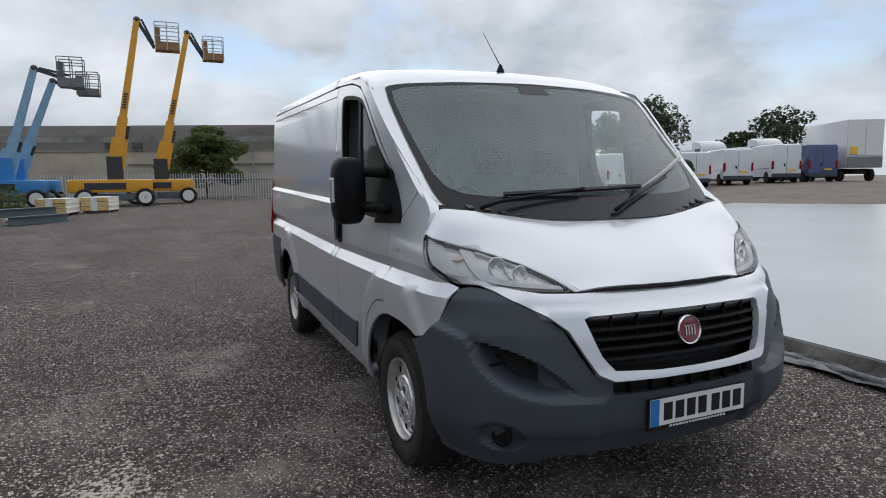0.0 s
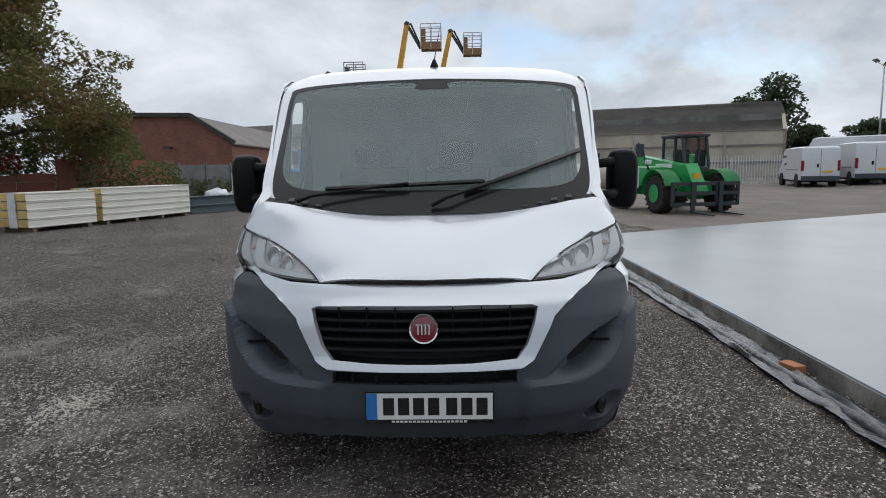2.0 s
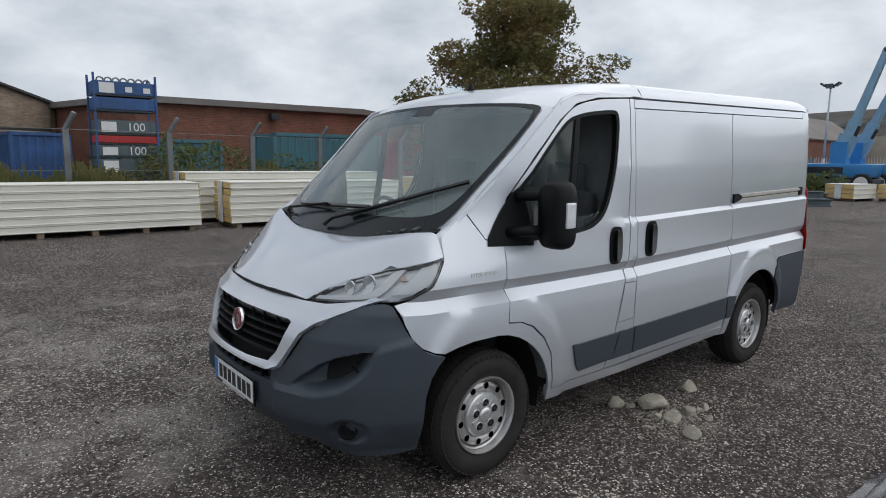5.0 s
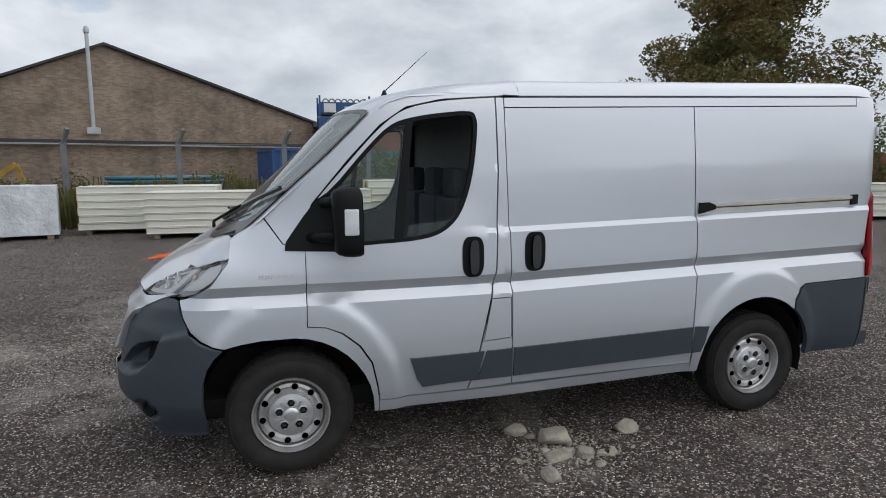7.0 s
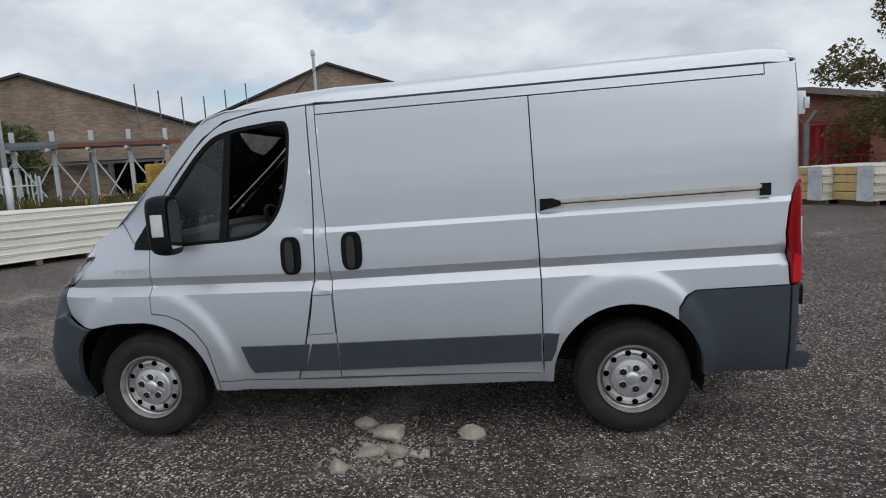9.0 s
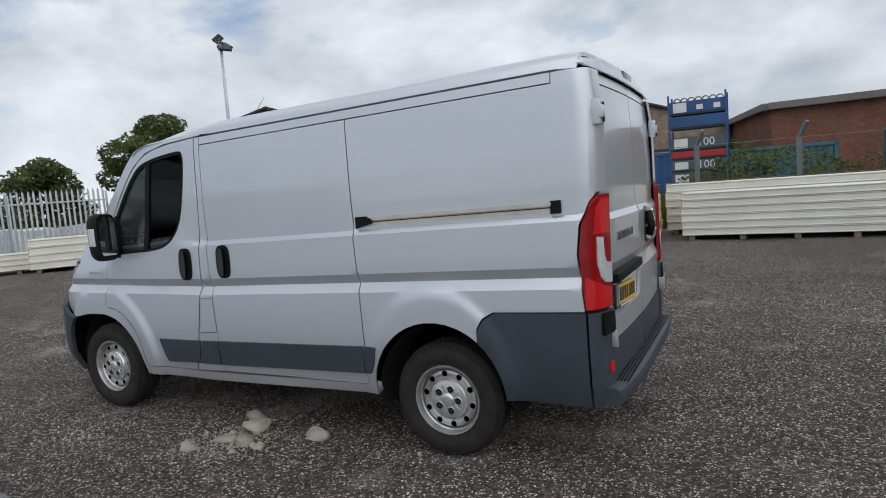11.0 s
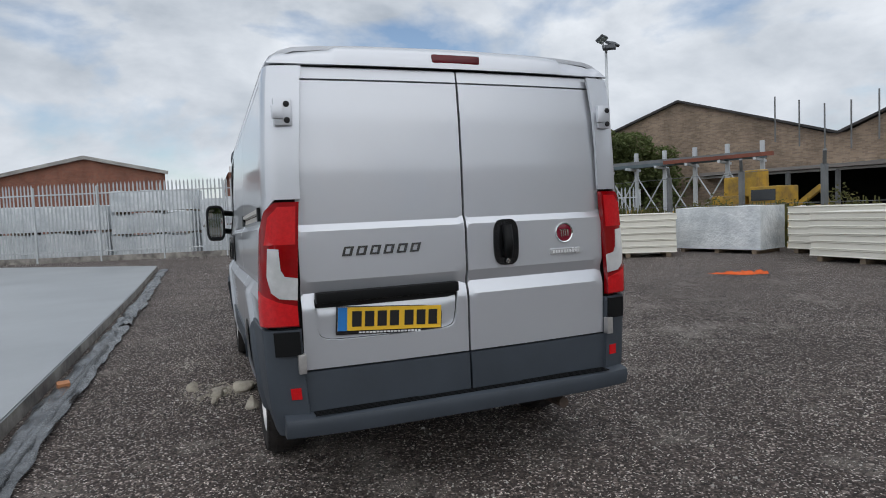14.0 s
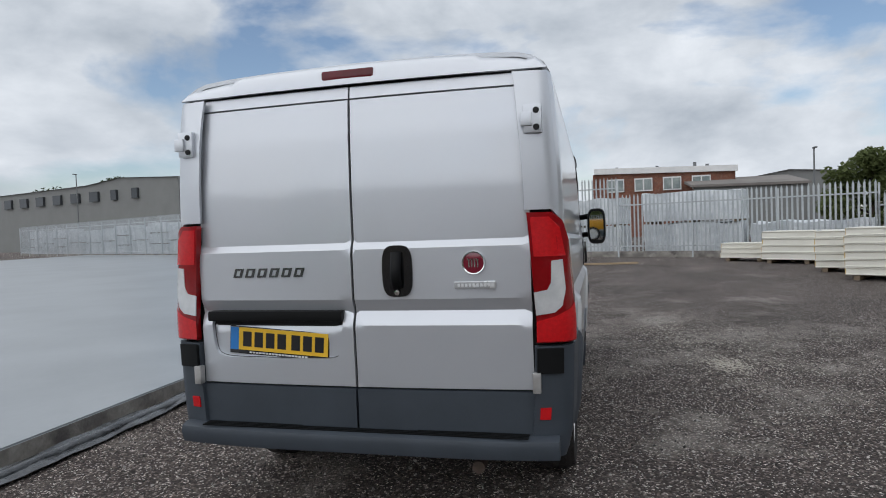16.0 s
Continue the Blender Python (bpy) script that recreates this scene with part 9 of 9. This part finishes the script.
RROWS = (0.965, 1.03, 1.085, 1.318, 1.350)
part("rear_frame", sheet([(-0.845, 0.42), (0.845, 0.42), (0.845, 2.08), (-0.845, 2.08)], lambda y, z: rear_fn(y, z) - Vector((0.03, 0, 0)), (1, 0, 0), 0.12, thick=0), M["shut"], van, smooth=True)
recess = curve([(-0.765, 0.99), (-0.755, 0.86), (-0.72, 0.815), (-0.60, 0.805), (-0.22, 0.805), (-0.11, 0.812), (-0.075, 0.85), (-0.06, 0.99)], 3)
recess = recess[:-1] + [(-0.06, 1.0), (-0.765, 1.0)]
for s, (a, b) in ((-1, (-0.828, -0.003)), (1, (0.003, 0.828))):
    holes = [recess] if s < 0 else []
    d = part("rear_door", sheet([(a, 0.672), (b, 0.672), (b, 2.02), (a, 2.02)], rear_fn, (1, 0, 0), 0.035, holes=holes, vs=RROWS, thick=0.02, gap=0.003), M["silver"], van, smooth=True, angle=0.4)
    part("door_header", sheet([(a, 2.024), (b, 2.024), (b, 2.082), (a, 2.082)], rear_fn, (1, 0, 0), 0.06, thick=0.02, gap=0.002), M["silver"], d, smooth=True)
    part("lower_panel", sheet([(a, 0.475), (b, 0.475), (b, 0.668), (a, 0.668)], lambda y, z: rear_fn(y, z) + Vector((0.008, 0, 0)), (1, 0, 0), 0.05, thick=0.03, gap=0.003), M["trim"], d, smooth=True)
    for z0, k in ((1.86, 1), (0.715, 0)):
        bm = bmesh.new()
        y = s * 0.858
        if k:
            box(bm, (3.885, y - 0.045, z0 - 0.06), (3.93, y + 0.035, z0 + 0.065), 0.010)
            box(bm, (3.92, y - 0.055, z0 - 0.03), (3.945, y - 0.005, z0 + 0.03), 0.006)
        else:
            box(bm, (3.915, s * 0.84 - 0.018, z0 - 0.045), (3.952, s * 0.84 + 0.018, z0 + 0.045), 0.005)
        hg = part("hinge", bm, M["rim"] if not k else M["silver"], d, smooth=True)
        if k:
            for dz in (-0.036, 0.036):
                bm = bmesh.new()
                lathe(bm, [(0.014, 0.0), (0.013, 0.006), (0.004, 0.008)], 12, "x", (3.93, y + 0.012, z0 + dz))
                part("hinge_bolt", bm, M["shut"], hg)
    if s < 0:
        part("plate_recess", sheet(recess, lambda y, z: rear_fn(y, z) - Vector((0.022 + 0.02 * smooth(0.95, 1.0, z), 0, 0)), (1, 0, 0), 0.04, thick=0), M["silver"], d, smooth=True)
        bm = bmesh.new()
        box(bm, (3.90, -0.765, 0.985), (3.955, -0.055, 1.035), 0.012)
        part("plate_lamp_bar", bm, M["trim_soft"], d, smooth=True)
        number_plate(d, Matrix.Translation((3.915, -0.405, 0.882)) @ pose(0, 0, 0, -4, 0, 0) @ pose(0, 0, 0, 0, 0, -90), M["plate_y"])
        # model lettering as plain slanted blocks
        for k in range(6):
            y0 = -0.630 + 0.066 * k
            lp = [(y0, 1.196), (y0 + 0.046, 1.196), (y0 + 0.060, 1.240), (y0 + 0.014, 1.240)]
            hole = [(y0 + 0.014, 1.205), (y0 + 0.036, 1.205), (y0 + 0.044, 1.231), (y0 + 0.022, 1.231)]
            part("letter_block", sheet(lp, lambda y, z: rear_fn(y, 1.2) + Vector((0.005, 0, z - 1.2)), (1, 0, 0), 0.03, holes=[hole], thick=0.005), M["letter"], d)
    else:
        cup = [(0.222 + 0.072 * math.copysign(abs(math.cos(q)) ** 0.55, math.cos(q)), 1.215 + 0.118 * math.copysign(abs(math.sin(q)) ** 0.6, math.sin(q))) for q in (2 * math.pi * i / 30 for i in range(30))]
        h = part("door_handle", sheet(cup, lambda y, z: rear_fn(y, 1.2) * 1.0 + Vector((0.008, 0, z - 1.2)), (1, 0, 0), 0.03, thick=0.012), M["gloss_black"], d, "black rear handle in an oval cup", smooth=True)
        bm = bmesh.new()
        tube(bm, [(3.955, 0.222, 1.14), (3.972, 0.222, 1.20), (3.955, 0.222, 1.30)], 0.026, 10)
        part("grip", bm, M["trim_soft"], h, smooth=True)
        bm = bmesh.new()
        lathe(bm, [(0.013, 0.0), (0.012, 0.006), (0.003, 0.007)], 16, "x", (3.952, 0.222, 1.118))
        part("lock", bm, M["chrome"], h, smooth=True)
        badge(d, (3.918, 0.575, 1.245), (1, 0, 0), 0.055)
        bm = bmesh.new()
        box(bm, (3.918, 0.485, 1.130), (3.934, 0.672, 1.162), 0.004)
        st = part("name_strip", bm, M["chrome_dull"], d, "narrow bright strip")
        for k in range(10):
            bm = bmesh.new()
            box(bm, (3.9345, 0.50 + 0.017 * k, 1.139), (3.9355, 0.511 + 0.017 * k, 1.153))
            part("character_bar", bm, M["housing"], st)
# rear end of the roof: a raised middle, lower flanks and small humps at the corners; the high brake lamp
def lip_fn(y, k):
    a = abs(y)
    top = lerp(ROOF, min(a, 0.915)) + 0.0525
    x = 3.905 - 0.030 * (y / 0.83) ** 2 - 0.022 * k - 0.085 * k ** 3
    z = 2.090 + (top - 2.090) * math.sin(k * math.pi / 2) ** 0.9
    z -= 0.020 * smooth(0.60, 0.625, a) * smooth(0.87, 0.82, a) * math.sin(k * math.pi) ** 0.7
    return Vector((x, y, z))


part("roof_lip", sheet([(-0.915, 0.0), (0.915, 0.0), (0.915, 1.0), (-0.915, 1.0)], lip_fn, (1, 0, 0.5), 0.04, us=(-0.625, -0.60, 0.60, 0.625, -0.845, 0.845, -0.885, 0.885), thick=0.01), M["silver"], van, smooth=True)
bm = bmesh.new()
box(bm, (3.868, -0.130, 2.110), (3.903, 0.130, 2.160), 0.014)
part("high_brake_lamp", bm, M["dark_red"], van, "red high-level brake lamp", smooth=True)
# bumper step
bm = bmesh.new()
rings = []
for k in range(23):
    y = -0.93 + 1.86 * k / 22
    c = 0.045 * (abs(y) / 0.93) ** 4
    rings.append([bm.verts.new((x - c, y, z)) for x, z in ((3.88, 0.475), (3.93, 0.478), (3.985, 0.478), (4.012, 0.466), (4.020, 0.44), (4.005, 0.385), (3.90, 0.375))])
for p, q in zip(rings, rings[1:]):
    for j in range(6):
        bm.faces.new((p[j], p[j + 1], q[j + 1], q[j]))
for r in (rings[0], rings[-1]):
    bm.faces.new(r)
bmesh.ops.recalc_face_normals(bm, faces=bm.faces)
step = part("rear_step", bm, M["trim"], van, "dark grey rear bumper step", smooth=True)
for k in range(4):
    bm = bmesh.new()
    x = 3.925 + 0.018 * k
    box(bm, (x, -0.80, 0.478), (x + 0.008, 0.80, 0.483))
    part("tread_rib", bm, M["trim_soft"], step)
# small front-wing lettering as plain bars
for s, x0 in ((-1, -0.05), (1, -0.05)):
    for k in range(6):
        x = x0 - 0.075 + 0.03 * k
        lp = [(x, 1.075), (x + 0.022, 1.075), (x + 0.026, 1.093), (x + 0.004, 1.093)]
        part("badge_bar", sheet(lp, offset(side(s), 0.003), (0, s, 0), 0.03, thick=0.002), M["chrome_dull"], van)

# ---- floor, cab ----
for name, a, b, r in (("underbody", (-0.55, -0.78, 0.28), (2.40, 0.78, 0.40), 0.03),
                      ("rear_floor", (2.42, -0.60, 0.34), (3.86, 0.60, 0.42), 0.02),
                      ("engine_tray", (-0.62, -0.60, 0.36), (0.9, 0.60, 0.62), 0.05)):
    bm = bmesh.new()
    box(bm, a, b, r)
    part(name, bm, M["under"], van)
bm = bmesh.new()
tube(bm, [(3.3, 0.55, 0.30), (3.90, 0.56, 0.31)], 0.03, 10)
part("exhaust", bm, M["brake"], van)
bm = bmesh.new()
box(bm, (0.0, -0.55, 0.40), (0.50, 0.55, 0.50))
box(bm, (0.502, -0.92, 0.41), (1.138, 0.92, 0.502))
box(bm, (1.14, -0.92, 0.40), (1.17, 0.92, 1.98))
part("cab_floor_and_bulkhead", bm, M["inner"], van)
bm = bmesh.new()
box(bm, (0.64, -0.80, 1.955), (1.138, 0.80, 1.968))
part("headlining", bm, M["inner"], van)
bm = bmesh.new()
rings = []
for k in range(13):
    y = -0.86 + 1.72 * k / 12
    rings.append([bm.verts.new((x - 0.06 * (1 - (y / 0.86) ** 2), y, z)) for x, z in ((-0.22, 1.21), (0.05, 1.27), (0.22, 1.255), (0.30, 1.18), (0.26, 0.9), (0.10, 0.55))])
for p, q in zip(rings, rings[1:]):
    for j in range(5):
        bm.faces.new((p[j], p[j + 1], q[j + 1], q[j]))
bmesh.ops.recalc_face_normals(bm, faces=bm.faces)
part("dashboard", bm, M["dash"], van, smooth=True)
bm = bmesh.new()
m = Matrix.Translation((0.42, 0.45, 1.20)) @ pose(0, 0, 0, 0, -28, 0)
for k in range(24):
    a, b = 2 * math.pi * k / 24, 2 * math.pi * (k + 1) / 24
    tube(bm, [m @ Vector((0, 0.19 * math.cos(q), 0.19 * math.sin(q))) for q in (a, b)], 0.015, 6, caps=False)
for a in (0, 180, 270):
    tube(bm, [m @ Vector((0.02, 0, 0)), m @ Vector((0, 0.18 * math.cos(radians(a)), 0.18 * math.sin(radians(a))))], 0.018, 6)
part("steering_wheel", bm, M["trim_soft"], van, smooth=True)
for y, w in ((0.45, 0.25), (-0.13, 0.22), (-0.58, 0.22)):
    bm = bmesh.new()
    box(bm, (0.62, y - w, 0.62), (1.08, y + w, 0.80), 0.05)
    seat = part("seat", bm, M["seat"], van, "dark cloth seat", smooth=True)
    bm = bmesh.new()
    box(bm, (0.96, y - w, 0.72), (1.10, y + w, 1.46), 0.07)
    part("backrest", bm, M["seat"], seat, smooth=True)
    bm = bmesh.new()
    box(bm, (0.985, y - 0.13, 1.45), (1.085, y + 0.13, 1.63), 0.045)
    part("headrest", bm, M["seat"], seat, smooth=True)

# ---- wheels ----
def wheel(name, m):
    bm = bmesh.new()
    lathe(bm, [(0.198, -0.060), (0.205, -0.085), (0.235, -0.104), (0.275, -0.108), (0.305, -0.100), (0.322, -0.085), (0.333, -0.060), (0.336, -0.02), (0.336, 0.02), (0.333, 0.06), (0.322, 0.085), (0.30, 0.10), (0.24, 0.104), (0.20, 0.085)], 64, caps=False)
    w = part(name, bm, M["tyre"], van, smooth=True)
    w.matrix_basis = m
    bm = bmesh.new()
    for row, (y0, r0) in enumerate(((-0.088, 0.3215), (-0.045, 0.3345), (0.0, 0.336), (0.045, 0.3345), (0.088, 0.3215))):
        for k in range(56):
            a = 2 * math.pi * (k + 0.5 * (row % 2)) / 56
            c = Vector((math.cos(a), 0, math.sin(a)))
            t = Vector((-math.sin(a), 0, math.cos(a)))
            ps = []
            for h in (-0.002, 0.007):
                for dt, dy in ((-0.013, -0.016), (0.013, -0.016), (0.013, 0.016), (-0.013, 0.016)):
                    ps.append(bm.verts.new(c * (r0 + h - 0.003 - abs(y0) * 0.01) + t * dt + Vector((0, y0 + dy, 0)) + c * (-0.012 * abs(dy) / 0.016 * (abs(y0) > 0.08) * (1 if dy * y0 > 0 else 0))))
            for q in ((4, 5, 6, 7), (0, 1, 5, 4), (1, 2, 6, 5), (2, 3, 7, 6), (3, 0, 4, 7)):
                bm.faces.new([ps[i] for i in q])
    tagged(part("tread", bm, M["tyre"], w), kind="stuff")
    bm = bmesh.new()
    lathe(bm, [(0.200, -0.070), (0.206, -0.088), (0.203, -0.098), (0.196, -0.097), (0.190, -0.084), (0.188, -0.062), (0.181, -0.054), (0.178, -0.030), (0.174, -0.028), (0.171, -0.046), (0.166, -0.058), (0.150, -0.0635), (0.132, -0.060), (0.118, -0.050), (0.03, -0.048)], 64, caps=False)
    rim = part("steel_rim", bm, M["rim"], w, "silver steel rim with round holes", smooth=True, angle=0.5)
    for k in range(10):
        a = 2 * math.pi * (k + 0.25) / 10
        bm = bmesh.new()
        lathe(bm, [(0.0195, 0.004), (0.0192, -0.0014), (0.0176, -0.0016), (0.0170, 0.0)], 16, caps=False)
        bmesh.ops.transform(bm, matrix=Matrix.Translation((0.150 * math.cos(a), -0.0632, 0.150 * math.sin(a))), verts=bm.verts)
        hole = part("hole_lip", bm, M["rim"], rim)
        bm = bmesh.new()
        lathe(bm, [(0.0174, -0.0008), (0.001, -0.0008)], 16)
        bmesh.ops.transform(bm, matrix=Matrix.Translation((0.150 * math.cos(a), -0.0632, 0.150 * math.sin(a))), verts=bm.verts)
        part("rim_hole", bm, M["under"], rim)
    bm = bmesh.new()
    lathe(bm, [(0.121, -0.050), (0.119, -0.072), (0.113, -0.080), (0.106, -0.081), (0.098, -0.083), (0.040, -0.087), (0.034, -0.093), (0.024, -0.096), (0.002, -0.096)], 48, caps=False)
    cap = part("hub_cover", bm, M["hub"], w, smooth=True, angle=0.5)
    for k in range(5):
        a = 2 * math.pi * k / 5 + math.pi / 2
        ca, sa = math.cos(a), math.sin(a)
        bm = bmesh.new()
        lathe(bm, [(0.0245, 0.004), (0.0238, -0.0065), (0.0215, -0.0070), (0.0205, 0.0)], 18, caps=False)
        bmesh.ops.transform(bm, matrix=Matrix.Translation((0.066 * ca, -0.083, 0.066 * sa)), verts=bm.verts)
        part("nut_ring", bm, M["hub"], cap, smooth=True, angle=0.5)
        bm = bmesh.new()
        lathe(bm, [(0.0208, -0.0035), (0.0115, -0.0035), (0.0105, -0.0055), (0.001, -0.0060)], 6)
        bmesh.ops.transform(bm, matrix=Matrix.Translation((0.066 * ca, -0.083, 0.066 * sa)), verts=bm.verts)
        part("wheel_nut", bm, M["dark_steel"], cap)
        a += math.pi / 5
        bm = bmesh.new()
        beam(bm, (0.048 * math.cos(a), -0.084, 0.048 * math.sin(a)), (0.090 * math.cos(a), -0.086, 0.090 * math.sin(a)), 0.014, 0.006, up=(0, 1, 0))
        part("spoke_rib", bm, M["hub"], cap)
    bm = bmesh.new()
    lathe(bm, [(0.19, 0.0), (0.19, 0.03), (0.05, 0.03)], 30)
    part("brake_disc", bm, M["brake"], w)
    return w


wheel("front_wheel", pose(0.012, -0.865, 0.332))
wheel("rear_wheel", pose(2.99, -0.855, 0.332, 0, 20, 0))
wheel("front_wheel", pose(0.012, 0.865, 0.332, 0, 30, 180))
wheel("rear_wheel", pose(2.99, 0.855, 0.332, 0, 50, 180))
